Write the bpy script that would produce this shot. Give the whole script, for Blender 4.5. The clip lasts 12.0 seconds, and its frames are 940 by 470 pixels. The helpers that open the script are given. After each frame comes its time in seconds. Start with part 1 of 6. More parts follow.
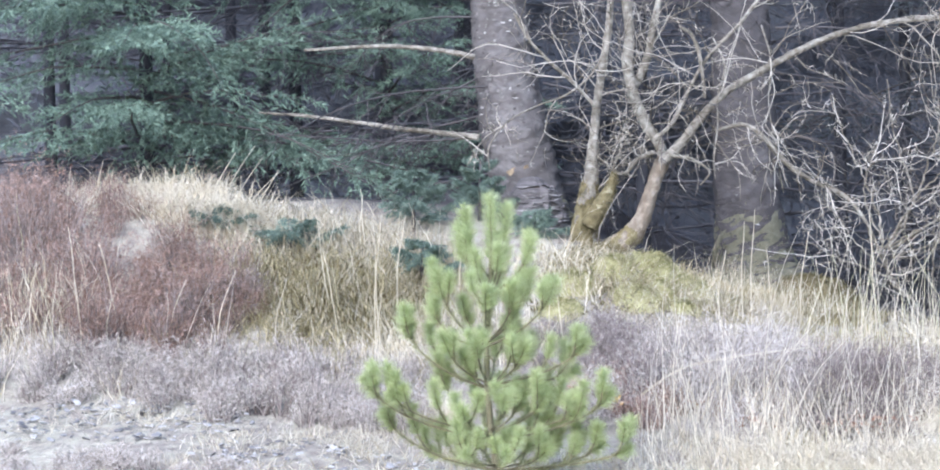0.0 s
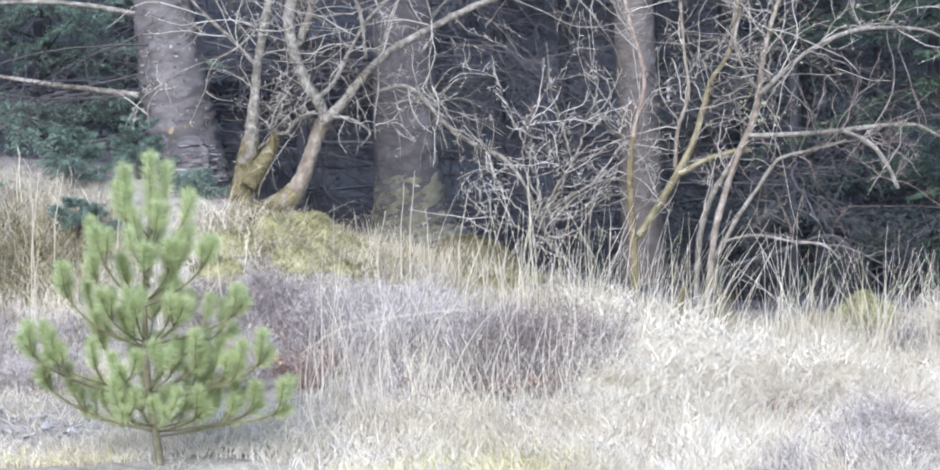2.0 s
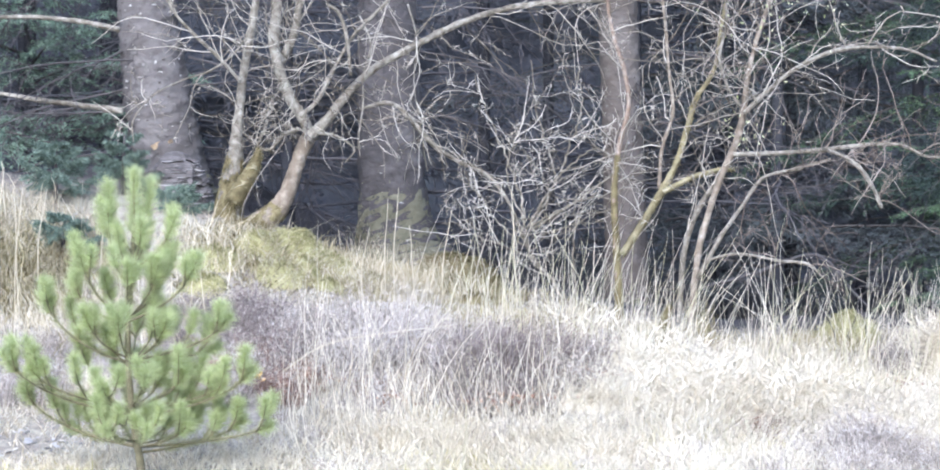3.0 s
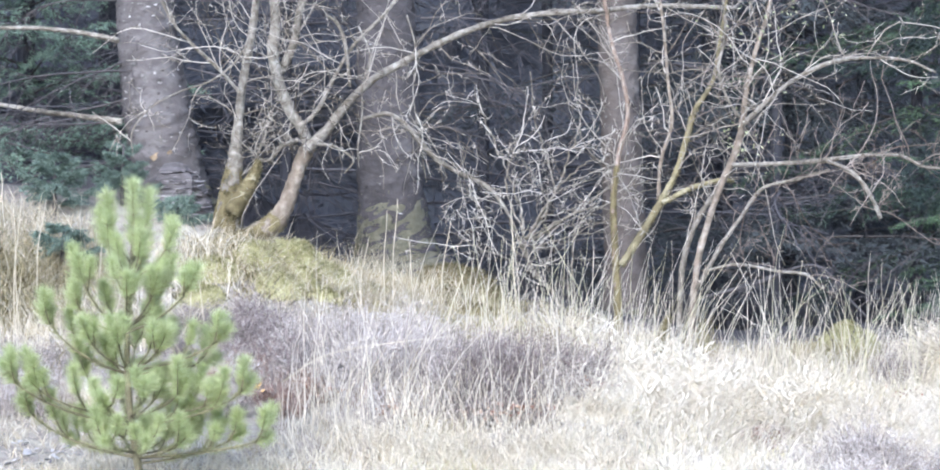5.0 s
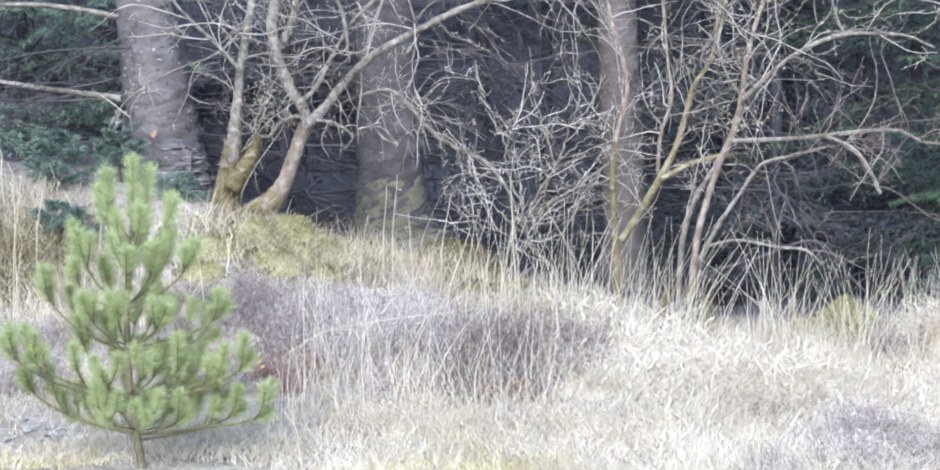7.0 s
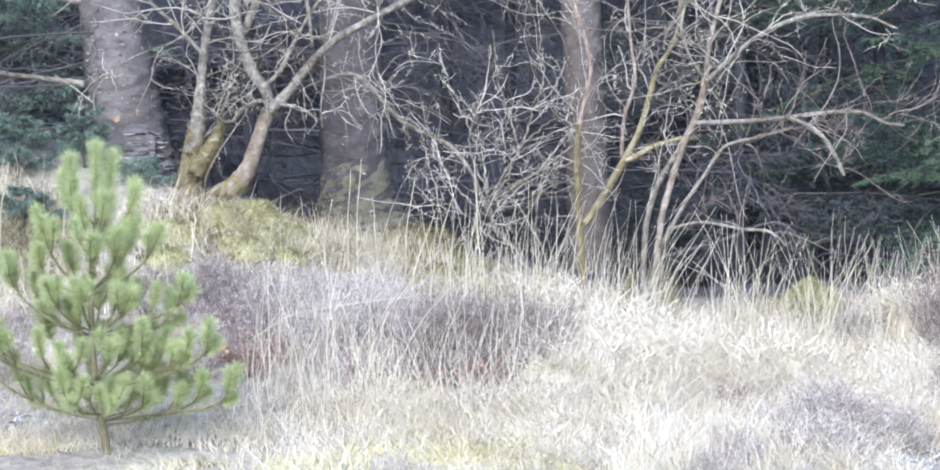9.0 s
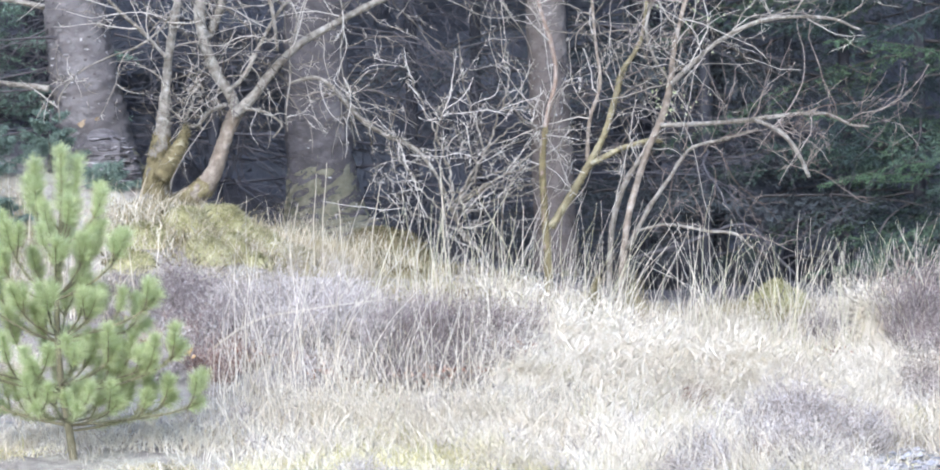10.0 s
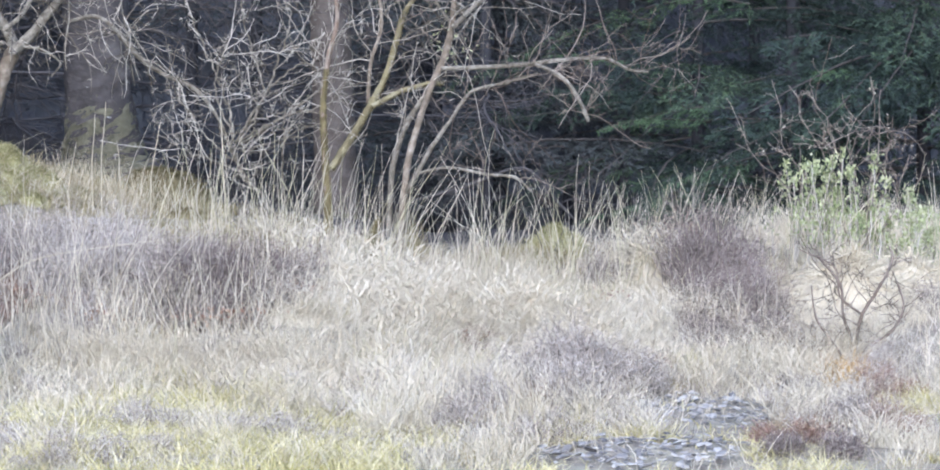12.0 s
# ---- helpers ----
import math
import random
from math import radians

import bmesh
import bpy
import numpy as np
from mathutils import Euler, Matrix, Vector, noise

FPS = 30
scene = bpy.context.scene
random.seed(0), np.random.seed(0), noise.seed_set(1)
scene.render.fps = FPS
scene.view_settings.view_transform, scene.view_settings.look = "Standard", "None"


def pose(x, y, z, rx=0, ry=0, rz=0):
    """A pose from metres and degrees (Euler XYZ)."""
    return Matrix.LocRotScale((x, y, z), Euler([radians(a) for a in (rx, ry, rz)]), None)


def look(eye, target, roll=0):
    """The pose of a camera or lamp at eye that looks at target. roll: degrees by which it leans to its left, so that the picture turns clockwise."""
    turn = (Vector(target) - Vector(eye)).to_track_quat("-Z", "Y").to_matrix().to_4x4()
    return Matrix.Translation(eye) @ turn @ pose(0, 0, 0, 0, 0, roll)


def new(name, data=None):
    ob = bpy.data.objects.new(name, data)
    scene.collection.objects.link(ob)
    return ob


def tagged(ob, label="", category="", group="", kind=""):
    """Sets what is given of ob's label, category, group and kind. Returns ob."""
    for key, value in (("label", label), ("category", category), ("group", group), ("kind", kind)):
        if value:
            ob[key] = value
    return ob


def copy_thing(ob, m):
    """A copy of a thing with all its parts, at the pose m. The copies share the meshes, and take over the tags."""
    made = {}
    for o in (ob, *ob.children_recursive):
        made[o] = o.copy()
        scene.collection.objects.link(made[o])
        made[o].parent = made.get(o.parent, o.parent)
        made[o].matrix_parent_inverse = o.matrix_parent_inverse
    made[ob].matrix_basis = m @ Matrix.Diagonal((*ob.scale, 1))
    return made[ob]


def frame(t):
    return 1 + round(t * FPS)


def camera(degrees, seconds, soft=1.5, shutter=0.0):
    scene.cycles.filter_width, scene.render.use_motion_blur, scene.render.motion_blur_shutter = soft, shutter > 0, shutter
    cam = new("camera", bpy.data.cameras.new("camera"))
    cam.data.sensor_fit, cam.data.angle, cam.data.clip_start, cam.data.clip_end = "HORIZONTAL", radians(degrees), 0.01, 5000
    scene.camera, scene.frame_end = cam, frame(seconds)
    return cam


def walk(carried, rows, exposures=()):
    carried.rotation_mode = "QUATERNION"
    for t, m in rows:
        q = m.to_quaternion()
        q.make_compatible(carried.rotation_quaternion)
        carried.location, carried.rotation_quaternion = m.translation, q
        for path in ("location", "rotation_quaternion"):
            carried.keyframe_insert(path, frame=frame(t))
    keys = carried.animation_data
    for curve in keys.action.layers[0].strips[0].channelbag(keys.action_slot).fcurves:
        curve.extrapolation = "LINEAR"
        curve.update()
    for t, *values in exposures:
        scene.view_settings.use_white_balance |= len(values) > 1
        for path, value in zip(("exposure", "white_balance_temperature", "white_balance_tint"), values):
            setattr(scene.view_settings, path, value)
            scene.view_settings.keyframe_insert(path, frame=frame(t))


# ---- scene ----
# The camera stands still on its legs at the edge of a clearing and pans along the wood's edge.
cam = camera(18.0, 12.0, soft=1.95)
EYE, TILT = 1.6, -1.632
ROWS = [
    (0, 6.875, 0.354, 0.916),
    (0.5, 6.180, 0.354, 0.829),
    (1, 5.444, 0.129, 0.655),
    (1.2, 3.998, 0.207, 0.580),
    (1.5, 2.321, -0.027, 0.472),
    (2, 0.324, -0.491, 0.423),
    (2.5, 0.151, -0.122, 0.229),
    (3, 0.011, -0.160, 0.123),
    (3.2, -0.024, -0.137, 0.120),
    (4.8, 0.017, 0.036, 0.140),
    (5, -0.006, 0.048, 0.143),
    (5.5, 0.000, 0.000, 0.090),
    (6, 0.022, -0.163, 0.165),
    (6.5, 0.056, -0.375, 0.292),
    (7, -0.013, -0.413, 0.231),
    (7.2, -0.152, -0.440, 0.250),
    (8.8, -0.615, -0.760, 0.530),
    (9, -0.699, -0.736, 0.550),
    (9.5, -1.026, -0.715, 0.613),
    (10, -1.357, -0.680, 0.807),
    (10.2, -1.597, -0.733, 0.790),
    (10.5, -2.887, -0.704, 0.773),
    (11, -4.230, -0.795, 0.620),
    (11.2, -4.667, -0.931, 0.560),
    (11.5, -4.901, -1.502, 0.423),
    (12, -5.594, -1.834, 0.241),
]

KELVIN, TINT = 5700, 12.5
EXPOSURES = [(t, stops, KELVIN, TINT) for t, stops in ((0.0, 1.4), (1.2, 1.32), (2.2, 1.25), (3.0, 1.5), (5.0, 1.47), (6.0, 1.45), (6.5, 1.32), (7.2, 1.35), (9.0, 1.38), (10.2, 1.35), (11.0, 1.32), (11.5, 1.12), (12.0, 1.0))]
walk(cam, [(t, pose(0, 0, EYE, TILT) @ pose(0, 0, 0, 0, 0, yaw) @ pose(0, 0, 0, pitch) @ pose(0, 0, 0, 0, roll) @ pose(0, 0, 0, 90))
           for t, yaw, pitch, roll in ROWS], EXPOSURES)

# ---- light: a bright overcast sky, the brightest part high behind the camera ----
SUN_ELEVATION, SUN_AZIMUTH = 36.0, 195.0
world = bpy.data.worlds.new("sky")
scene.world = world
world.use_nodes = True
wn = world.node_tree.nodes
sky = wn.new("ShaderNodeTexSky")
sky.sky_type, sky.sun_disc = "NISHITA", False
sky.sun_elevation, sky.sun_rotation = radians(SUN_ELEVATION), radians(SUN_AZIMUTH)
sky.air_density, sky.dust_density = 1.0, 2.0
wn["Background"].inputs["Strength"].default_value = 0.15
world.node_tree.links.new(sky.outputs["Color"], wn["Background"].inputs["Color"])
sun = new("sun", bpy.data.lights.new("sun", "SUN"))
sun.data.energy, sun.data.angle, sun.data.color = 1.6, radians(40), (1.0, 0.98, 0.97)
sun_way = Vector((math.sin(radians(SUN_AZIMUTH)) * math.cos(radians(SUN_ELEVATION)),
                  math.cos(radians(SUN_AZIMUTH)) * math.cos(radians(SUN_ELEVATION)), math.sin(radians(SUN_ELEVATION))))
sun.matrix_world = look(sun_way * 50, (0, 0, 0))


# ---- materials ----
def material(name, stops, scale=8.0, detail=5.0, rough=0.85, island=0.0, bump=0.0, bump_scale=60.0, stretch=(1, 1, 1), translucent=0.0, per_object=0.0, metres=True):
    """Colour from a ramp over two sizes of noise, plus a part that varies from piece to piece."""
    m = bpy.data.materials.new(name)
    m.use_nodes = True
    nt = m.node_tree
    nodes, link = nt.nodes, nt.links.new
    bsdf = nodes["Principled BSDF"]
    geo = nodes.new("ShaderNodeNewGeometry")
    mapping = nodes.new("ShaderNodeMapping")
    mapping.inputs["Scale"].default_value = stretch
    link(geo.outputs["Position"], mapping.inputs["Vector"])
    n1 = nodes.new("ShaderNodeTexNoise")
    n1.inputs["Scale"].default_value, n1.inputs["Detail"].default_value = scale, detail
    n2 = nodes.new("ShaderNodeTexNoise")
    n2.inputs["Scale"].default_value, n2.inputs["Detail"].default_value = scale * 0.13, 3.0
    for n in (n1, n2):
        link(mapping.outputs["Vector"], n.inputs["Vector"])
    mix = nodes.new("ShaderNodeMath")
    mix.operation = "MULTIPLY_ADD"
    mix.inputs[1].default_value = 0.6
    part_two = nodes.new("ShaderNodeMath")
    part_two.operation = "MULTIPLY"
    part_two.inputs[1].default_value = 0.4
    link(n2.outputs["Fac"], part_two.inputs[0])
    link(n1.outputs["Fac"], mix.inputs[0])
    link(part_two.outputs[0], mix.inputs[2])
    last = mix
    for amount, socket in ((island, geo.outputs["Random Per Island"]), (per_object, None)):
        if amount > 0:
            if socket is None:
                socket = nodes.new("ShaderNodeObjectInfo").outputs["Random"]
            add = nodes.new("ShaderNodeMath")
            add.operation = "MULTIPLY_ADD"
            add.inputs[1].default_value = amount
            shift = nodes.new("ShaderNodeMath")
            shift.operation = "ADD"
            shift.inputs[1].default_value = -amount / 2
            link(last.outputs[0], shift.inputs[0])
            link(socket, add.inputs[0])
            link(shift.outputs[0], add.inputs[2])
            last = add
    ramp = nodes.new("ShaderNodeValToRGB")
    cr = ramp.color_ramp
    while len(cr.elements) < len(stops):
        cr.elements.new(0.5)
    for e, (at, colour) in zip(cr.elements, stops):
        e.position, e.color = at, (*colour, 1)
    link(last.outputs[0], ramp.inputs["Fac"])
    link(ramp.outputs["Color"], bsdf.inputs["Base Color"])
    bsdf.inputs["Roughness"].default_value = rough
    bsdf.inputs["Specular IOR Level"].default_value = 0.25
    if bump > 0:
        n3 = nodes.new("ShaderNodeTexNoise")
        n3.inputs["Scale"].default_value, n3.inputs["Detail"].default_value = bump_scale, 4.0
        link(mapping.outputs["Vector"], n3.inputs["Vector"])
        b = nodes.new("ShaderNodeBump")
        b.inputs["Strength"].default_value, b.inputs["Distance"].default_value = bump, 0.02
        link(n3.outputs["Fac"], b.inputs["Height"])
        link(b.outputs["Normal"], bsdf.inputs["Normal"])
    if translucent > 0:
        tr = nodes.new("ShaderNodeBsdfTranslucent")
        link(ramp.outputs["Color"], tr.inputs["Color"])
        ms = nodes.new("ShaderNodeMixShader")
        ms.inputs["Fac"].default_value = translucent
        link(bsdf.outputs[0], ms.inputs[1])
        link(tr.outputs[0], ms.inputs[2])
        link(ms.outputs[0], nodes["Material Output"].inputs["Surface"])
    return m


M_GROUND = material("peaty_ground", [(0.25, (0.10, 0.085, 0.07)), (0.45, (0.27, 0.245, 0.215)), (0.6, (0.38, 0.365, 0.30)), (0.75, (0.50, 0.475, 0.42))], 14, 8, 0.95, bump=1.0, bump_scale=40)
M_SPRUCE_BARK = material("spruce_bark", [(0.30, (0.055, 0.051, 0.050)), (0.42, (0.095, 0.088, 0.088)), (0.56, (0.125, 0.117, 0.119)), (0.70, (0.19, 0.182, 0.182))], 9, 9, 0.92, bump=0.8, bump_scale=26, stretch=(1, 1, 1.3))
M_BARK_PLATE = material("bark_plate", [(0.30, (0.065, 0.060, 0.058)), (0.5, (0.115, 0.108, 0.107)), (0.72, (0.185, 0.178, 0.176))], 9, 8, 0.92, island=0.5)
M_FLAKE = material("pale_lichen", [(0.3, (0.26, 0.255, 0.25)), (0.7, (0.50, 0.50, 0.495))], 20, 4, 0.9, island=0.5)
M_DEAD = material("dead_twig", [(0.3, (0.05, 0.048, 0.052)), (0.7, (0.115, 0.108, 0.112))], 9, 4, 0.9, island=0.3)
M_BOUGH_WOOD = material("bough_wood", [(0.3, (0.055, 0.051, 0.052)), (0.7, (0.105, 0.098, 0.097))], 9, 4, 0.9)
M_DARK_TWIG = material("brown_twig", [(0.2, (0.09, 0.073, 0.063)), (0.5, (0.19, 0.158, 0.138)), (0.8, (0.35, 0.315, 0.285))], 9, 4, 0.9, island=0.5)
M_LICHEN_BARK = material("lichened_bark", [(0.32, (0.095, 0.085, 0.068)), (0.47, (0.205, 0.188, 0.158)), (0.58, (0.31, 0.295, 0.26)), (0.70, (0.48, 0.47, 0.43))], 26, 9, 0.92, bump=1.0, bump_scale=90)
M_TWIG = material("grey_twig", [(0.2, (0.10, 0.088, 0.07)), (0.45, (0.25, 0.225, 0.19)), (0.75, (0.50, 0.475, 0.425))], 8, 4, 0.85, island=0.7)
M_MOSSY_BARK = material("mossy_bark", [(0.3, (0.12, 0.105, 0.07)), (0.48, (0.215, 0.192, 0.118)), (0.6, (0.30, 0.275, 0.17)), (0.72, (0.44, 0.42, 0.33))], 16, 7, 0.95, bump=1.0, bump_scale=80)
M_RED_BARK = material("reddish_bark", [(0.3, (0.13, 0.105, 0.082)), (0.5, (0.24, 0.205, 0.165)), (0.64, (0.38, 0.345, 0.30)), (0.75, (0.55, 0.52, 0.47))], 22, 8, 0.9, bump=0.9, bump_scale=80)
M_MOSS = material("moss", [(0.3, (0.10, 0.085, 0.045)), (0.5, (0.195, 0.168, 0.092)), (0.7, (0.32, 0.287, 0.165))], 25, 7, 0.98, island=0.4, bump=1.0, bump_scale=120)
M_SPRUCE = material("spruce_needles", [(0.2, (0.022, 0.034, 0.036)), (0.5, (0.036, 0.058, 0.052)), (0.72, (0.058, 0.092, 0.066)), (0.9, (0.105, 0.160, 0.088))], 3, 4, 0.7, island=0.3, per_object=0.5)
M_BRIGHT_SPRUCE = material("fresh_spruce_needles", [(0.2, (0.05, 0.085, 0.055)), (0.5, (0.085, 0.145, 0.085)), (0.8, (0.13, 0.205, 0.115))], 5, 4, 0.7, island=0.5)
# Blue-green needles, lightened: daylight and haze on these trees are in the colour.
M_LIT_BLUE_SPRUCE = material("blue_spruce_needles", [(0.25, (0.085, 0.128, 0.108)), (0.5, (0.14, 0.205, 0.163)), (0.75, (0.20, 0.288, 0.218))], 3, 4, 0.7, island=0.5)
M_YOUNG_SPRUCE = material("young_spruce_needles", [(0.25, (0.075, 0.11, 0.092)), (0.5, (0.135, 0.19, 0.158)), (0.75, (0.22, 0.295, 0.245))], 6, 4, 0.6, island=0.5)
M_PINE = material("pine_needles", [(0.2, (0.25, 0.26, 0.14)), (0.5, (0.40, 0.42, 0.235)), (0.8, (0.56, 0.58, 0.37))], 9, 4, 0.6, island=0.5, translucent=0.5)
M_PINE_TIP = material("pine_tip_needles", [(0.2, (0.37, 0.44, 0.21)), (0.5, (0.54, 0.61, 0.335)), (0.8, (0.67, 0.73, 0.47))], 9, 4, 0.6, island=0.5, translucent=0.5)
M_PINE_BARK = material("pine_bark", [(0.3, (0.13, 0.118, 0.075)), (0.7, (0.265, 0.245, 0.155))], 30, 5, 0.9, bump=0.6, bump_scale=120)
M_STRAW = material("dry_straw", [(0.2, (0.38, 0.32, 0.21)), (0.45, (0.58, 0.53, 0.41)), (0.75, (0.78, 0.74, 0.63))], 4, 4, 0.8, island=0.45, translucent=0.25)
M_DUN = material("dun_straw", [(0.2, (0.26, 0.225, 0.155)), (0.5, (0.43, 0.39, 0.30)), (0.8, (0.62, 0.58, 0.47))], 4, 4, 0.85, island=0.6, translucent=0.2)
M_PALE = material("bleached_straw", [(0.2, (0.49, 0.43, 0.32)), (0.45, (0.68, 0.63, 0.51)), (0.8, (0.82, 0.785, 0.69))], 3, 4, 0.8, island=0.5, translucent=0.25)
M_GREENISH = material("green_straw", [(0.2, (0.34, 0.33, 0.19)), (0.5, (0.60, 0.58, 0.40)), (0.8, (0.78, 0.76, 0.60))], 4, 4, 0.8, island=0.6, translucent=0.25)
M_LIVE = material("living_grass", [(0.2, (0.42, 0.39, 0.15)), (0.5, (0.66, 0.61, 0.33)), (0.8, (0.80, 0.76, 0.52))], 4, 4, 0.8, island=0.5, translucent=0.25)
M_OLIVE = material("olive_straw", [(0.2, (0.19, 0.165, 0.08)), (0.5, (0.36, 0.32, 0.18)), (0.8, (0.60, 0.54, 0.37))], 4, 4, 0.85, island=0.6, translucent=0.2)
M_HEATHER = material("heather", [(0.2, (0.26, 0.225, 0.205)), (0.5, (0.45, 0.415, 0.385)), (0.8, (0.63, 0.60, 0.565))], 2.2, 5, 0.9, island=0.6)
M_DARK_HEATHER = material("dark_heather", [(0.2, (0.105, 0.086, 0.080)), (0.5, (0.22, 0.19, 0.182)), (0.8, (0.40, 0.36, 0.35))], 2.2, 5, 0.9, island=0.6)
M_BUSH = material("maroon_heather", [(0.2, (0.10, 0.080, 0.072)), (0.5, (0.225, 0.188, 0.176)), (0.8, (0.41, 0.36, 0.345))], 2.2, 5, 0.9, island=0.7)
M_WHITE = material("sun_bleached_straw", [(0.2, (0.58, 0.52, 0.39)), (0.5, (0.77, 0.72, 0.61)), (0.78, (0.86, 0.83, 0.74))], 4, 4, 0.8, island=0.5, translucent=0.25)
M_RUST_HEATHER = material("rusty_heather", [(0.2, (0.14, 0.086, 0.068)), (0.5, (0.30, 0.195, 0.158)), (0.8, (0.50, 0.385, 0.325))], 2.2, 5, 0.9, island=0.7)
M_SLATE = material("slate", [(0.2, (0.13, 0.128, 0.135)), (0.5, (0.27, 0.268, 0.275)), (0.8, (0.45, 0.45, 0.45))], 18, 5, 0.85, per_object=0.8, bump=0.4, bump_scale=50)
M_LEAF = material("spring_leaf", [(0.2, (0.27, 0.33, 0.16)), (0.5, (0.43, 0.48, 0.28)), (0.8, (0.60, 0.63, 0.44))], 8, 3, 0.6, island=0.6, translucent=0.3)
M_RUST_LEAF = material("rust_leaf", [(0.2, (0.18, 0.095, 0.065)), (0.5, (0.34, 0.21, 0.15)), (0.8, (0.52, 0.38, 0.29))], 12, 3, 0.8, island=0.6)
M_STUMP = material("weathered_wood", [(0.3, (0.10, 0.094, 0.096)), (0.5, (0.20, 0.19, 0.195)), (0.75, (0.42, 0.41, 0.415))], 22, 7, 0.9, per_object=0.7, bump=0.9, bump_scale=60, stretch=(0.5, 0.5, 2))
M_BUD = material("pale_bud", [(0.3, (0.34, 0.33, 0.27)), (0.7, (0.54, 0.53, 0.46))], 12, 3, 0.8, island=0.6)
M_AMBER = material("amber_leaf", [(0.2, (0.36, 0.21, 0.06)), (0.5, (0.56, 0.35, 0.12)), (0.8, (0.70, 0.50, 0.24))], 12, 3, 0.8, island=0.6)
M_WOUND = material("bare_wood", [(0.3, (0.14, 0.10, 0.065)), (0.5, (0.24, 0.18, 0.115)), (0.7, (0.36, 0.29, 0.20))], 24, 6, 0.9, bump=0.6, bump_scale=60)
M_ORANGE_BARK = material("orange_bark", [(0.3, (0.14, 0.10, 0.075)), (0.5, (0.25, 0.19, 0.15)), (0.62, (0.36, 0.31, 0.27)), (0.72, (0.50, 0.47, 0.43))], 22, 8, 0.9, bump=0.9, bump_scale=80)
M_WOOD_END = material("cut_wood", [(0.3, (0.32, 0.23, 0.10)), (0.5, (0.52, 0.42, 0.24)), (0.7, (0.68, 0.58, 0.38))], 30, 5, 0.85)
# Spruce needles paled and blued: distance haze is put into the colour.
M_HAZY_SPRUCE = material("far_spruce", [(0.3, (0.095, 0.104, 0.132)), (0.7, (0.138, 0.150, 0.180))], 2.5, 6, 0.95, island=0.1)
# Navy backdrop tone: the wood's shade and haze are painted in.
M_WOOD_SHADE = material("deep_wood", [(0.32, (0.062, 0.069, 0.090)), (0.5, (0.080, 0.088, 0.110)), (0.68, (0.100, 0.111, 0.128))], 5, 8, 0.98, island=0.35, bump=1.0, bump_scale=16)
# Twigs and bark inside the wood: its shade is mixed into these blue-greys.
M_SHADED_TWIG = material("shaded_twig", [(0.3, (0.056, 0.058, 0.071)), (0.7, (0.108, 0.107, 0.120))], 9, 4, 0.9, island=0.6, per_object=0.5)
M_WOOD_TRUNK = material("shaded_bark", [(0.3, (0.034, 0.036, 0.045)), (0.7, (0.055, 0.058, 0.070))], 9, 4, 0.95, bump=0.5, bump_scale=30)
M_SHRUB_TWIG = material("lichen_twig", [(0.2, (0.14, 0.125, 0.105)), (0.45, (0.36, 0.335, 0.295)), (0.75, (0.62, 0.60, 0.555))], 8, 4, 0.85, island=0.7)
# Needles inside the wood, flat blue-grey with shade and haze in the colour.
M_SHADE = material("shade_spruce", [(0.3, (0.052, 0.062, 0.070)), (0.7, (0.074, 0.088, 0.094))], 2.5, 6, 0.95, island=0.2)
M_FOOT = material("grey_green_moss", [(0.3, (0.13, 0.125, 0.09)), (0.5, (0.19, 0.185, 0.135)), (0.7, (0.27, 0.265, 0.20))], 22, 7, 0.98, island=0.3, bump=1.0, bump_scale=120)
M_DARK_BARK = material("dark_spruce_bark", [(0.30, (0.040, 0.037, 0.038)), (0.42, (0.068, 0.063, 0.065)), (0.56, (0.092, 0.086, 0.089)), (0.70, (0.145, 0.138, 0.140))], 9, 9, 0.92, bump=0.8, bump_scale=26, stretch=(1, 1, 1.3))
M_BROWN_BARK = material("brown_spruce_bark", [(0.30, (0.060, 0.052, 0.047)), (0.42, (0.095, 0.083, 0.076)), (0.56, (0.125, 0.112, 0.105)), (0.70, (0.20, 0.185, 0.175))], 9, 9, 0.92, bump=0.9, bump_scale=26, stretch=(1, 1, 1.3))
M_CUSHION = material("olive_moss", [(0.3, (0.20, 0.19, 0.085)), (0.5, (0.36, 0.345, 0.175)), (0.7, (0.54, 0.525, 0.32))], 18, 7, 0.98, island=0.6, bump=1.0, bump_scale=110)



def shaded_litter_under_wood(m, y0, y1, colour):
    """Needle litter takes over where the wood begins; its dark tone holds shade too."""
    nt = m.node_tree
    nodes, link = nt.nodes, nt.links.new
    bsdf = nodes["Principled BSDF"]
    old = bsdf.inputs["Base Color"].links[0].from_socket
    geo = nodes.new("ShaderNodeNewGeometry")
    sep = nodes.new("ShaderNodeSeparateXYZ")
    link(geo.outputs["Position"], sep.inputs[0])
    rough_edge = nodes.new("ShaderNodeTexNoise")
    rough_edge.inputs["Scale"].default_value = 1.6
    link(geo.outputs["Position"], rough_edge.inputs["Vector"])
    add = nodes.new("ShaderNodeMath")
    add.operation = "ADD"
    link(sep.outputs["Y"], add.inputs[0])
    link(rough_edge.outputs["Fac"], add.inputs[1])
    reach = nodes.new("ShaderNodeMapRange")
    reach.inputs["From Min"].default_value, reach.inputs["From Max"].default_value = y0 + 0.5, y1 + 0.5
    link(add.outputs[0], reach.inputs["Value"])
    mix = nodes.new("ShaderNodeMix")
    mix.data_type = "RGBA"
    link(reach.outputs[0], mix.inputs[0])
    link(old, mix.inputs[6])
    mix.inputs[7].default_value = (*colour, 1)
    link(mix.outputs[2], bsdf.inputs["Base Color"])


# Blue-grey rather than brown, so the floor carries the wood's shade.
shaded_litter_under_wood(M_GROUND, 17.9, 18.7, (0.072, 0.07, 0.076))
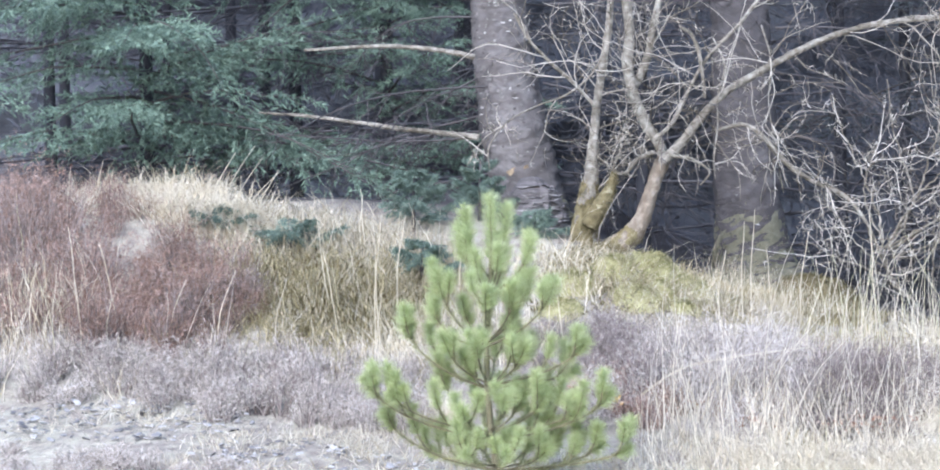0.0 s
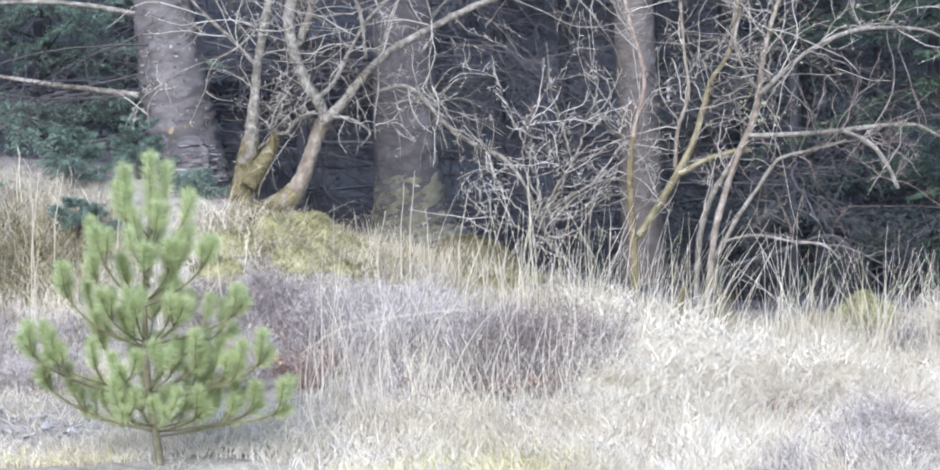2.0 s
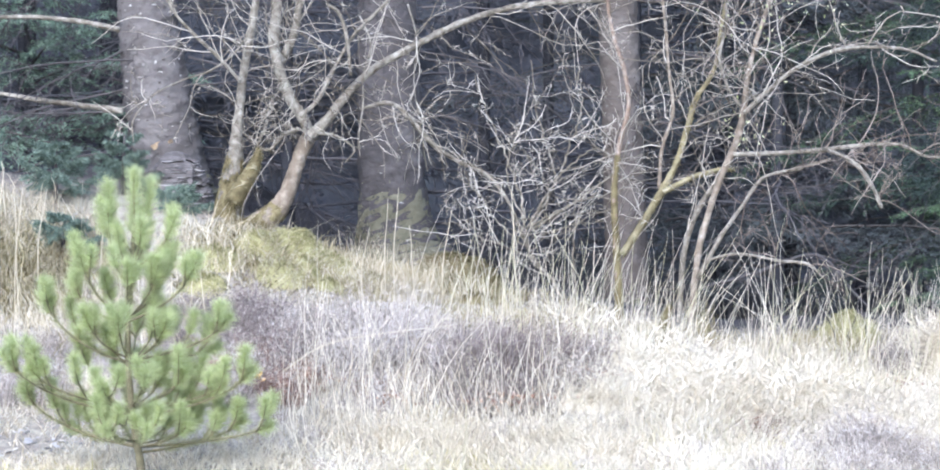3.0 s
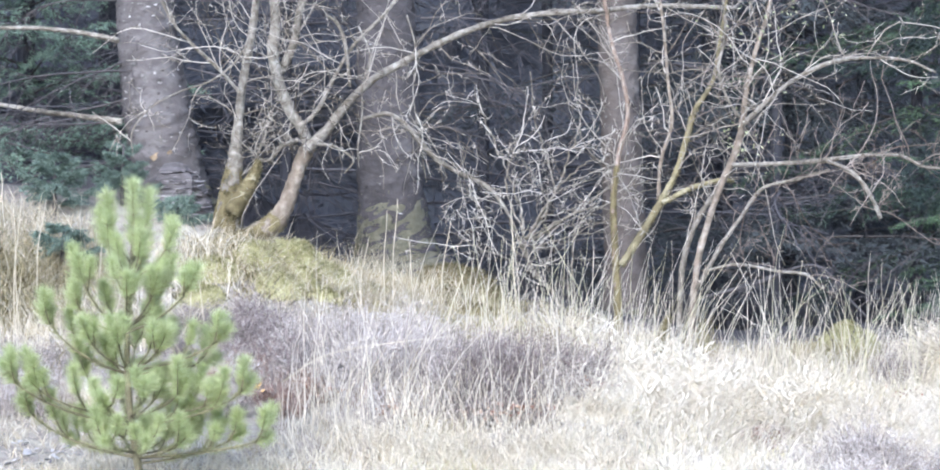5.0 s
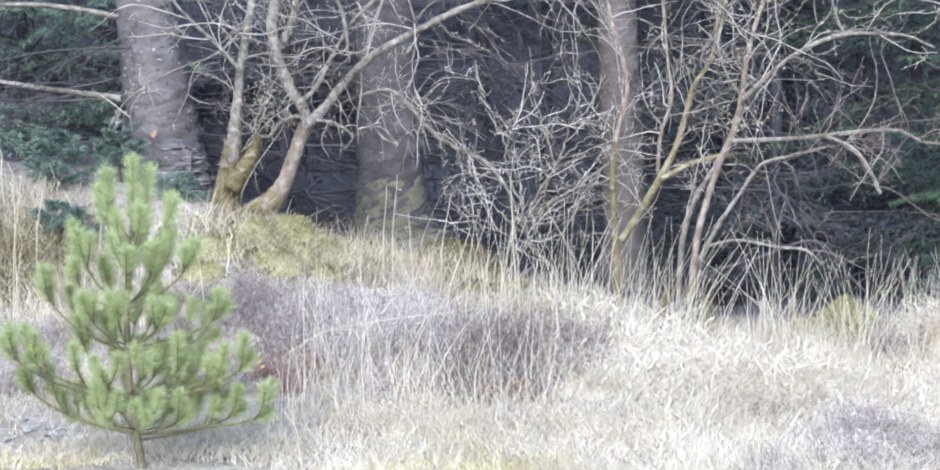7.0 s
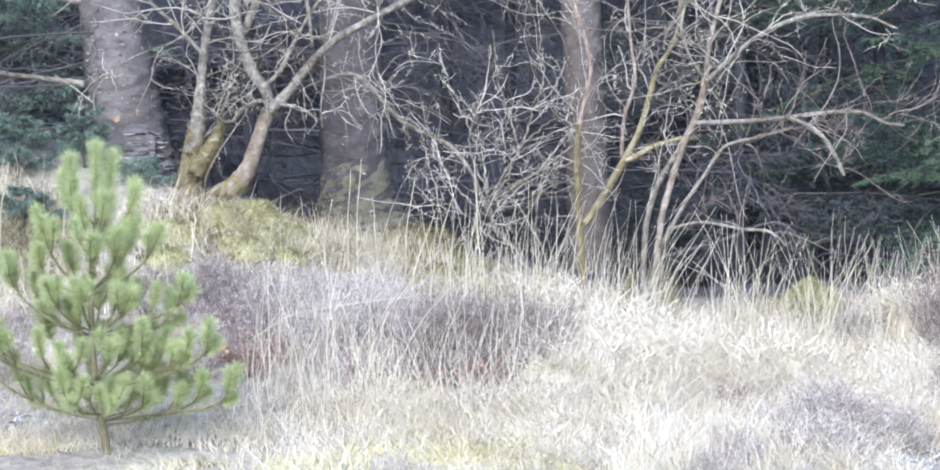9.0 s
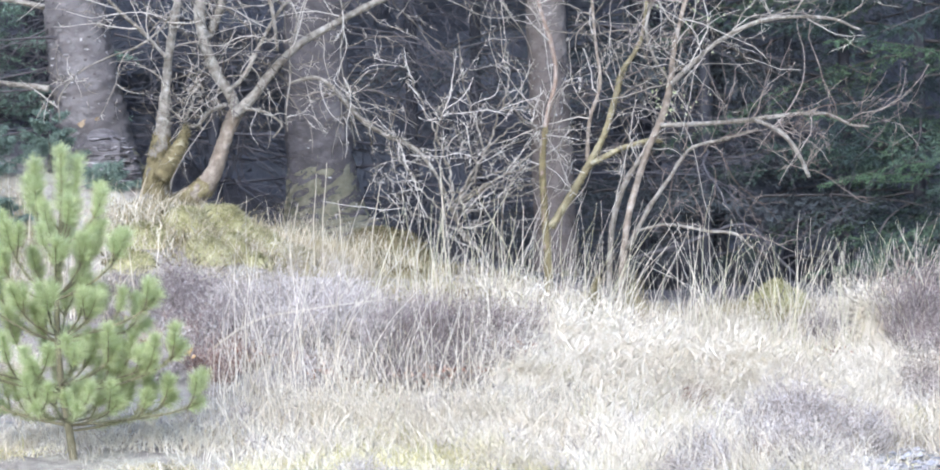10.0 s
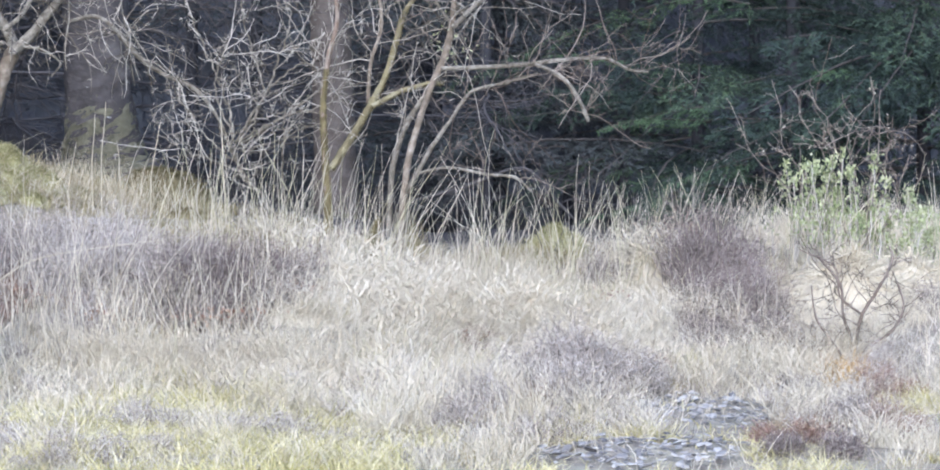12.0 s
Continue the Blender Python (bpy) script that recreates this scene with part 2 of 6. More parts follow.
rng = np.random.default_rng(7)


# ---- mesh helpers ----
class Geo:
    """Gathers vertices and faces of one mesh."""

    def __init__(self):
        self.v, self.f, self.n = [], [], 0

    def add(self, v, f):
        v = np.asarray(v, float).reshape(-1, 3)
        self.v.append(v)
        self.f.append([tuple(int(i) + self.n for i in face) for face in f])
        self.n += len(v)

    def add_np(self, v, f):
        self.v.append(v.reshape(-1, 3))
        self.f.append((np.asarray(f) + self.n).tolist())
        self.n += v.size // 3

    def tube(self, pts, radii, sides=6, lump=0.0):
        pts = np.asarray(pts, float)
        n = len(pts)
        d = np.gradient(pts, axis=0)
        d /= np.linalg.norm(d, axis=1)[:, None] + 1e-9
        ref = np.array([0.31, 0.94, 0.12]) if abs(d[:, 1]).max() < 0.8 else np.array([0.95, 0.1, 0.3])
        a = np.cross(d, ref)
        a /= np.linalg.norm(a, axis=1)[:, None] + 1e-9
        b = np.cross(d, a)
        ang = np.arange(sides) * 2 * np.pi / sides
        r = np.asarray(radii, float)[:, None] * np.ones((n, sides))
        if lump:
            r *= 1 + lump * rng.normal(size=(n, sides)).clip(-2, 2)
        ring = pts[:, None, :] + r[:, :, None] * (np.cos(ang)[None, :, None] * a[:, None, :] + np.sin(ang)[None, :, None] * b[:, None, :])
        faces = []
        for i in range(n - 1):
            for j in range(sides):
                k = (j + 1) % sides
                faces.append((i * sides + j, i * sides + k, (i + 1) * sides + k, (i + 1) * sides + j))
        faces.append(tuple(range(sides))[::-1])
        faces.append(tuple((n - 1) * sides + j for j in range(sides)))
        self.add(ring, faces)


def unit(v):
    return v / (np.linalg.norm(v, axis=-1, keepdims=True) + 1e-9)


def blades(g, root, height, width, lean, droop, segs=3, curl=0.22):
    """Grass blades: arrays of roots, heights, widths, sideways lean vectors (x, y) and droop of the tip; each bends its own way."""
    n = len(root)
    side = unit(rng.normal(size=(n, 3)) * (1, 0.5, 0))
    bow = rng.normal(size=(n, 2)) * curl
    rows = []
    for s in np.linspace(0, 1, segs + 1):
        c = root.copy()
        c[:, :2] += (lean * (0.35 * s + 0.65 * s * s) + bow * math.sin(math.pi * s * 1.35) * 0.5) * height[:, None]
        c[:, 2] += height * (s - droop * s ** 2.5)
        rows.append((c, width * (1 - s) ** 0.7))
    verts = []
    for i, (c, w) in enumerate(rows):
        if i < segs:
            verts += [c - side * w[:, None] / 2, c + side * w[:, None] / 2]
        else:
            verts.append(c)
    v = np.stack(verts, 1)
    k = 2 * segs + 1
    base = (np.arange(n) * k)[:, None]
    faces = []
    for i in range(segs - 1):
        a = 2 * i
        faces += [base + [a, a + 1, a + 3], base + [a, a + 3, a + 2]]
    a = 2 * (segs - 1)
    faces.append(base + [a, a + 1, a + 2])
    g.add_np(v, np.concatenate(faces, 0))


def slivers(g, root, way, length, width):
    """Needles and tiny leaves: one thin triangle each."""
    n = len(root)
    side = unit(np.cross(way, rng.normal(size=(n, 3))))
    v = np.stack([root - side * width[:, None] / 2, root + side * width[:, None] / 2, root + way * length[:, None]], 1)
    g.add_np(v, np.arange(3 * n).reshape(n, 3))


def leaves(g, root, way, length, width):
    """Small leaves: one kite of two triangles each."""
    n = len(root)
    side = unit(np.cross(way, rng.normal(size=(n, 3))))
    mid = root + way * (length * 0.45)[:, None]
    v = np.stack([root, mid - side * width[:, None] / 2, root + way * length[:, None], mid + side * width[:, None] / 2], 1)
    g.add_np(v, np.arange(4 * n).reshape(n, 4))


def mesh_of(name, g, mat, origin=(0, 0, 0), smooth=True):
    me = bpy.data.meshes.new(name)
    v = np.concatenate(g.v) - np.asarray(origin)
    f = [tuple(x) for chunk in g.f for x in chunk]
    me.from_pydata(v.tolist(), [], f)
    me.materials.append(mat)
    if smooth:
        me.shade_smooth()
    return me


def place_of(ob):
    p = np.zeros(3)
    while ob:
        p += np.array(ob.location)
        ob = ob.parent
    return p


def part(name, g, mat, parent, label="", smooth=True):
    """Links what g holds (in world metres) as one mesh under a thing or a part."""
    ob = new(name, mesh_of(name, g, mat, place_of(parent), smooth))
    ob.parent = parent
    return tagged(ob, label)


def thing(name, at, label, category, group=""):
    ob = new(name)
    ob.empty_display_size = 0.1
    ob.location = at
    return tagged(ob, label, category, group)


def lone(name, g, mat, at, label, category, group="", kind="", smooth=True):
    ob = new(name, mesh_of(name, g, mat, at, smooth))
    ob.location = at
    return tagged(ob, label, category, group, kind)


# ---- the ground: a flat clearing, a low bank, and a rise towards one side ----
# -- terrain --
def step(a, b, t):
    t = min(1.0, max(0.0, (t - a) / (b - a)))
    return t * t * (3 - 2 * t)


def hill(x, y, cx, cy, rx, ry, h):
    return h * math.exp(-((x - cx) / rx) ** 2 - ((y - cy) / ry) ** 2)


def ground_z(x, y):
    z = (0.62 - 0.23 * step(0.2, 1.7, x)) * step(13.2, 17.6, y) + 0.03 * min(15.0, max(0.0, y - 17.6))
    z += 0.75 * step(0.2, -2.6, x) * step(15.6, 18.4, y)
    z += hill(x, y, -1.25, 17.5, 0.55, 0.6, 0.16) + hill(x, y, -0.3, 18.2, 0.7, 0.6, 0.06)
    z += hill(x, y, -4.2, 17.4, 1.0, 0.8, 0.12) + hill(x, y, 4.0, 15.2, 0.5, 0.4, 0.06)
    z -= 0.40 * step(19.3, 21.5, y)
    return z + 0.012 * math.sin(3.1 * x + 1.7 * y) + 0.010 * math.sin(5.3 * y - 2.2 * x)
# -- end terrain --


def ground_at(xy):
    return np.array([ground_z(x, y) for x, y in xy])


def ground_sheet():
    xs = np.concatenate([-9 - np.geomspace(0.2, 400, 24)[::-1], np.arange(-9, 9.01, 0.1), 9 + np.geomspace(0.2, 400, 24)])
    ys = np.concatenate([9 - np.geomspace(0.2, 400, 24)[::-1], np.arange(9, 22.01, 0.1), 22 + np.geomspace(0.2, 400, 24)])
    v = []
    for y in ys:
        for x in xs:
            fine = 0.05 * noise.noise((x * 2.1, y * 2.1, 0)) + 0.02 * noise.noise((x * 7, y * 7, 3)) if abs(x) < 12 and 8 < y < 26 else 0
            v.append((x, y, ground_z(x, y) + fine))
    nx = len(xs)
    f = [(j * nx + i, j * nx + i + 1, (j + 1) * nx + i + 1, (j + 1) * nx + i) for j in range(len(ys) - 1) for i in range(nx - 1)]
    g = Geo()
    g.add(v, f)
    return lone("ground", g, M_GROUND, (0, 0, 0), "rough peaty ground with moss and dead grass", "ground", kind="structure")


ground_sheet()


# ---- spruces ----
def smooth_line(ctrl, n):
    """A smooth way through control points (x, y, z, r)."""
    c = np.array(ctrl, float)
    c = np.vstack([2 * c[0] - c[1], c, 2 * c[-1] - c[-2]])
    out = []
    segs = len(c) - 3
    for k in np.linspace(0, segs - 1e-6, n):
        i = int(k)
        t = k - i
        p0, p1, p2, p3 = c[i:i + 4]
        out.append(0.5 * (2 * p1 + (p2 - p0) * t + (2 * p0 - 5 * p1 + 4 * p2 - p3) * t * t + (3 * p1 - p0 - 3 * p2 + p3) * t ** 3))
    return np.array(out)


def crooked(start, way, length, n, wander, sag=0.0):
    pts, d = [np.array(start, float)], unit(np.array(way, float))
    for _ in range(n):
        d = unit(d + rng.normal(size=3) * wander + (0, 0, -sag))
        pts.append(pts[-1] + d * length / n)
    return np.array(pts)


def sinuous(start, way, length, n, curl=0.25, kink=0.1, sag=0.0):
    """A thin twig that bends one way for a while, then another, with small elbows."""
    pts, d = [np.array(start, float)], unit(np.array(way, float))
    side, bend = unit(np.cross(d, rng.normal(size=3))), rng.normal() * curl
    for _ in range(n):
        bend = 0.7 * bend + rng.normal() * curl * 0.6
        if rng.random() < 0.22:
            side = unit(np.cross(d, rng.normal(size=3)))
        d = unit(d + side * bend + rng.normal(size=3) * kink + (0, 0, -sag))
        pts.append(pts[-1] + d * length / n)
    return np.array(pts)


def bough_needles(g, wood, start, way, length, spread, needle=0.045, density=1.0, sag=0.03):
    """A spruce bough: a drooping main twig with flat side twigs that carry short needles."""
    main = crooked(start, way, length, 8, 0.05, sag)
    wood.tube(main, np.linspace(0.006 * length, 0.002, 9), 4)
    flat = unit(np.cross(main[-1] - main[0], (0, 0, 1)))
    starts, ends = [], []
    for i in range(1, 9):
        for s in (-1, 1):
            for k in range(2):
                p = main[i] - (main[i] - main[i - 1]) * rng.random()
                reach = spread * length * (1.05 - i / 9) * rng.uniform(0.6, 1.1) + 0.05
                d = unit(unit(main[i] - main[i - 1]) * 0.8 + flat * s * 0.9 + rng.normal(size=3) * 0.15 + (0, 0, -0.2))
                mid = p + d * reach * 0.5
                end = mid + unit(d + np.array((0, 0, -0.35))) * reach * 0.5
                starts += [p, mid]
                ends += [mid, end]
                for q in range(2):
                    d2 = unit(d + flat * s * rng.uniform(-0.9, 0.9) + rng.normal(size=3) * 0.2)
                    b = p + (end - p) * rng.uniform(0.2, 0.8)
                    starts.append(b)
                    ends.append(b + d2 * reach * 0.4)
    starts.append(main[-2])
    ends.append(main[-1])
    a, b = np.array(starts), np.array(ends)
    lens = np.linalg.norm(b - a, axis=1)
    count = np.maximum(2, (lens * 130 * density).astype(int))
    idx = np.repeat(np.arange(len(a)), count)
    t = rng.random(len(idx))[:, None]
    root = a[idx] + (b[idx] - a[idx]) * t
    d = unit(unit(b[idx] - a[idx]) * 0.9 + unit(rng.normal(size=(len(idx), 3))) * 0.8)
    slivers(g, root, d, needle * rng.uniform(0.7, 1.2, len(idx)), np.full(len(idx), 0.004 + needle * 0.08))


def spruce_trunk(parent, ctrl, sides=26, mat=None):
    line = smooth_line(ctrl, 40 if sides < 14 else 120)
    if sides > 14:
        line[:, 3] *= 1 + rng.normal(size=len(line)) * 0.004
    g = Geo()
    g.tube(line[:, :3], line[:, 3], sides, 0.035)
    return part("trunk", g, mat or M_SPRUCE_BARK, parent, "flaking spruce bark")


def dead_branch(parent, start, way, length, twigs=10, radius=0.008, mat=None):
    g = Geo()
    main = sinuous(start, way, length, 10, 0.07, 0.06, 0.025)
    g.tube(main, np.linspace(radius, 0.0025, 11), 5)
    for _ in range(twigs):
        i = rng.integers(1, 10)
        d = unit(unit(main[i + 1] - main[i]) * 0.7 + rng.normal(size=3) * 0.5 + (0, 0, -0.25))
        tw = sinuous(main[i], d, length * rng.uniform(0.15, 0.42), 6, 0.15, 0.12, 0.05)
        g.tube(tw, np.linspace(0.0034, 0.0014, 7), 3)
        for _ in range(2):
            d2 = unit(d + rng.normal(size=3) * 0.6)
            g.tube(sinuous(tw[rng.integers(1, 6)], d2, length * rng.uniform(0.08, 0.18), 4, 0.15, 0.12, 0.05), np.linspace(0.0023, 0.001, 5), 3)
    return part("dead_branch", g, mat or M_DEAD, parent)


def bough_mesh(seed, needle, density, mat, spread=0.33, sag=0.045, length=1.6):
    """One drooping bough along +x, wood and needles, to be shared by many."""
    g, wood = Geo(), Geo()
    bough_needles(g, wood, (0, 0, 0), (1, 0, 0.12), length, spread, needle, density, sag)
    me = bpy.data.meshes.new("bough")
    v = np.concatenate(wood.v + g.v)
    fw = [tuple(x) for chunk in wood.f for x in chunk]
    fg = [tuple(i + wood.n for i in x) for chunk in g.f for x in chunk]
    me.from_pydata(v.tolist(), [], fw + fg)
    me.materials.append(M_BOUGH_WOOD)
    me.materials.append(mat)
    me.polygons.foreach_set("material_index", [0] * len(fw) + [1] * len(fg))
    return me


BOUGHS_FINE = [bough_mesh(k, 0.040, 0.85, M_SPRUCE) for k in range(6)]
BOUGHS_LIT = [bough_mesh(k, 0.040, 0.8, M_LIT_BLUE_SPRUCE) for k in range(6)]
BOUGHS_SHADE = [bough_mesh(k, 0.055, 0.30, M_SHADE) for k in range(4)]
BOUGHS_HIGH = [bough_mesh(k, 0.16, 0.09, M_HAZY_SPRUCE, 0.4) for k in range(4)]


def dead_bough_mesh(mat):
    """A needleless lower branch along +x: long, thin, drooping, with hanging twiglets."""
    g = Geo()
    main = sinuous((0, 0, 0), (1, 0, 0.05), 1.6, 10, 0.05, 0.05, 0.02)
    g.tube(main, np.linspace(0.010, 0.003, 11), 4)
    for k in range(13):
        i = rng.integers(1, 10)
        side = rng.choice((-1, 1))
        tw = sinuous(main[i], (0.8, side * rng.uniform(0.3, 1.0), rng.uniform(-0.5, 0.15)), rng.uniform(0.2, 0.6), 5, 0.15, 0.08, 0.04)
        g.tube(tw, np.linspace(0.0035, 0.0015, 6), 3)
        for _ in range(2):
            j = rng.integers(1, 5)
            g.tube(sinuous(tw[j], unit(tw[j] - tw[j - 1]) + rng.normal(size=3) * 0.6 + (0, 0, -0.3), rng.uniform(0.1, 0.28), 2, 0.15, 0.1, 0.05), np.linspace(0.0024, 0.0012, 3), 3)
    return mesh_of("dead_branch", g, mat)


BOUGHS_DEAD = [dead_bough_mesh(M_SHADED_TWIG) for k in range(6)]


def crown_boughs(parent, x, y, z0, z1, reach0, reach1, count, meshes, front=0.0):
    """Boughs round the trunk between two heights, each one a part."""
    base = place_of(parent)
    for i in range(count):
        t = (i + rng.random()) / count
        a = rng.uniform(0, 2 * np.pi)
        if front and rng.random() < front:
            a = rng.normal(-np.pi / 2, 0.8)
        L = (reach0 + (reach1 - reach0) * t) * rng.uniform(0.75, 1.15) / 1.6
        me = meshes[i % len(meshes)]
        ob = new(me.name.split(".")[0], me)
        ob.parent = parent
        ob.matrix_local = Matrix.Translation((x - base[0], y - base[1], z0 + (z1 - z0) * t - base[2])) @ pose(0, 0, 0, rng.normal() * 12, rng.normal() * 8, math.degrees(a)) @ Matrix.Diagonal((L, L, L, 1))


def edge_spruce(ctrl, label, flakes, moss_height, top=11.0, bark=None, plate=None):
    base = ctrl[0][:3]
    ob = thing("spruce_tree", base, label, "tree", "spruces at the wood's edge")
    x, y, z, r = ctrl[-1]
    spruce_trunk(ob, ctrl + [(x, y, z + 3, r * 0.8), (x, y, top, 0.03)], mat=bark)
    bark_flakes(ob, ctrl, flakes, plate or M_BARK_PLATE)
    mossy_foot(ob, ctrl, moss_height, int(moss_height * 18000))
    return ob


def on_trunk(line, n, z0, z1, bias=1.0):
    """Random places on the open side of a trunk, with the outward and the sideways direction there."""
    z = z0 + (z1 - z0) * (rng.beta(1, bias, n) if bias > 1 else rng.random(n))
    x, y, r = (np.interp(z, line[:, 2], line[:, k]) for k in (0, 1, 3))
    a = rng.uniform(np.pi * 0.95, np.pi * 2.05, n)
    out = np.stack([np.cos(a), np.sin(a), np.zeros(n)], 1)
    side = np.stack([-np.sin(a), np.cos(a), np.zeros(n)], 1)
    return np.stack([x, y, z], 1) + out * (r * 1.02)[:, None], out, side


def bark_flakes(ob, ctrl, count, plate):
    """Curled plates of bark and lichen spots that stand off the trunk."""
    line = smooth_line(ctrl, 60)
    for name, mat, n, size in (("lichen", M_FLAKE, count, 0.013), ("bark_plate", plate, count * 9, 0.011)):
        g = Geo()
        c, out, side = on_trunk(line, n, line[0, 2] + 0.15, 3.3)
        w, t = size * rng.uniform(0.4, 1.5, (n, 1)), size * rng.uniform(0.15, 0.9, (n, 1))
        up = np.array([[0, 0, 1.0]])
        j = rng.uniform(0.25, 1.25, (8, n, 1))
        v = np.stack([c - side * w * j[0] - up * t * j[1], c + side * w * j[2] - up * t * j[3] + out * 0.003, c + side * w * j[4] + up * t * j[5], c - side * w * j[6] + up * t * j[7] + out * 0.002], 1)
        g.add_np(v, np.arange(4 * n).reshape(-1, 4))
        tagged(part(name, g, mat, ob), kind="stuff")


def mossy_foot(ob, ctrl, h, count):
    g = Geo()
    line = smooth_line(ctrl, 60)
    k = int(np.searchsorted(line[:, 2], line[0, 2] + 1.1 * h)) + 1
    g.tube(line[:k, :3], line[:k, 3] * np.linspace(1.03, 0.985, k), 26, 0.035)
    root, out, side = on_trunk(line, count, line[0, 2] - 0.02, line[0, 2] + 1.7 * h, 5.0)
    leaves(g, root, unit(out * 0.08 + side * rng.normal(size=(count, 1)) + rng.normal(size=(count, 1)) * np.array([[0, 0, 1.0]]) + (0, 0, -0.4)), rng.uniform(0.008, 0.02, count), rng.uniform(0.004, 0.010, count))
    return tagged(part("moss", g, M_FOOT, ob, "grey-green moss on the foot"), kind="stuff")


SPRUCE_1 = edge_spruce([(-1.849, 18.600, 1.247, 0.2630), (-1.875, 18.600, 1.453, 0.2179), (-1.938, 18.600, 1.791, 0.2142), (-1.996, 18.600, 2.166, 0.1954), (-2.029, 18.600, 2.541, 0.1766), (-2.039, 18.600, 3.102, 0.1653)], "thick grey spruce trunk with white flakes of bark", 70, 0.12)
SPRUCE_2 = edge_spruce([(-0.426, 18.800, 0.730, 0.4254), (-0.441, 18.800, 0.836, 0.3494), (-0.464, 18.800, 0.958, 0.2659), (-0.486, 18.800, 1.224, 0.2165), (-0.509, 18.800, 1.604, 0.2051), (-0.516, 18.800, 2.097, 0.1937), (-0.527, 18.800, 2.551, 0.1823), (-0.538, 18.800, 3.118, 0.1747)], "dark grey spruce trunk with a flared mossy foot", 25, 0.5, bark=M_DARK_BARK, plate=M_DARK_BARK)
SPRUCE_3 = edge_spruce([(1.043, 19.600, 0.216, 0.1821), (1.030, 19.600, 0.812, 0.1425), (1.014, 19.600, 1.406, 0.1346), (0.993, 19.600, 1.999, 0.1307), (0.972, 19.600, 2.591, 0.1267), (0.964, 19.600, 3.183, 0.1227)], "slim spruce trunk behind bare scrub", 20, 0.3, bark=M_BROWN_BARK)
for ob in (SPRUCE_1, SPRUCE_2, SPRUCE_3):
    x, y, z = ob.location
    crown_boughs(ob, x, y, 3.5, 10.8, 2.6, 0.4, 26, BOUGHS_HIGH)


def limb_part(parent, ctrl, mat, name="limb", label="", sides=8, lump=0.1, n=None, wobble=0.0, thick=0.62):
    line = smooth_line(ctrl, n or max(8, 5 * len(ctrl)))
    line[:, 3] *= thick
    if wobble:
        k = np.arange(len(line))
        for ax in range(3):
            line[1:-1, ax] += (rng.normal(size=len(line)) * wobble)[1:-1]
    g = Geo()
    g.tube(line[:, :3], line[:, 3], sides, lump)
    return part(name, g, mat, parent, label), line


def wound(ob, at, r):
    g = Geo()
    at = np.array(at)
    g.tube([at + (0, 0.03, 0), at, at + (0, -0.008, 0)], [r * 1.1, r, r * 0.85], 13, 0.16)
    return part("wound", g, M_WOUND, ob, "tan barkless patch")


wound(SPRUCE_1, (-1.910, 18.400, 1.596), 0.065)
for ctrl in (
    [(-2.156, 18.300, 2.297, 0.0333), (-2.414, 18.300, 2.349, 0.0259), (-2.746, 18.300, 2.378, 0.0222), (-3.226, 18.300, 2.364, 0.0148)],
    [(-2.139, 18.300, 1.796, 0.0370), (-2.342, 18.300, 1.825, 0.0296), (-2.674, 18.300, 1.869, 0.0259), (-2.896, 18.300, 1.906, 0.0222), (-3.228, 18.300, 1.954, 0.0185), (-3.523, 18.300, 1.980, 0.0111)],
):
    limb_part(SPRUCE_1, ctrl, M_LICHEN_BARK, "dead_branch", "bare branch with pale lichen", 7, 0.14, thick=0.6)


def dead_whorls(ob, z0, z1, count, length, toward=None):
    x, y, _ = ob.location
    for i in range(count):
        a = rng.uniform(0, 2 * np.pi) if toward is None else rng.choice(toward) + rng.normal() * 0.5
        z = rng.uniform(z0, z1)
        dead_branch(ob, (x + 0.12 * math.cos(a), y + 0.12 * math.sin(a), z), (math.cos(a), math.sin(a), rng.uniform(-0.15, 0.1)), length * rng.uniform(0.6, 1.2), 14)


dead_whorls(SPRUCE_1, 1.5, 3.1, 14, 1.7, (math.pi, math.pi * 0.9, 0.2))
dead_whorls(SPRUCE_2, 1.2, 3.0, 9, 1.5, (0.1, 0.3, math.pi))
dead_whorls(SPRUCE_3, 1.0, 3.0, 10, 1.5, (0.0, 0.3, math.pi, -0.6))


# the spruces behind: one crowded wood, dark under its crowns and in its colours
def wood_spruce(x, y, lowest, reach, height, low, high, label, meshes, front=0.3):
    z = ground_z(x, y)
    ob = thing("spruce_tree", (x, y, z - 0.05), label, "tree", "spruces of the dark wood")
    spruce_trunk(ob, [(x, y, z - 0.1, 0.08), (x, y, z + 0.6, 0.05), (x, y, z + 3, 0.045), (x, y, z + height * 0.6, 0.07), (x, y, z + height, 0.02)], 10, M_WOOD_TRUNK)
    crown_boughs(ob, x, y, z + lowest, z + 3.6, reach, reach * 0.9, low, meshes, front)
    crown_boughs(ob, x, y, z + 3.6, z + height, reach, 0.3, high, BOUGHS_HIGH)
    return ob


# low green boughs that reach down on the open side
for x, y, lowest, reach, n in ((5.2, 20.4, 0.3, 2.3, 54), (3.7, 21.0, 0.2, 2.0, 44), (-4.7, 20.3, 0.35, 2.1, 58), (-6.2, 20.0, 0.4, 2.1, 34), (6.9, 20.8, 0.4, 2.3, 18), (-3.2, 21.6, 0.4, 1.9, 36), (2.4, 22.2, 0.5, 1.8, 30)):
    wood_spruce(x, y, lowest, reach, 11.0, n, 12 if x > 0 else 7, "spruce with low dark green boughs at the wood's edge", BOUGHS_LIT if x < 0 else BOUGHS_FINE if x > 3 else BOUGHS_SHADE, 0.6)
BOUGHS_BRIGHT = [bough_mesh(k, 0.036, 0.9, M_BRIGHT_SPRUCE, 0.3, 0.02) for k in range(3)]
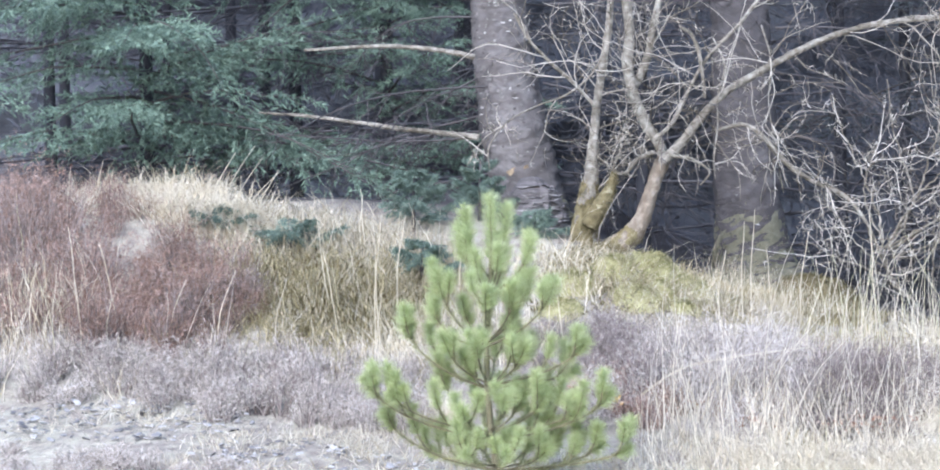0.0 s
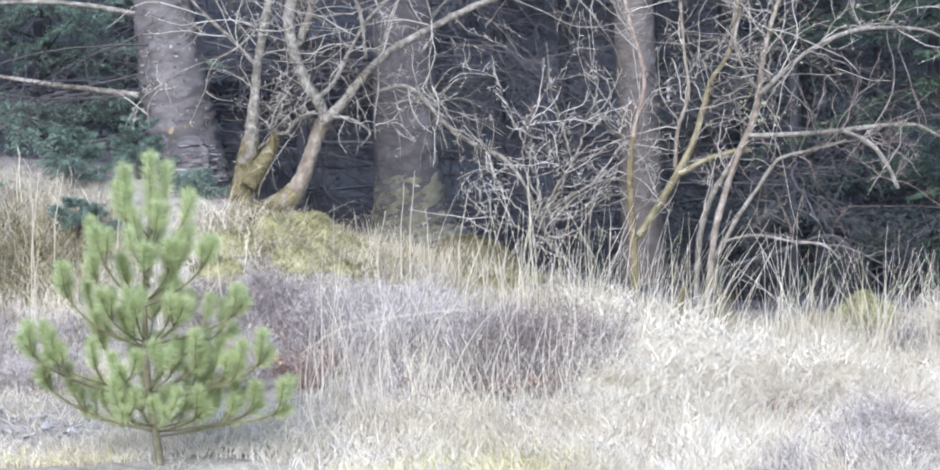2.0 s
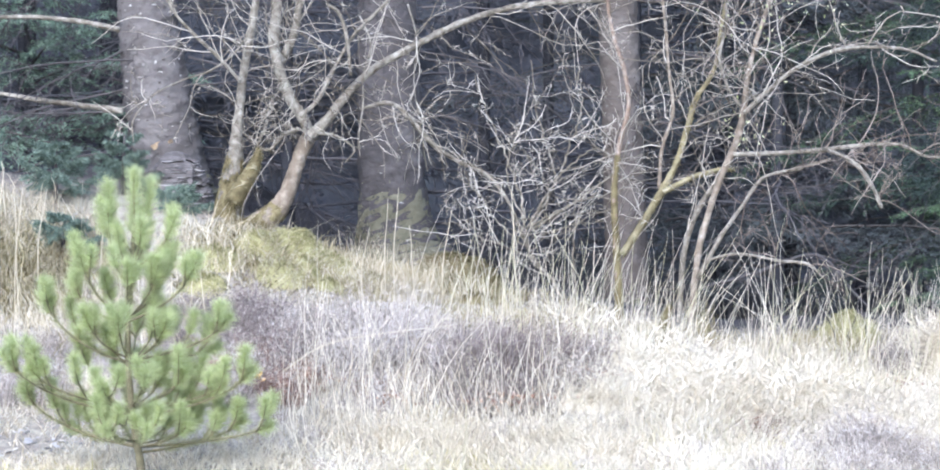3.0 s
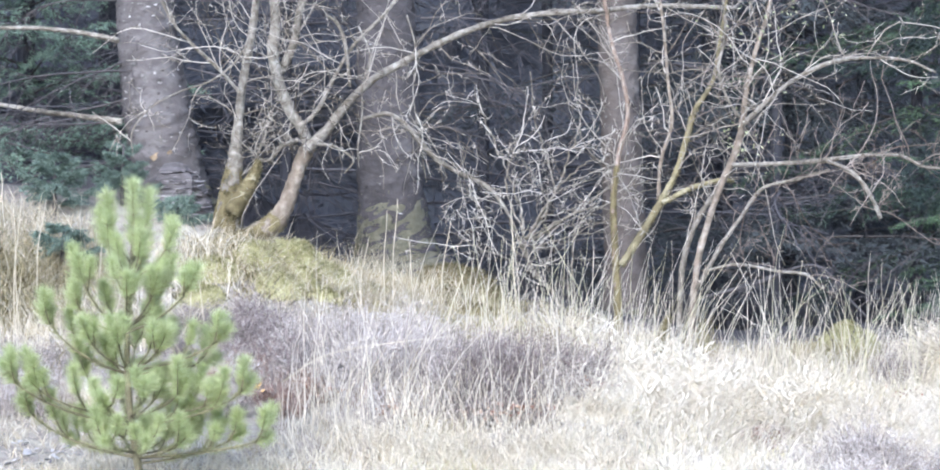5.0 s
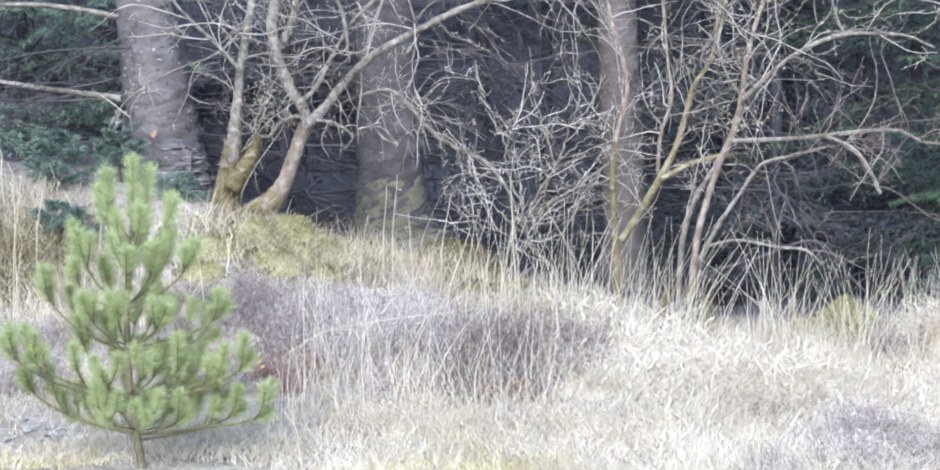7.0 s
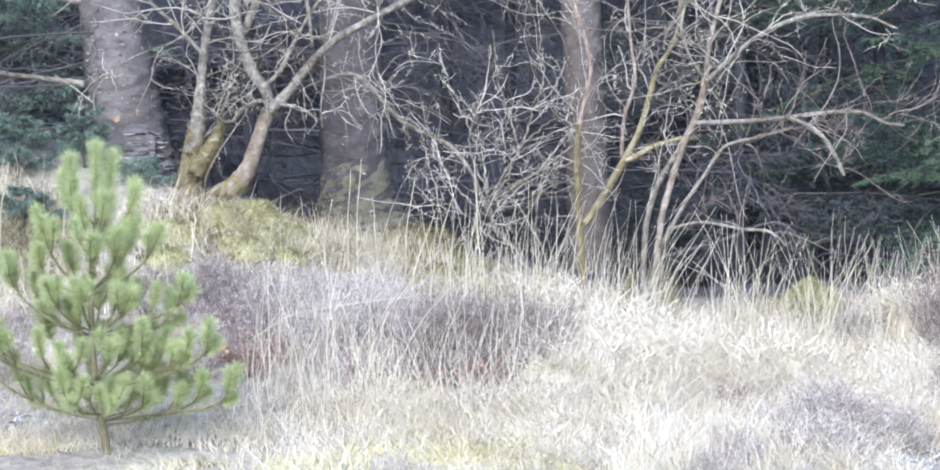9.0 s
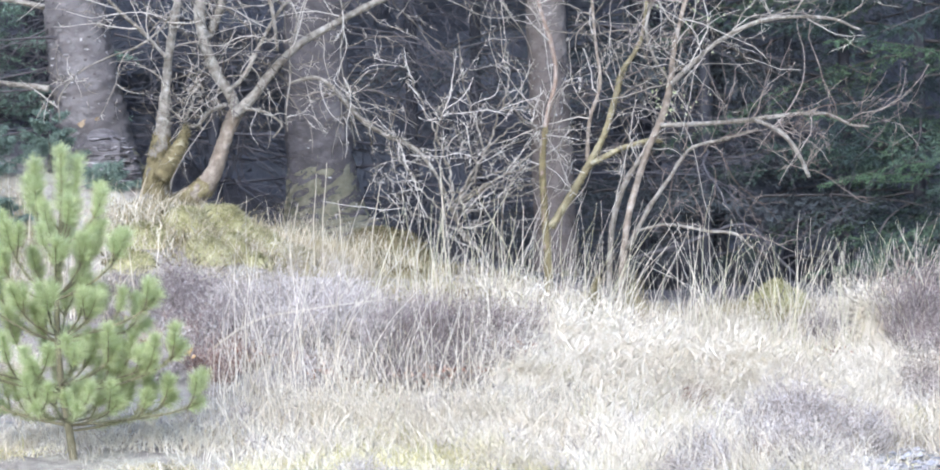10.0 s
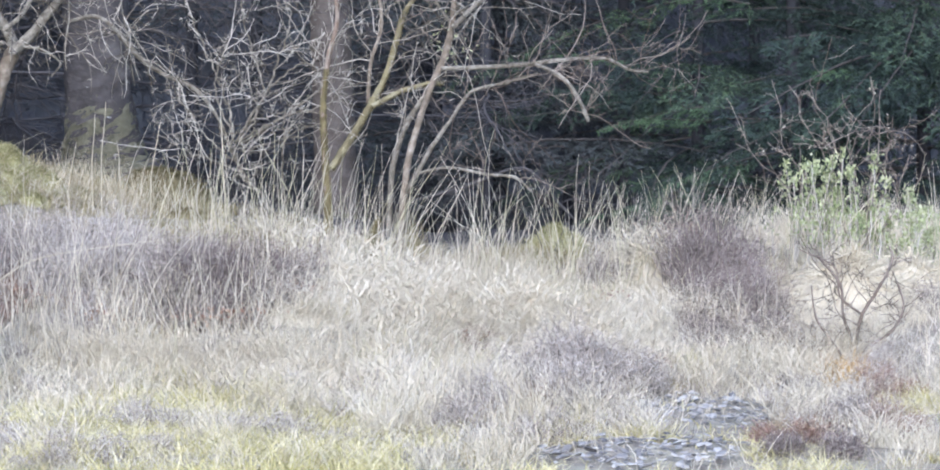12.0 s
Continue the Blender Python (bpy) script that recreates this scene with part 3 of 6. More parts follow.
FRONT = wood_spruce(4.3, 20.6, 0.9, 1.7, 11.0, 10, 8, "spruce with a few fresh green level boughs", BOUGHS_FINE, 0.5)
for i, (x, y, z, yaw, size) in enumerate(((3.75, 19.9, 1.24, 183, 0.62), (3.65, 20.0, 1.16, 190, 0.52), (3.9, 20.1, 1.95, 200, 0.7), (3.5, 19.9, 0.62, 188, 0.55), (4.5, 20.0, 1.5, 250, 0.6), (3.3, 20.2, 1.52, 178, 0.5), (3.9, 19.9, 0.85, 210, 0.6))):
    bough = new("bough", BOUGHS_BRIGHT[i % 3])
    bough.parent = FRONT
    bough.matrix_local = Matrix.Translation(Vector((x, y, z)) - FRONT.location) @ pose(0, 0, 0, 0, 0, yaw) @ Matrix.Diagonal((size, size, size, 1))
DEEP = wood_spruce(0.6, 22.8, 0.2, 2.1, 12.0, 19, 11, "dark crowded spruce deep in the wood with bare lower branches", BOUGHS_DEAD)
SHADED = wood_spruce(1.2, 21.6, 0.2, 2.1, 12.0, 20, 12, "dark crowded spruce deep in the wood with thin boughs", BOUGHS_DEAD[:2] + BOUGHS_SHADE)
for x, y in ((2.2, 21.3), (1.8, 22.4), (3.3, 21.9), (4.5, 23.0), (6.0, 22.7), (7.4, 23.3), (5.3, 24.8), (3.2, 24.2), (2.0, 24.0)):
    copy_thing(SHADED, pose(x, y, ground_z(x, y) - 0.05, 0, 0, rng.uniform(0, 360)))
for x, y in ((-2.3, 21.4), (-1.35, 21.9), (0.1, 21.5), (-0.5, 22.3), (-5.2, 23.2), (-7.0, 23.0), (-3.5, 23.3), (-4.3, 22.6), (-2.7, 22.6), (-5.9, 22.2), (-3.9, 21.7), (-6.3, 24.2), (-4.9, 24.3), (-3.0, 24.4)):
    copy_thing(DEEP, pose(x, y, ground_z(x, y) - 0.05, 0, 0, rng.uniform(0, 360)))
for i in range(2):
    x = -6.5 + 13 * ((i * 0.618) % 1.0) + rng.normal() * 0.3
    y = 22.8 + (i % 4) * 2.2 + rng.uniform(-0.6, 0.7)
    copy_thing(DEEP, pose(x, y, ground_z(x, y) - 0.05, 0, 0, rng.uniform(0, 360)))


# A crumpled sheet with slivers; the darkness between trees is in its colour.
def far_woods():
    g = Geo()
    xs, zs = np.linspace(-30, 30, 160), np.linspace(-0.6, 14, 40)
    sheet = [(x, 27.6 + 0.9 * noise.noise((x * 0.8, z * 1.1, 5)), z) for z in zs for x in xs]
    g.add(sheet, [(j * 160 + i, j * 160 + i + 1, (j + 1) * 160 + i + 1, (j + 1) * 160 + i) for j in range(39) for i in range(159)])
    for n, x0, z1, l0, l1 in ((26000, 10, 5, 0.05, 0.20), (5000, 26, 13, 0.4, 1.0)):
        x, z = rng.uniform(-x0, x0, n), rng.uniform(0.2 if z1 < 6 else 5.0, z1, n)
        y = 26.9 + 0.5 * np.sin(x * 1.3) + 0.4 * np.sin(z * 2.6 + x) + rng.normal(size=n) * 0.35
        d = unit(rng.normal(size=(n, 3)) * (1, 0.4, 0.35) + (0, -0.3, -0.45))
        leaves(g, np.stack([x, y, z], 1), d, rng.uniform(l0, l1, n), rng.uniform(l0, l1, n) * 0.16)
    return lone("far_woods", g, M_WOOD_SHADE, (0, 27, ground_z(0, 27)), "crumpled dark backdrop of spruce boughs with shade in its colour", "woods", kind="stuff", smooth=False)


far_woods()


# ---- bare scrub trees ----
def spurs(g, line, count):
    """Short knobbly side shoots."""
    for _ in range(count):
        i = rng.integers(1, len(line) - 1)
        g.tube([line[i], line[i] + unit(rng.normal(size=3) + (0, 0, 0.4)) * rng.uniform(0.012, 0.045)], [0.0022, 0.0014], 3)


def twigs(parent, line, count, length, mat, spread=0.9, up=0.1, first=0.2, sub=3, r0=0.0030, name="twig", sag=0.0, wander=0.16, buds=0):
    """Thin winding twigs along a limb, each forking into finer ones."""
    g, spots = Geo(), []
    m = len(line)
    count = max(3, round(count * 0.56))
    for _ in range(count):
        i = int(rng.uniform(first, 0.999) * (m - 1))
        along = unit(line[i + 1, :3] - line[i, :3])
        d = unit(along * 0.5 + unit(rng.normal(size=3) * (1, 0.6, 1)) * spread + (0, 0, up))
        L = length * rng.uniform(0.5, 1.5)
        tw = sinuous(line[i, :3], d, L, 9, wander, wander * 1.05, sag * 0.7)
        g.tube(tw, np.linspace(min(r0 * rng.uniform(0.8, 1.4), line[i, 3]), 0.0014, 10), 4)
        spurs(g, tw, 3)
        for q in range(sub):
            k = rng.integers(1, 8)
            d2 = unit(unit(tw[k + 1] - tw[k]) * 0.8 + rng.normal(size=3) * (0.75, 0.5, 0.75) + (0, 0, up * 0.5 - sag))
            l2 = L * rng.uniform(0.2, 0.62)
            t2 = sinuous(tw[k], d2, l2, 6, wander * 1.1, wander * 1.2, sag * 0.7)
            g.tube(t2, np.linspace(r0 * 0.62, 0.0012, 7), 3)
            spurs(g, t2, 3)
            spots += [p for p in t2[2:]]
            for _ in range(rng.integers(0, 2)):
                k2 = rng.integers(1, 5)
                t3 = sinuous(t2[k2], unit(unit(t2[k2 + 1] - t2[k2]) + rng.normal(size=3) * 0.6), l2 * rng.uniform(0.25, 0.6), 4, wander * 1.5, wander, sag)
                g.tube(t3, np.linspace(r0 * 0.48, 0.0010, 5), 3)
    if buds and spots:
        p = np.array(spots)[rng.integers(0, len(spots), buds)]
        b = Geo()
        leaves(b, p, unit(rng.normal(size=p.shape) + (0, 0, 0.8)), rng.uniform(0.008, 0.018, buds), rng.uniform(0.004, 0.008, buds))
        tagged(part("bud", b, M_BUD, parent, "pale swelling buds"), kind="stuff")
    return tagged(part(name, g, mat, parent), kind="stuff")


def moss_on(parent, line, count, reach=0.02, name="moss"):
    """A thin uneven sleeve with a fuzz of fine shoots, longest on the underside."""
    g = Geo()
    m = len(line)
    if line[:, 3].max() > 0.0235:
        g.tube(line[:, :3], line[:, 3] * np.linspace(1.10, 1.0, m), 16, 0.06)
    count = int(count * 2.2)
    k = rng.random(count) * (m - 1.001)
    i = k.astype(int)
    f = (k - i)[:, None]
    at = line[i] * (1 - f) + line[i + 1] * f
    d = unit(rng.normal(size=(count, 3)))
    root = at[:, :3] + d * at[:, 3:4] * 0.98
    hang = np.where(d[:, 2:3] < -0.2, 1.5, 0.8)
    slivers(g, root, unit(d * 0.7 + rng.normal(size=(count, 3)) * 0.45 + (0, 0, -0.6)), (rng.uniform(0.4, 1.2, (count, 1)) * reach * hang)[:, 0], rng.uniform(0.15, 0.35, count) * reach)
    return part(name, g, M_MOSS, parent, "yellow-green moss cushion")


# a leaning lichened tree with two mossy stems on the mound
SALLOW = thing("bare_tree", (-1.328, 17.330, 1.053), "leafless grey tree with two mossy stems and an arching limb", "tree")
stem, a1 = limb_part(SALLOW, [(-1.466, 17.600, 0.981, 0.1138), (-1.437, 17.600, 1.123, 0.0960), (-1.422, 17.600, 1.319, 0.0782), (-1.393, 17.600, 1.539, 0.0498), (-1.371, 17.600, 1.781, 0.0320), (-1.346, 17.600, 1.994, 0.0284), (-1.307, 17.600, 2.207, 0.0284), (-1.271, 17.600, 2.419, 0.0249), (-1.242, 17.600, 2.738, 0.0213)], M_LICHEN_BARK, "stem", "grey stem with a mossy foot", 12, 0.1, thick=0.9)
moss_on(stem, a1[:17], 5000, 0.022)
twigs(stem, a1, 26, 0.5, M_TWIG, first=0.4)
lobe, a1d = limb_part(SALLOW, [(-1.400, 17.500, 1.250, 0.0778), (-1.329, 17.500, 1.374, 0.0707), (-1.269, 17.500, 1.480, 0.0495), (-1.244, 17.500, 1.561, 0.0212)], M_MOSSY_BARK, "stub", "broken mossy stub", 10, 0.12)
moss_on(lobe, a1d, 1600, 0.02)
stem2, a2 = limb_part(SALLOW, [(-1.384, 17.600, 1.052, 0.0533), (-1.277, 17.600, 1.120, 0.0604), (-1.159, 17.600, 1.191, 0.0640), (-1.088, 17.600, 1.301, 0.0533), (-1.045, 17.600, 1.426, 0.0462), (-0.999, 17.600, 1.550, 0.0462), (-0.949, 17.600, 1.646, 0.0462)], M_RED_BARK, "stem", "bent brownish stem with a mossy foot", 12, 0.08, thick=0.95)
moss_on(stem2, a2[:14], 2600, 0.016)
arm, a2a = limb_part(SALLOW, [(-0.964, 17.550, 1.621, 0.0425), (-0.847, 17.550, 1.734, 0.0355), (-0.740, 17.550, 1.869, 0.0319), (-0.581, 17.550, 2.025, 0.0284), (-0.368, 17.550, 2.148, 0.0248), (-0.085, 17.550, 2.290, 0.0248), (0.198, 17.550, 2.385, 0.0213), (0.481, 17.550, 2.424, 0.0213), (0.764, 17.550, 2.438, 0.0177), (1.118, 17.550, 2.467, 0.0177), (1.578, 17.550, 2.452, 0.0142)], M_LICHEN_BARK, "limb", "long arching limb with pale bark", thick=0.82)
twigs(arm, a2a, 44, 0.66, M_TWIG, first=0.2, up=-0.35, sag=0.11)
arm, a2b = limb_part(SALLOW, [(-0.948, 17.650, 1.639, 0.0392), (-1.012, 17.650, 1.771, 0.0357), (-1.076, 17.650, 1.871, 0.0357), (-1.133, 17.650, 2.031, 0.0357), (-1.168, 17.650, 2.209, 0.0392), (-1.150, 17.650, 2.386, 0.0321), (-1.181, 17.650, 2.741, 0.0285)], M_LICHEN_BARK, thick=0.95)
twigs(arm, a2b, 36, 0.55, M_TWIG, first=0.1)
arm, a2c = limb_part(SALLOW, [(-1.003, 17.500, 1.752, 0.0247), (-0.904, 17.500, 1.844, 0.0212), (-0.841, 17.500, 1.956, 0.0212), (-0.784, 17.500, 2.069, 0.0177), (-0.678, 17.500, 2.239, 0.0177), (-0.508, 17.500, 2.408, 0.0177), (-0.332, 17.500, 2.626, 0.0141)], M_LICHEN_BARK)
twigs(arm, a2c, 30, 0.5, M_TWIG, first=0.2)
arm, a2d = limb_part(SALLOW, [(-1.129, 17.700, 2.075, 0.0286), (-1.050, 17.700, 2.246, 0.0286), (-1.014, 17.700, 2.424, 0.0250), (-0.942, 17.700, 2.709, 0.0215)], M_LICHEN_BARK, thick=0.9)
twigs(arm, a2d, 20, 0.5, M_TWIG, first=0.1)
arm, a1b = limb_part(SALLOW, [(-1.349, 17.500, 1.956, 0.0177), (-1.490, 17.500, 2.112, 0.0177), (-1.620, 17.500, 2.232, 0.0177), (-1.737, 17.500, 2.362, 0.0141), (-1.821, 17.500, 2.520, 0.0141)], M_LICHEN_BARK)
twigs(arm, a1b, 18, 0.5, M_TWIG, first=0.1)
arm, a1c = limb_part(SALLOW, [(-1.278, 17.400, 2.270, 0.0141), (-1.376, 17.400, 2.130, 0.0141), (-1.517, 17.400, 2.025, 0.0141), (-1.700, 17.400, 1.961, 0.0105), (-1.858, 17.400, 1.877, 0.0105), (-1.974, 17.400, 1.737, 0.0105), (-1.975, 17.400, 1.603, 0.0070)], M_LICHEN_BARK, sides=6, thick=0.45)
twigs(arm, a1c, 14, 0.35, M_TWIG, first=0.1)
arm, a2e = limb_part(SALLOW, [(-0.841, 17.450, 2.412, 0.0141), (-0.771, 17.450, 2.360, 0.0176), (-0.725, 17.450, 2.219, 0.0212), (-0.701, 17.450, 1.991, 0.0141)], M_LICHEN_BARK, "limb", "broken pale hanging stick", 6)
arm, a2f = limb_part(SALLOW, [(-1.011, 17.500, 1.681, 0.0212), (-1.110, 17.500, 1.639, 0.0212), (-1.180, 17.500, 1.561, 0.0177), (-1.251, 17.500, 1.586, 0.0141), (-1.198, 17.500, 1.727, 0.0106), (-1.268, 17.500, 1.787, 0.0071)], M_LICHEN_BARK, sides=6)
twigs(arm, a2f, 46, 0.30, M_TWIG, first=0.0, wander=0.5)
arm, a2g = limb_part(SALLOW, [(-0.650, 17.500, 1.798, 0.0106), (-0.491, 17.500, 1.833, 0.0141), (-0.396, 17.500, 1.787, 0.0141), (-0.332, 17.500, 1.716, 0.0177), (-0.219, 17.500, 1.586, 0.0177), (-0.078, 17.500, 1.490, 0.0141), (0.099, 17.500, 1.406, 0.0141), (0.233, 17.500, 1.232, 0.0106), (0.311, 17.500, 1.038, 0.0106), (0.428, 17.500, 0.825, 0.0071)], M_LICHEN_BARK, "limb", "drooping pale branch", 6, thick=0.95)
twigs(arm, a2g, 30, 0.4, M_TWIG, first=0.15, sag=0.05)
arm, a2h = limb_part(SALLOW, [(-0.898, 17.500, 1.653, 0.0177), (-0.792, 17.500, 1.639, 0.0141), (-0.686, 17.500, 1.561, 0.0106), (-0.739, 17.500, 1.480, 0.0071)], M_LICHEN_BARK, sides=6)
# hanging twigs before the trunk
arm, a2i = limb_part(SALLOW, [(-0.646, 17.400, 2.340, 0.0105), (-0.583, 17.400, 2.182, 0.0105), (-0.625, 17.400, 1.990, 0.0105), (-0.629, 17.400, 1.814, 0.0105), (-0.654, 17.400, 1.639, 0.0105), (-0.647, 17.400, 1.516, 0.0070)], M_LICHEN_BARK, sides=5, thick=0.45)
twigs(arm, a2i, 10, 0.3, M_TWIG, sag=0.1)
arm, a2j = limb_part(SALLOW, [(-0.365, 17.400, 2.410, 0.0105), (-0.312, 17.400, 2.200, 0.0105), (-0.330, 17.400, 1.954, 0.0070), (-0.295, 17.400, 1.709, 0.0070), (-0.253, 17.400, 1.428, 0.0070)], M_LICHEN_BARK, sides=5, thick=0.45)
twigs(arm, a2j, 14, 0.35, M_TWIG, sag=0.08)

# a grey shrub whose stems fan out from a low knot
SHRUB = thing("bare_shrub", (0.52, 17.45, 0.60), "leafless grey shrub of knobbly stems fanning from a low knot", "shrub")
for depth, n, thick, *way in (
        (0.00, 2, 0.016, (0.56, 0.58), (0.505, 0.752), (0.372, 0.888), (0.343, 0.963), (0.315, 1.112)),
        (0.05, 10, 0.011, (0.33, 1.097), (0.498, 1.386), (0.397, 1.722), (0.357, 2.078)),
        (-0.05, 10, 0.011, (0.361, 1.156), (0.513, 1.393), (0.582, 1.585), (0.651, 1.793), (0.632, 2.016)),
        (0.10, 11, 0.010, (0.316, 1.127), (0.281, 1.351), (0.209, 1.516), (0.10, 1.77), (0.029, 1.993)),
        (-0.10, 9, 0.010, (0.345, 1.082), (0.705, 1.308), (0.886, 1.492), (0.919, 1.70)),
        (-0.05, 9, 0.009, (0.345, 1.097), (0.585, 1.235), (0.795, 1.297), (1.109, 1.40)),
        (-0.15, 16, 0.008, (0.33, 1.097), (0.451, 1.245), (0.409, 1.424), (0.299, 1.559)),
        (0.05, 18, 0.008, (0.315, 1.112), (0.215, 1.396), (0.27, 1.634), (0.324, 1.782)),
        (0.10, 14, 0.008, (0.351, 0.948), (0.152, 1.144), (0.035, 1.309), (-0.068, 1.385)),
        (-0.05, 12, 0.008, (0.38, 0.917), (0.076, 1.041), (-0.131, 1.148)),
        (-0.05, 8, 0.007, (0.513, 1.393), (0.708, 1.554), (0.857, 1.50), (1.036, 1.535)),
        (-0.20, 3, 0.011, (0.633, 0.60), (0.60, 0.90), (0.599, 1.094), (0.613, 1.302)),
        (-0.05, 10, 0.008, (0.374, 1.037), (0.584, 1.109), (0.793, 1.136))):
    m = len(way)
    st, line = limb_part(SHRUB, [(x, 17.4 + depth * k / (m - 1), z, thick * (1 - 0.65 * k / (m - 1))) for k, (x, z) in enumerate(way)], M_LICHEN_BARK, "stem", "", 6, 0.12, 6 * m, 0.006, 0.8)
    twigs(st, line, n, 0.34, M_SHRUB_TWIG, first=0.2, up=0.15, sub=3, r0=0.0023, spread=0.8, wander=0.13, buds=30)

# a yellow-mossed tree and its red-barked stem beside the slim spruce
MOSSY = thing("bare_tree", (0.866, 17.2, ground_z(0.866, 17.2)), "leafless tree with yellow moss on forked stems", "tree")
st, b1 = limb_part(MOSSY, [(0.867, 17.200, 0.421, 0.0417), (0.856, 17.200, 0.804, 0.0347), (0.841, 17.200, 1.082, 0.0313), (0.834, 17.200, 1.325, 0.0278), (0.861, 17.200, 1.569, 0.0243), (0.917, 17.200, 1.812, 0.0208), (0.889, 17.200, 2.020, 0.0208), (0.819, 17.200, 2.262, 0.0174), (0.766, 17.200, 2.609, 0.0174)], M_ORANGE_BARK, "stem", "red-brown stem, mossy below", 9)
moss_on(st, b1[:22], 900, 0.014)
twigs(st, b1, 34, 0.55, M_TWIG, first=0.3)
st, b2 = limb_part(MOSSY, [(0.874, 17.150, 0.945, 0.0346), (0.991, 17.150, 1.125, 0.0346), (1.102, 17.150, 1.309, 0.0346), (1.192, 17.150, 1.482, 0.0277), (1.260, 17.150, 1.700, 0.0277), (1.302, 17.150, 1.846, 0.0243), (1.405, 17.150, 2.012, 0.0208), (1.450, 17.150, 2.260, 0.0173), (1.501, 17.150, 2.571, 0.0139)], M_MOSSY_BARK, "stem", "yellow mossy forked stem", 9)
moss_on(st, b2[:30], 1300, 0.014)
twigs(st, b2, 36, 0.55, M_TWIG, first=0.3)
st, b3 = limb_part(MOSSY, [(1.112, 17.100, 1.310, 0.0242), (1.264, 17.100, 1.389, 0.0242), (1.430, 17.100, 1.438, 0.0207), (1.523, 17.100, 1.441, 0.0173)], M_MOSSY_BARK)
moss_on(st, b3, 400, 0.012)
st, b4 = limb_part(MOSSY, [(1.091, 17.200, 1.325, 0.0174), (1.112, 17.200, 1.562, 0.0174), (1.174, 17.200, 1.777, 0.0174), (1.149, 17.200, 2.020, 0.0139), (1.131, 17.200, 2.262, 0.0139), (1.096, 17.200, 2.574, 0.0104)], M_RED_BARK)
twigs(st, b4, 30, 0.5, M_TWIG, first=0.2)

# a pale spreading willow of several stems
WILLOW = thing("bare_tree", (1.22, 17.0, ground_z(1.22, 17.0)), "leafless pale willow of several leaning stems with a few buds", "tree")
st, c1 = limb_part(WILLOW, [(1.190, 17.000, 0.34, 0.0309), (1.210, 17.000, 0.847, 0.0275), (1.244, 17.000, 1.054, 0.0275), (1.312, 17.000, 1.226, 0.0275), (1.415, 17.000, 1.380, 0.0240), (1.480, 17.000, 1.483, 0.0206)], M_LICHEN_BARK, "stem", "", 9)
twigs(st, c1, 14, 0.35, M_TWIG, first=0.4)
st, c2 = limb_part(WILLOW, [(1.240, 16.950, 0.34, 0.0342), (1.295, 16.950, 0.918, 0.0308), (1.350, 16.950, 1.158, 0.0308), (1.431, 16.950, 1.398, 0.0308), (1.520, 16.950, 1.603, 0.0342), (1.560, 16.950, 1.774, 0.0308), (1.580, 16.950, 1.945, 0.0240), (1.635, 16.950, 2.184, 0.0205), (1.702, 16.950, 2.389, 0.0205), (1.746, 16.950, 2.662, 0.0171)], M_RED_BARK, "stem", "pinkish grey main stem", 9)
twigs(st, c2, 44, 0.6, M_TWIG, first=0.5, buds=120)
st, c3 = limb_part(WILLOW, [(1.556, 16.900, 1.757, 0.0239), (1.699, 16.900, 1.893, 0.0205), (1.869, 16.900, 2.026, 0.0205), (2.073, 16.900, 2.115, 0.0205), (2.278, 16.900, 2.135, 0.0171), (2.482, 16.900, 2.121, 0.0137), (2.653, 16.900, 2.053, 0.0102)], M_LICHEN_BARK, "limb", "long pale limb")
twigs(st, c3, 30, 0.6, M_TWIG, first=0.1, up=0.25, buds=120)
st, c4 = limb_part(WILLOW, [(1.491, 16.850, 1.528, 0.0204), (1.756, 16.850, 1.535, 0.0204), (2.035, 16.850, 1.556, 0.0204), (2.273, 16.850, 1.583, 0.0170), (2.443, 16.850, 1.579, 0.0170), (2.573, 16.850, 1.518, 0.0136), (2.682, 16.850, 1.505, 0.0102)], M_LICHEN_BARK, "limb", "level pale limb")
twigs(st, c4, 26, 0.5, M_DARK_TWIG, first=0.3, up=0.2)
st, c4b = limb_part(WILLOW, [(2.022, 16.800, 1.552, 0.0170), (2.165, 16.800, 1.485, 0.0204), (2.267, 16.800, 1.359, 0.0204), (2.329, 16.800, 1.223, 0.0170)], M_LICHEN_BARK)
twigs(st, c4b, 16, 0.4, M_DARK_TWIG, first=0.1)
st, c5 = limb_part(WILLOW, [(1.292, 16.900, 0.818, 0.0205), (1.421, 16.900, 1.050, 0.0205), (1.544, 16.900, 1.228, 0.0171), (1.666, 16.900, 1.392, 0.0171), (1.871, 16.900, 1.446, 0.0137), (2.051, 16.900, 1.501, 0.0102)], M_LICHEN_BARK)
twigs(st, c5, 22, 0.5, M_DARK_TWIG, first=0.2)
st, c6 = limb_part(WILLOW, [(1.326, 16.900, 0.920, 0.0137), (1.524, 16.900, 0.961, 0.0137), (1.763, 16.900, 0.920, 0.0137), (1.917, 16.900, 0.903, 0.0137), (2.009, 16.900, 0.824, 0.0102)], M_LICHEN_BARK, sides=6)
twigs(st, c6, 14, 0.4, M_DARK_TWIG, first=0.2)
st, c7 = limb_part(WILLOW, [(1.560, 16.950, 1.774, 0.0171), (1.471, 16.950, 1.911, 0.0137), (1.423, 16.950, 2.082, 0.0137), (1.463, 16.950, 2.287, 0.0137), (1.439, 16.950, 2.526, 0.0103)], M_LICHEN_BARK)
twigs(st, c7, 20, 0.5, M_DARK_TWIG, first=0.1)
st, c8 = limb_part(WILLOW, [(1.258, 17.000, 0.744, 0.0137), (1.636, 17.000, 0.847, 0.0172), (1.980, 17.000, 0.951, 0.0137), (2.186, 17.000, 0.744, 0.0137), (2.290, 17.000, 0.641, 0.0103)], M_DEAD, sides=6)
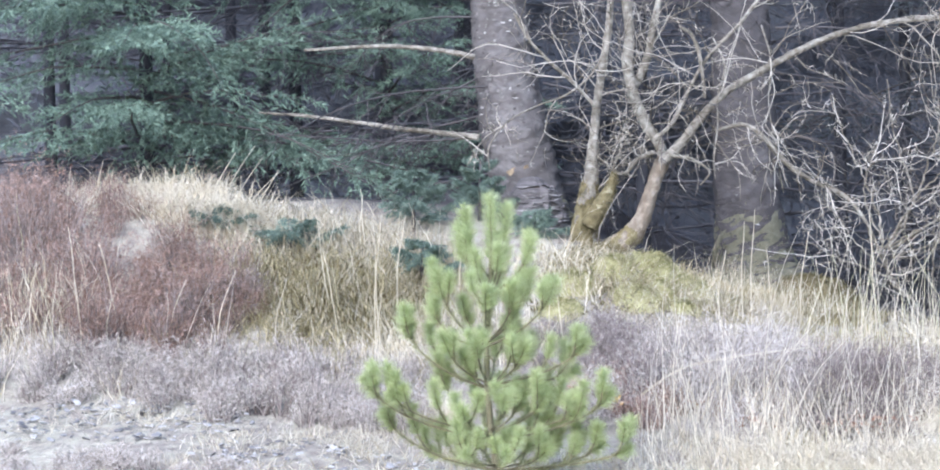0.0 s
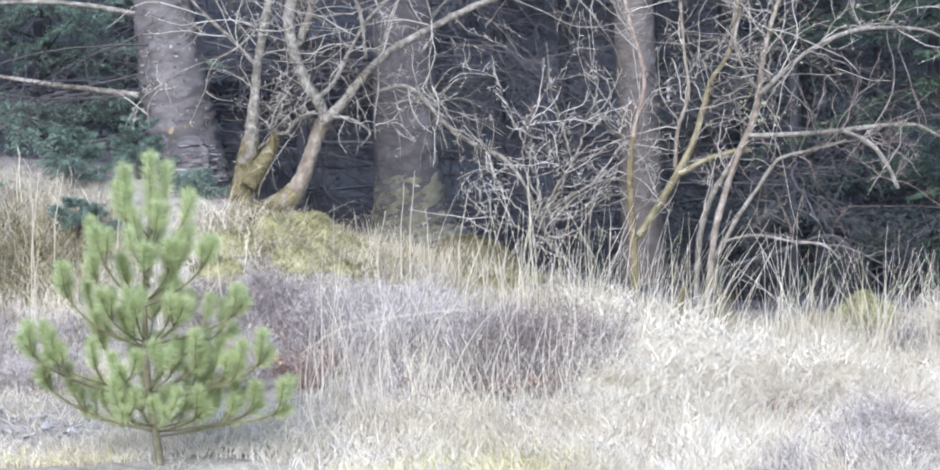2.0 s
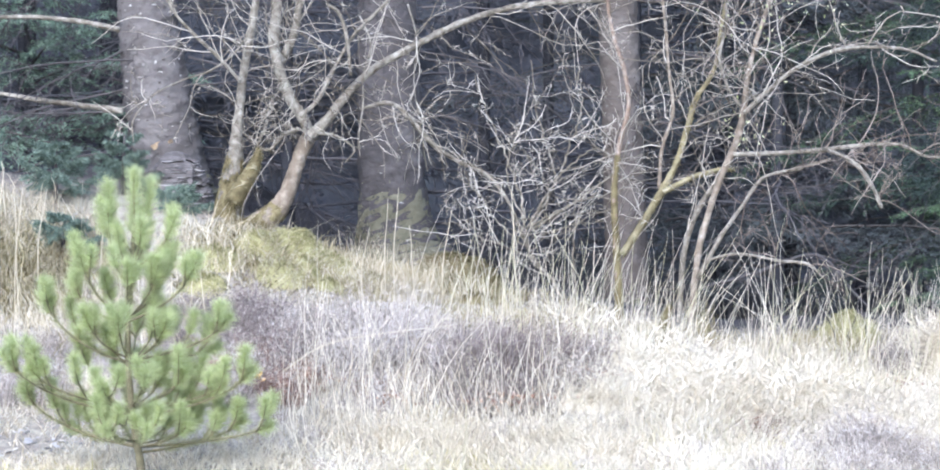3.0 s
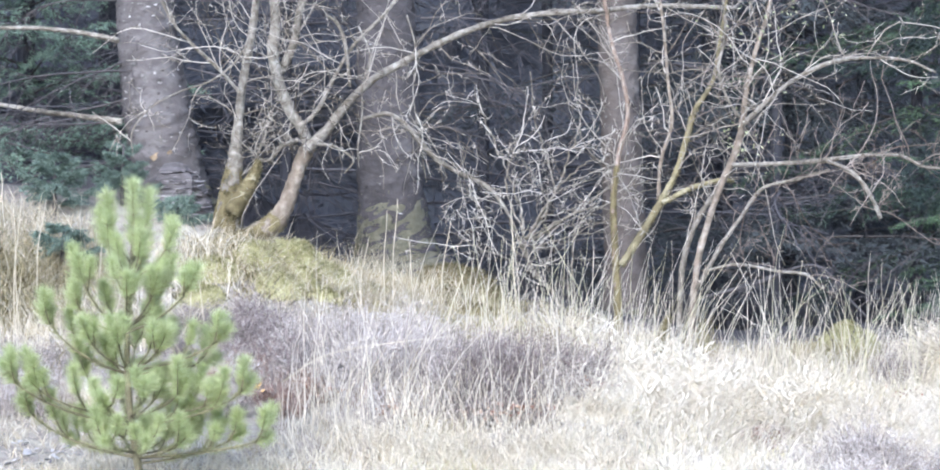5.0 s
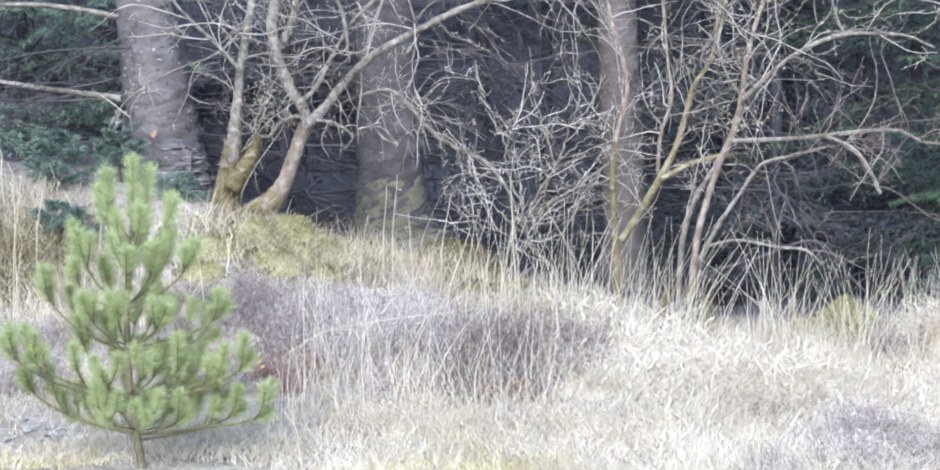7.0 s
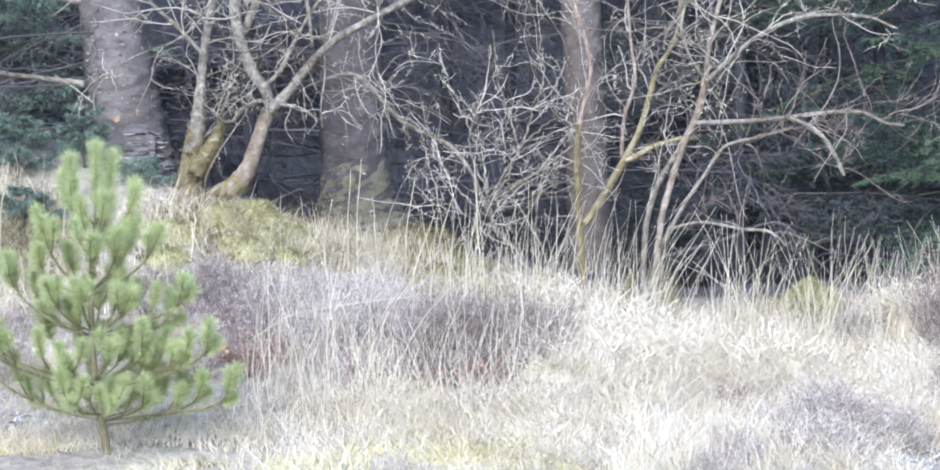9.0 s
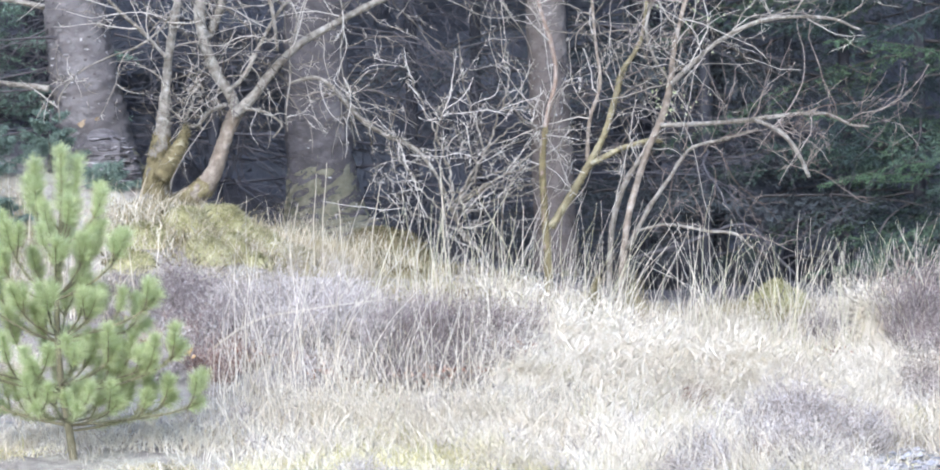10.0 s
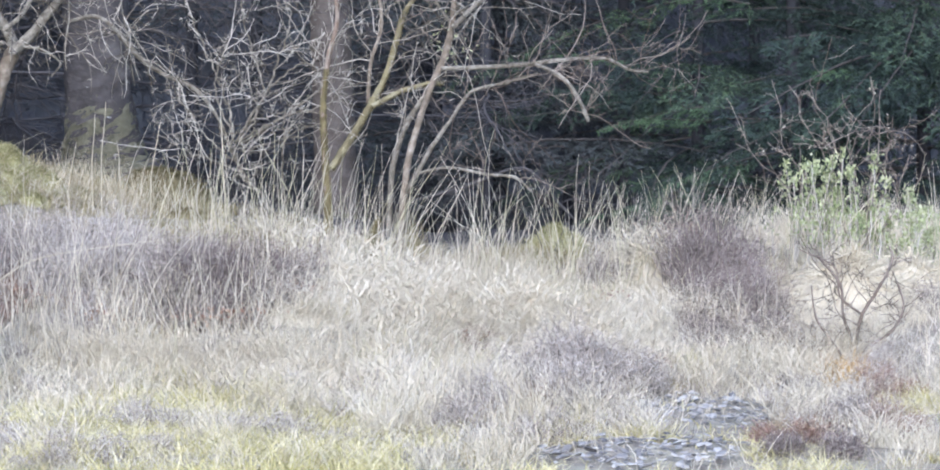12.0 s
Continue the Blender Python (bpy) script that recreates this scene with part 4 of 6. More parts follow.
twigs(st, c8, 26, 0.6, M_DEAD, first=0.2)


def few_leaves(parent, centres, count, spread, size):
    g = Geo()
    c = np.array(centres)[rng.integers(0, len(centres), count)]
    root = c + rng.normal(size=(count, 3)) * spread
    leaves(g, root, unit(rng.normal(size=(count, 3)) + (0, 0, 0.6)), rng.uniform(0.6, 1.3, count) * size, rng.uniform(0.3, 0.55, count) * size)
    return part("leaves", g, M_LEAF, parent, "small opening spring leaves")


few_leaves(WILLOW, [(1.552, 16.850, 1.603), (1.671, 16.850, 1.637), (1.471, 16.900, 1.665), (1.573, 16.900, 1.774)], 60, 0.05, 0.022)
few_leaves(WILLOW, [(1.850, 16.800, 2.348), (2.053, 16.800, 2.382), (1.443, 16.800, 2.348), (1.715, 16.800, 2.247)], 110, 0.12, 0.024)


# ---- the young pine in the clearing ----
def young_pine():
    foot = np.array((-1.552, 14.000, 0.03))
    ob = thing("pine_sapling", foot, "young bright green pine with upturned shoots and see-through tiers", "tree")
    stem_x = [(0.00, -1.552), (0.06, -1.560), (0.30, -1.612), (0.55, -1.618), (0.78, -1.592), (0.977, -1.588)]
    H = 1.465
    line = smooth_line([(x, 14.0 + 0.01 * math.sin(9 * t), foot[2] - 0.08 + (H + 0.08) * t, 0.021 - 0.0155 * t) for t, x in stem_x], 48)
    g = Geo()
    g.tube(line[:, :3], line[:, 3], 9, 0.06)
    part("trunk", g, M_PINE_BARK, ob)

    def at_height(t):
        return np.array([np.interp(foot[2] + t * H, line[:, 2], line[:, k]) for k in range(3)])

    def needles(g, pts, per_metre, length, fwd, width=0.0026):
        for a, b in zip(pts[:-1], pts[1:]):
            n = max(2, int(per_metre * np.linalg.norm(b - a)))
            t = rng.random((n, 1))
            ax = unit(b - a)
            out = rng.normal(size=(n, 3))
            out = unit(out - (out @ ax)[:, None] * ax)
            slivers(g, a + (b - a) * t, unit(ax * fwd * rng.uniform(0.6, 1.4, (n, 1)) + out), length * rng.uniform(0.7, 1.15, n), np.full(n, width))

    def brush(tip, pts, length, dense=4300):
        """This year's shoot: a bottle brush with a round, fuzzy end."""
        needles(tip, pts, dense, length, 0.6)
        n = 120
        ax = unit(pts[-1] - pts[-2])
        slivers(tip, pts[-1] - ax * 0.02 * rng.random((n, 1)) + rng.normal(size=(n, 3)) * 0.004, unit(ax + rng.normal(size=(n, 3)) * 0.5), length * rng.uniform(0.6, 1.0, n), np.full(n, 0.0026))

    def bent(a, b, rise, n=14):
        """From a to b, outwards first and then turning up."""
        t = np.linspace(0, 1, n + 1)[:, None]
        mid = np.array((a[0] + (b[0] - a[0]) * 0.84, a[1] + (b[1] - a[1]) * 0.84, a[2] + (b[2] - a[2]) * rise))
        return (1 - t) ** 2 * a + 2 * t * (1 - t) * mid + t * t * b

    def grow(t, dx, dz, dy, fresh, kids):
        """A branch from the stem to a tip that lies dx beside and dz above its root."""
        a = at_height(t)
        b = a + (dx, dy, dz)
        pts = bent(a, b, 0.30)
        L = np.linalg.norm(np.diff(pts, axis=0), axis=1).sum()
        n = len(pts) - 1
        k0 = int(np.clip(round(n * (1 - fresh / L)), 2, n - 3))
        w, old, tip = Geo(), Geo(), Geo()
        w.tube(pts, np.linspace(0.0035 + 0.006 * min(L, 0.7), 0.0032, n + 1), 6)
        bare = min(k0 - 1, max(1, int(n * min(0.30, 0.10 / L))))
        needles(old, pts[bare:k0 + 1], 1000, 0.046, 0.9)
        brush(tip, pts[k0:], 0.070 if L > 0.2 else 0.064)
        for j in range((2 * kids + 2) // 3):
            k = int(np.clip(rng.normal(k0 if j < 2 else k0 * 0.55, 0.9), 2, n - 2))
            ax = unit(pts[k + 1] - pts[k])
            out = unit(np.cross(ax, (0, 0, 1)) + 1e-4) * (1 if j % 2 else -1)
            l2 = rng.uniform(0.11, 0.19) if j < 2 else rng.uniform(0.13, 0.25)
            end = pts[k] + unit(ax * 0.55 + out * rng.uniform(0.3, 0.8) + (0, 0, rng.uniform(0.9, 1.5))) * l2
            p2 = bent(pts[k], end, 0.3, 8)
            w.tube(p2, np.linspace(0.0048, 0.003, 9), 5)
            needles(old, p2[1:5], 1000, 0.044, 0.9)
            brush(tip, p2[4:], 0.062)
        br = part("branch", w, M_PINE_BARK, ob)
        part("needles", old, M_PINE, br)
        part("shoot", tip, M_PINE_TIP, br, "fresh lighter green shoot needles")

    # the tiers seen side-on: height on the stem, sideways reach, rise, length of the fresh shoot, side shoots
    for t, dx, dz, fresh, kids in (
            (0.66, -0.137, 0.325, 0.15, 1), (0.66, 0.212, 0.259, 0.13, 1), (0.72, -0.105, 0.321, 0.12, 0), (0.73, 0.079, 0.314, 0.15, 0), (0.70, 0.033, 0.209, 0.12, 0),
            (0.50, -0.212, 0.356, 0.12, 2), (0.50, 0.343, 0.314, 0.16, 3), (0.50, 0.215, 0.339, 0.15, 2), (0.48, -0.259, 0.211, 0.10, 2), (0.50, -0.101, 0.198, 0.10, 1),
            (0.50, 0.148, 0.090, 0.10, 2), (0.36, -0.400, 0.332, 0.13, 3), (0.36, 0.480, 0.209, 0.12, 4), (0.36, -0.270, 0.179, 0.12, 3), (0.36, 0.406, 0.071, 0.16, 3),
            (0.36, -0.104, 0.162, 0.12, 2), (0.36, 0.145, 0.245, 0.12, 2), (0.20, -0.584, 0.305, 0.11, 4), (0.20, 0.573, 0.234, 0.11, 5), (0.21, -0.452, 0.203, 0.11, 4),
            (0.21, 0.174, 0.233, 0.15, 3), (0.20, 0.437, 0.114, 0.12, 4), (0.20, -0.252, 0.347, 0.12, 3), (0.20, 0.280, 0.114, 0.12, 3), (0.08, 0.627, 0.104, 0.10, 5),
            (0.09, -0.342, 0.080, 0.11, 4), (0.08, 0.278, 0.149, 0.11, 4), (0.09, -0.549, 0.276, 0.11, 4), (0.08, -0.203, 0.161, 0.11, 4), (0.07, 0.492, 0.155, 0.11, 4),
            (0.08, 0.079, 0.207, 0.11, 3)):
        grow(t + rng.normal() * 0.006, dx, dz, rng.normal() * 0.09, fresh, kids)
    # towards and away from the open side, each tier a few
    for t, reach, rise, n in ((0.10, 0.40, 0.11, 6), (0.22, 0.40, 0.17, 6), (0.37, 0.32, 0.22, 5), (0.51, 0.24, 0.26, 4), (0.66, 0.13, 0.24, 3)):
        for j in range(n):
            az = math.pi * ((j // 2 + 0.5) / (n // 2 + 1)) * (1 if j % 2 else -1) + rng.normal() * 0.12
            grow(t + rng.normal() * 0.012, reach * math.cos(az) * 0.7, rise * rng.uniform(0.85, 1.15), reach * math.sin(az), 0.12, 2 if t < 0.6 else 0)
    g = Geo()
    needles(g, line[14:38, :3], 900, 0.042, 1.0)
    part("needles", g, M_PINE, ob)
    g = Geo()
    brush(g, line[38:, :3], 0.070)
    part("leader", g, M_PINE_TIP, ob, "upright leading shoot")
    ob.location, ob.scale = (foot[0] * 0.9786, 13.70, 0.066), (0.9786, 0.9786, 0.9786)
    return ob


young_pine()


# ---- heather ----
SLATE_BEDS = [((2.310, 13.090), 0.30, 0.60), ((1.830, 11.630), 0.42, 0.35), ((-3.755, 15.280), 0.75, 0.35), ((-2.818, 14.740), 0.4, 0.25), ((-2.179, 14.460), 0.3, 0.2)]


MOSS_PADS = [((0.02, 12.95), 0.34, 0.42), ((0.20, 12.35), 0.22, 0.35), ((-0.25, 12.2), 0.2, 0.4), ((1.25, 14.05), 0.14, 0.2), ((3.3, 13.2), 0.3, 0.4)]


def by_slates(x, y):
    """True beside the bare slates and just before them, on the open side."""
    return any(abs(x - c[0]) < bx + 0.15 and -by - 0.55 < y - c[1] < by + 0.1 for c, bx, by in SLATE_BEDS)


def heather(at, rx, ry, h, count, mat, label, group="heather clumps"):
    """A lumpy cushion: bushlets of wiry stems that bend outwards, set with fine sprigs that point every way."""
    at = np.array(at)
    ob = thing("heather_clump", at, label, "heather", group)
    wood, tips = Geo(), Geo()
    n_bush = max(4, int(rx * ry * 75))
    a0, q0 = rng.uniform(0, 2 * np.pi, n_bush), np.sqrt(rng.random(n_bush))
    bx, by = at[0] + rx * q0 * np.cos(a0), at[1] + ry * q0 * np.sin(a0)
    bh = h * (1 - 0.45 * q0 ** 2) * rng.uniform(0.55, 1.25, n_bush)
    b = rng.integers(0, n_bush, count)
    a = rng.uniform(0, 2 * np.pi, count)
    q = np.sqrt(rng.random(count))
    r = 0.05 + 0.1 * min(1.0, h / 0.3)
    root = np.stack([bx[b] + 0.45 * r * q * np.cos(a), by[b] + 0.45 * r * q * np.sin(a), np.zeros(count)], 1)
    root[:, 2] = ground_at(root[:, :2]) - 0.02
    hh = bh[b] * (1.05 - 0.45 * q ** 2) * rng.uniform(0.7, 1.1, count)
    lean = np.stack([np.cos(a) * q, np.sin(a) * q], 1) * rng.uniform(0.3, 1.0, (count, 1)) + rng.normal(size=(count, 2)) * 0.22
    lean /= 1 + 0.35 * np.linalg.norm(lean, axis=1, keepdims=True)
    blades(wood, root, hh, np.full(count, 0.0055), lean, np.zeros(count), 3)
    k = 18
    s = rng.uniform(0.30, 1.0, (count, k))
    pts = np.repeat(root, k, 0)
    sf = s.reshape(-1)
    pts[:, :2] += np.repeat(lean * hh[:, None], k, 0) * (0.35 * sf + 0.65 * sf * sf)[:, None]
    pts[:, 2] += np.repeat(hh, k) * sf
    pts += rng.normal(size=pts.shape) * 0.016
    way = unit(rng.normal(size=pts.shape) * (0.9, 0.8, 0.6) + (0, 0, 0.55) + np.pad(np.repeat(lean, k, 0) * 0.6, ((0, 0), (0, 1))))
    slivers(tips, pts, way, rng.uniform(0.016, 0.045, len(pts)), rng.uniform(0.0022, 0.0044, len(pts)))
    tagged(part("stem", wood, M_DARK_HEATHER, ob), kind="stuff")
    tagged(part("sprig", tips, mat, ob), kind="stuff")
    return ob


GREYLILAC = "low clump of wintry grey-lilac heather"
for at, rx, ry, h, n in (
    ((-0.711, 15.690, 0.365), 0.62, 0.45, 0.40, 1000), ((-0.264, 15.520, 0.350), 0.6, 0.42, 0.40, 1000), 
    ((-0.473, 16.220, 0.491), 0.55, 0.35, 0.30, 700), ((-0.40, 15.02, 0.23), 0.36, 0.2, 0.26, 420), ((-2.804, 15.670, 0.368), 0.6, 0.5, 0.34, 800), ((-2.280, 15.560, 0.345), 0.55, 0.45, 0.30, 650), ((-3.353, 15.870, 0.416), 0.6, 0.45, 0.32, 800),
    ((-3.896, 15.990, 0.475), 0.55, 0.4, 0.30, 700), ((-4.356, 16.020, 0.503), 0.5, 0.4, 0.32, 550), ((1.93, 14.00, 0.037), 0.42, 0.36, 0.34, 900), ((1.65, 13.200, 0.011), 0.36, 0.3, 0.26, 560),
    ((-3.381, 14.340, 0.125), 0.7, 0.35, 0.12, 500), ((-3.990, 14.660, 0.149), 0.5, 0.3, 0.12, 300), ((-1.228, 15.010, 0.237), 0.35, 0.3, 0.16, 250),
):
    heather(at, rx, ry, h, n, M_HEATHER, GREYLILAC)
for at, rx, ry, h, n in (
    ((-1.023, 16.100, 0.466), 0.42, 0.4, 0.34, 520), ((-1.331, 16.290, 0.553), 0.4, 0.35, 0.30, 400), ((0.174, 15.380, 0.313), 0.42, 0.36, 0.42, 700), ((0.25, 15.10, 0.258), 0.34, 0.22, 0.38, 560), ((0.02, 14.92, 0.22), 0.28, 0.2, 0.28, 360), ((2.90, 16.20, 0.30), 0.18, 0.16, 0.54, 520),
    ((2.359, 16.390, 0.311), 0.24, 0.24, 0.28, 300), ((3.924, 15.310, 0.241), 0.12, 0.12, 0.22, 160), ((2.618, 11.570, -0.003), 0.30, 0.2, 0.16, 500), ((2.947, 12.690, -0.017), 0.2, 0.16, 0.14, 300),
):
    heather(at, rx, ry, h, n, M_DARK_HEATHER, "clump of dark brown-purple heather")
for at, rx, ry, h, n in (((2.86, 15.570, 0.218), 0.20, 0.2, 0.58, 560), ((2.98, 15.140, 0.148), 0.20, 0.2, 0.50, 500), ((2.707, 14.590, 0.112), 0.2, 0.16, 0.26, 260), ((2.962, 14.610, 0.110), 0.12, 0.13, 0.24, 180), ((-4.151, 16.500, 0.753), 0.5, 0.3, 0.46, 900), ((-3.713, 16.480, 0.722), 0.45, 0.3, 0.42, 600), ((-3.380, 16.480, 0.705), 0.32, 0.3, 0.36, 420), ((-4.495, 16.540, 0.771), 0.4, 0.3, 0.46, 480), ((0.363, 15.440, 0.318), 0.36, 0.3, 0.46, 800), ((2.80, 14.80, 0.12), 0.22, 0.18, 0.36, 360)):
    heather(at, rx, ry, h, n, M_RUST_HEATHER if at[0] < -3.5 else M_BUSH, "clump of dark maroon heather among bleached grass")
for k in range(16):
    x, y = 0.9 + 3.2 * ((k * 0.618) % 1.0), rng.uniform(11.8, 14.9)
    if by_slates(x, y) or (y < 13.2 and x < 1.6):
        continue
    heather((x, y, ground_z(x, y)), rng.uniform(0.1, 0.2), rng.uniform(0.1, 0.16), rng.uniform(0.1, 0.24), 130, M_DARK_HEATHER if k % 2 else M_RUST_HEATHER, "small low clump of dark heather in turf", "small heather clumps")
for at, rx, ry, h, n in (((2.848, 16.440, 0.306), 0.15, 0.15, 0.46, 300), ((-1.076, 15.680, 0.352), 0.32, 0.3, 0.26, 420), ((-0.841, 15.160, 0.253), 0.36, 0.28, 0.22, 420), ((-4.268, 16.700, 0.866), 0.5, 0.3, 0.5, 600), ((-3.854, 16.660, 0.832), 0.5, 0.3, 0.42, 600), ((-3.701, 16.890, 0.955), 0.35, 0.3, 0.4, 400), ((-4.734, 16.920, 0.994), 0.5, 0.4, 0.7, 800), ((-4.678, 17.620, 1.320), 0.6, 0.4, 0.5, 800)):
    heather(at, rx, ry, h, n, M_RUST_HEATHER, "clump of rusty brown heather")


for k in range(52):
    x, y = -0.9 + 5.0 * ((k * 0.618) % 1.0), rng.uniform(11.7, 14.7)
    if by_slates(x, y):
        continue
    heather((x, y, ground_z(x, y)), rng.uniform(0.14, 0.3), rng.uniform(0.12, 0.22), rng.uniform(0.08, 0.19), 110, M_HEATHER if k % 3 or x < 1.8 else M_RUST_HEATHER, "small low clump of grey wiry heather in turf", "small heather clumps")


heather((2.83, 15.86, ground_z(2.83, 15.86)), 0.13, 0.08, 0.72, 480, M_DARK_HEATHER, "dark brown heather top behind the maroon clump")
heather((2.76, 14.62, ground_z(2.76, 14.62)), 0.10, 0.07, 0.14, 200, M_DARK_HEATHER, "dark low heather under the maroon clump")


# ---- grass ----


def patch(g, at, rx, ry, count, h0, h1, width, lean=0.35, droop=0.35, segs=3, drift=(0, 0), patchy=0, curl=0.22):
    a = rng.uniform(0, 2 * np.pi, count)
    q = np.sqrt(rng.random(count)) * rng.uniform(0.7, 1.2, count)
    root = np.stack([at[0] + rx * q * np.cos(a), at[1] + ry * q * np.sin(a), np.zeros(count)], 1)
    keep = np.ones(count, bool)
    for c, bx, by in SLATE_BEDS:
        spare = 0.14 if c[0] > 0 else 0.4
        keep &= (((root[:, 0] - c[0]) / bx) ** 2 + ((root[:, 1] - c[1]) / by) ** 2 > 1) | (rng.random(count) < spare)
        if c[0] > 0 and h1 > 0.09:
            strip = (abs(root[:, 0] - c[0]) < bx * 0.9) & (root[:, 1] - c[1] < 0) & (root[:, 1] - c[1] > -by - 0.8)
            keep &= ~strip | (rng.random(count) < 0.12)
    for c, bx, by in MOSS_PADS:
        if h1 > 0.15:
            keep &= (((root[:, 0] - c[0]) / bx) ** 2 + ((root[:, 1] - c[1]) / by) ** 2 > 1) | (rng.random(count) < 0.2)
    if patchy:
        keep &= np.array([noise.noise((x * 2.3, y * 1.5, 4.4)) + 0.6 * noise.noise((x * 6.5, y * 4.5, 1.1)) for x, y in root[:, :2]]) * patchy > rng.normal(size=count) * 0.10 - 0.06
    root = root[keep]
    count = len(root)
    root[:, 2] = ground_at(root[:, :2]) - 0.01
    blades(g, root, rng.uniform(h0, h1, count), width * rng.uniform(0.6, 1.3, count), rng.normal(size=(count, 2)) * lean + drift, np.clip(rng.normal(droop, 0.2, count), 0, 0.9), segs, curl)


def tuft(name, at, r, count, h0, h1, width, mat, label, group, lean=0.3, droop=0.2):
    g = Geo()
    patch(g, at, r, r * 0.8, count, h0, h1, width, lean, droop, 4)
    return lone(name, g, mat, at, label, "grass", group)


def field(label, mat, patches):
    g = Geo()
    for p in patches:
        patch(g, *p)
    return lone("grass", g, mat, (*patches[0][0], ground_z(*patches[0][0])), label, "grass", kind="stuff")


# short turf over the whole clearing and bank
def scatter(count, x0, x1, y0, y1, blades_each, h0, h1, width, lean, droop, r=0.3, segs=2, patchy=0, curl=0.2):
    return [((rng.uniform(x0, x1), rng.uniform(y0, y1)), r * rng.uniform(0.6, 1.3), r * rng.uniform(0.5, 1.0), blades_each, h0, h1 * rng.uniform(0.6, 1.3), width, lean, droop, segs, (0, 0), patchy, curl) for i in range(count)]


field("short pale dead turf", M_STRAW, scatter(180, -4.4, 4.3, 10.7, 16.3, 250, 0.04, 0.20, 0.0032, 0.85, 0.55, segs=2, patchy=1))
field("low grey-lilac dead turf", M_HEATHER, scatter(160, -4.4, 4.3, 11.6, 15.6, 230, 0.02, 0.11, 0.0036, 0.9, 0.4, patchy=-1))
field("bleached wisps of dead grass", M_PALE, scatter(120, -0.8, 4.1, 11.2, 15.4, 62, 0.16, 0.40, 0.0030, 0.75, 0.5, 0.14, 4, 0, 0.1))
field("long loose strands of bleached grass", M_WHITE, scatter(150, -0.9, 4.2, 13.0, 15.6, 16, 0.22, 0.48, 0.0032, 0.6, 0.35, 0.22, 5, 0, 0.07) + scatter(60, -0.9, 4.2, 11.0, 13.0, 9, 0.14, 0.34, 0.0025, 0.6, 0.4, 0.22, 5, 0, 0.07))
field("short yellow-green mossy turf", M_LIVE, scatter(50, -2.6, 4.2, 10.7, 13.3, 260, 0.03, 0.13, 0.0036, 0.9, 0.5, patchy=1) + scatter(26, -0.6, 0.7, 12.3, 13.5, 260, 0.03, 0.14, 0.0034, 0.9, 0.5, 0.22))
field("low brown-grey sprigs among the turf", M_DARK_HEATHER, scatter(60, 0.2, 4.2, 11.8, 15.2, 90, 0.05, 0.17, 0.004, 0.6, 0.25, 0.16, 2))
field("low lilac-grey sprigs among the turf", M_HEATHER, scatter(40, 1.5, 4.2, 11.8, 15.2, 110, 0.06, 0.2, 0.004, 0.6, 0.25, 0.18, 2))
field("tawny dead grass among the turf", M_OLIVE, scatter(40, -0.4, 4.2, 11.6, 15.0, 90, 0.05, 0.2, 0.004, 0.9, 0.5, 0.16, 3))
field("yellow-green tufts of living grass", M_LIVE, [
    ((-0.176, 13.600), 0.3, 0.25, 700, 0.04, 0.16, 0.0055, 0.8, 0.5, 3), ((0.319, 13.560), 0.25, 0.2, 600, 0.08, 0.24, 0.0045, 0.6, 0.5, 3), ((-0.064, 13.150), 0.35, 0.25, 800, 0.06, 0.22, 0.0045, 0.7, 0.5, 3),
    ((0.228, 13.080), 0.35, 0.3, 1100, 0.05, 0.2, 0.0055, 0.8, 0.5, 3), ((0.087, 11.900), 0.5, 0.3, 1100, 0.04, 0.14, 0.0055, 0.9, 0.5, 3), ((-0.327, 12.040), 0.5, 0.3, 900, 0.04, 0.12, 0.0055, 0.9, 0.5, 3),
    ((1.348, 14.280), 0.15, 0.15, 260, 0.05, 0.16, 0.0055, 0.8, 0.5, 3)])
field("low yellow-green turf of living grass", M_LIVE, [
    ((1.747, 12.040), 0.25, 0.15, 500, 0.03, 0.10, 0.0055, 0.9, 0.4, 3), ((2.301, 11.630), 0.35, 0.2, 700, 0.03, 0.12, 0.0055, 0.9, 0.4, 3), ((3.238, 13.140), 0.35, 0.4, 900, 0.04, 0.14, 0.0055, 0.8, 0.5, 3),
    ((2.240, 13.220), 0.1, 0.15, 160, 0.04, 0.12, 0.0055, 0.8, 0.5, 3), ((-0.097, 14.140), 0.3, 0.15, 320, 0.04, 0.14, 0.0055, 0.8, 0.5, 3), ((-2.147, 13.870), 0.5, 0.2, 500, 0.03, 0.1, 0.0055, 0.9, 0.4, 3)])
field("yellowish tufts of living grass in the clearing", M_LIVE, scatter(34, -0.9, 1.0, 10.8, 13.0, 170, 0.05, 0.2, 0.0055, 0.8, 0.5, 0.2, 3) + scatter(24, 1.0, 4.2, 10.8, 12.6, 150, 0.04, 0.15, 0.0055, 0.8, 0.5, 0.16, 3))
field("pads of pale yellow moss and short living grass", M_LIVE, [(c, bx * 0.8, by * 0.8, int(5200 * bx * by) + 200, 0.02, 0.11, 0.0050, 0.9, 0.45, 3) for c, bx, by in MOSS_PADS])
field("olive moss cushions in the turf", M_OLIVE, scatter(26, -1.6, 4.2, 11.3, 13.6, 240, 0.015, 0.06, 0.009, 1.0, 0.3, 0.14))
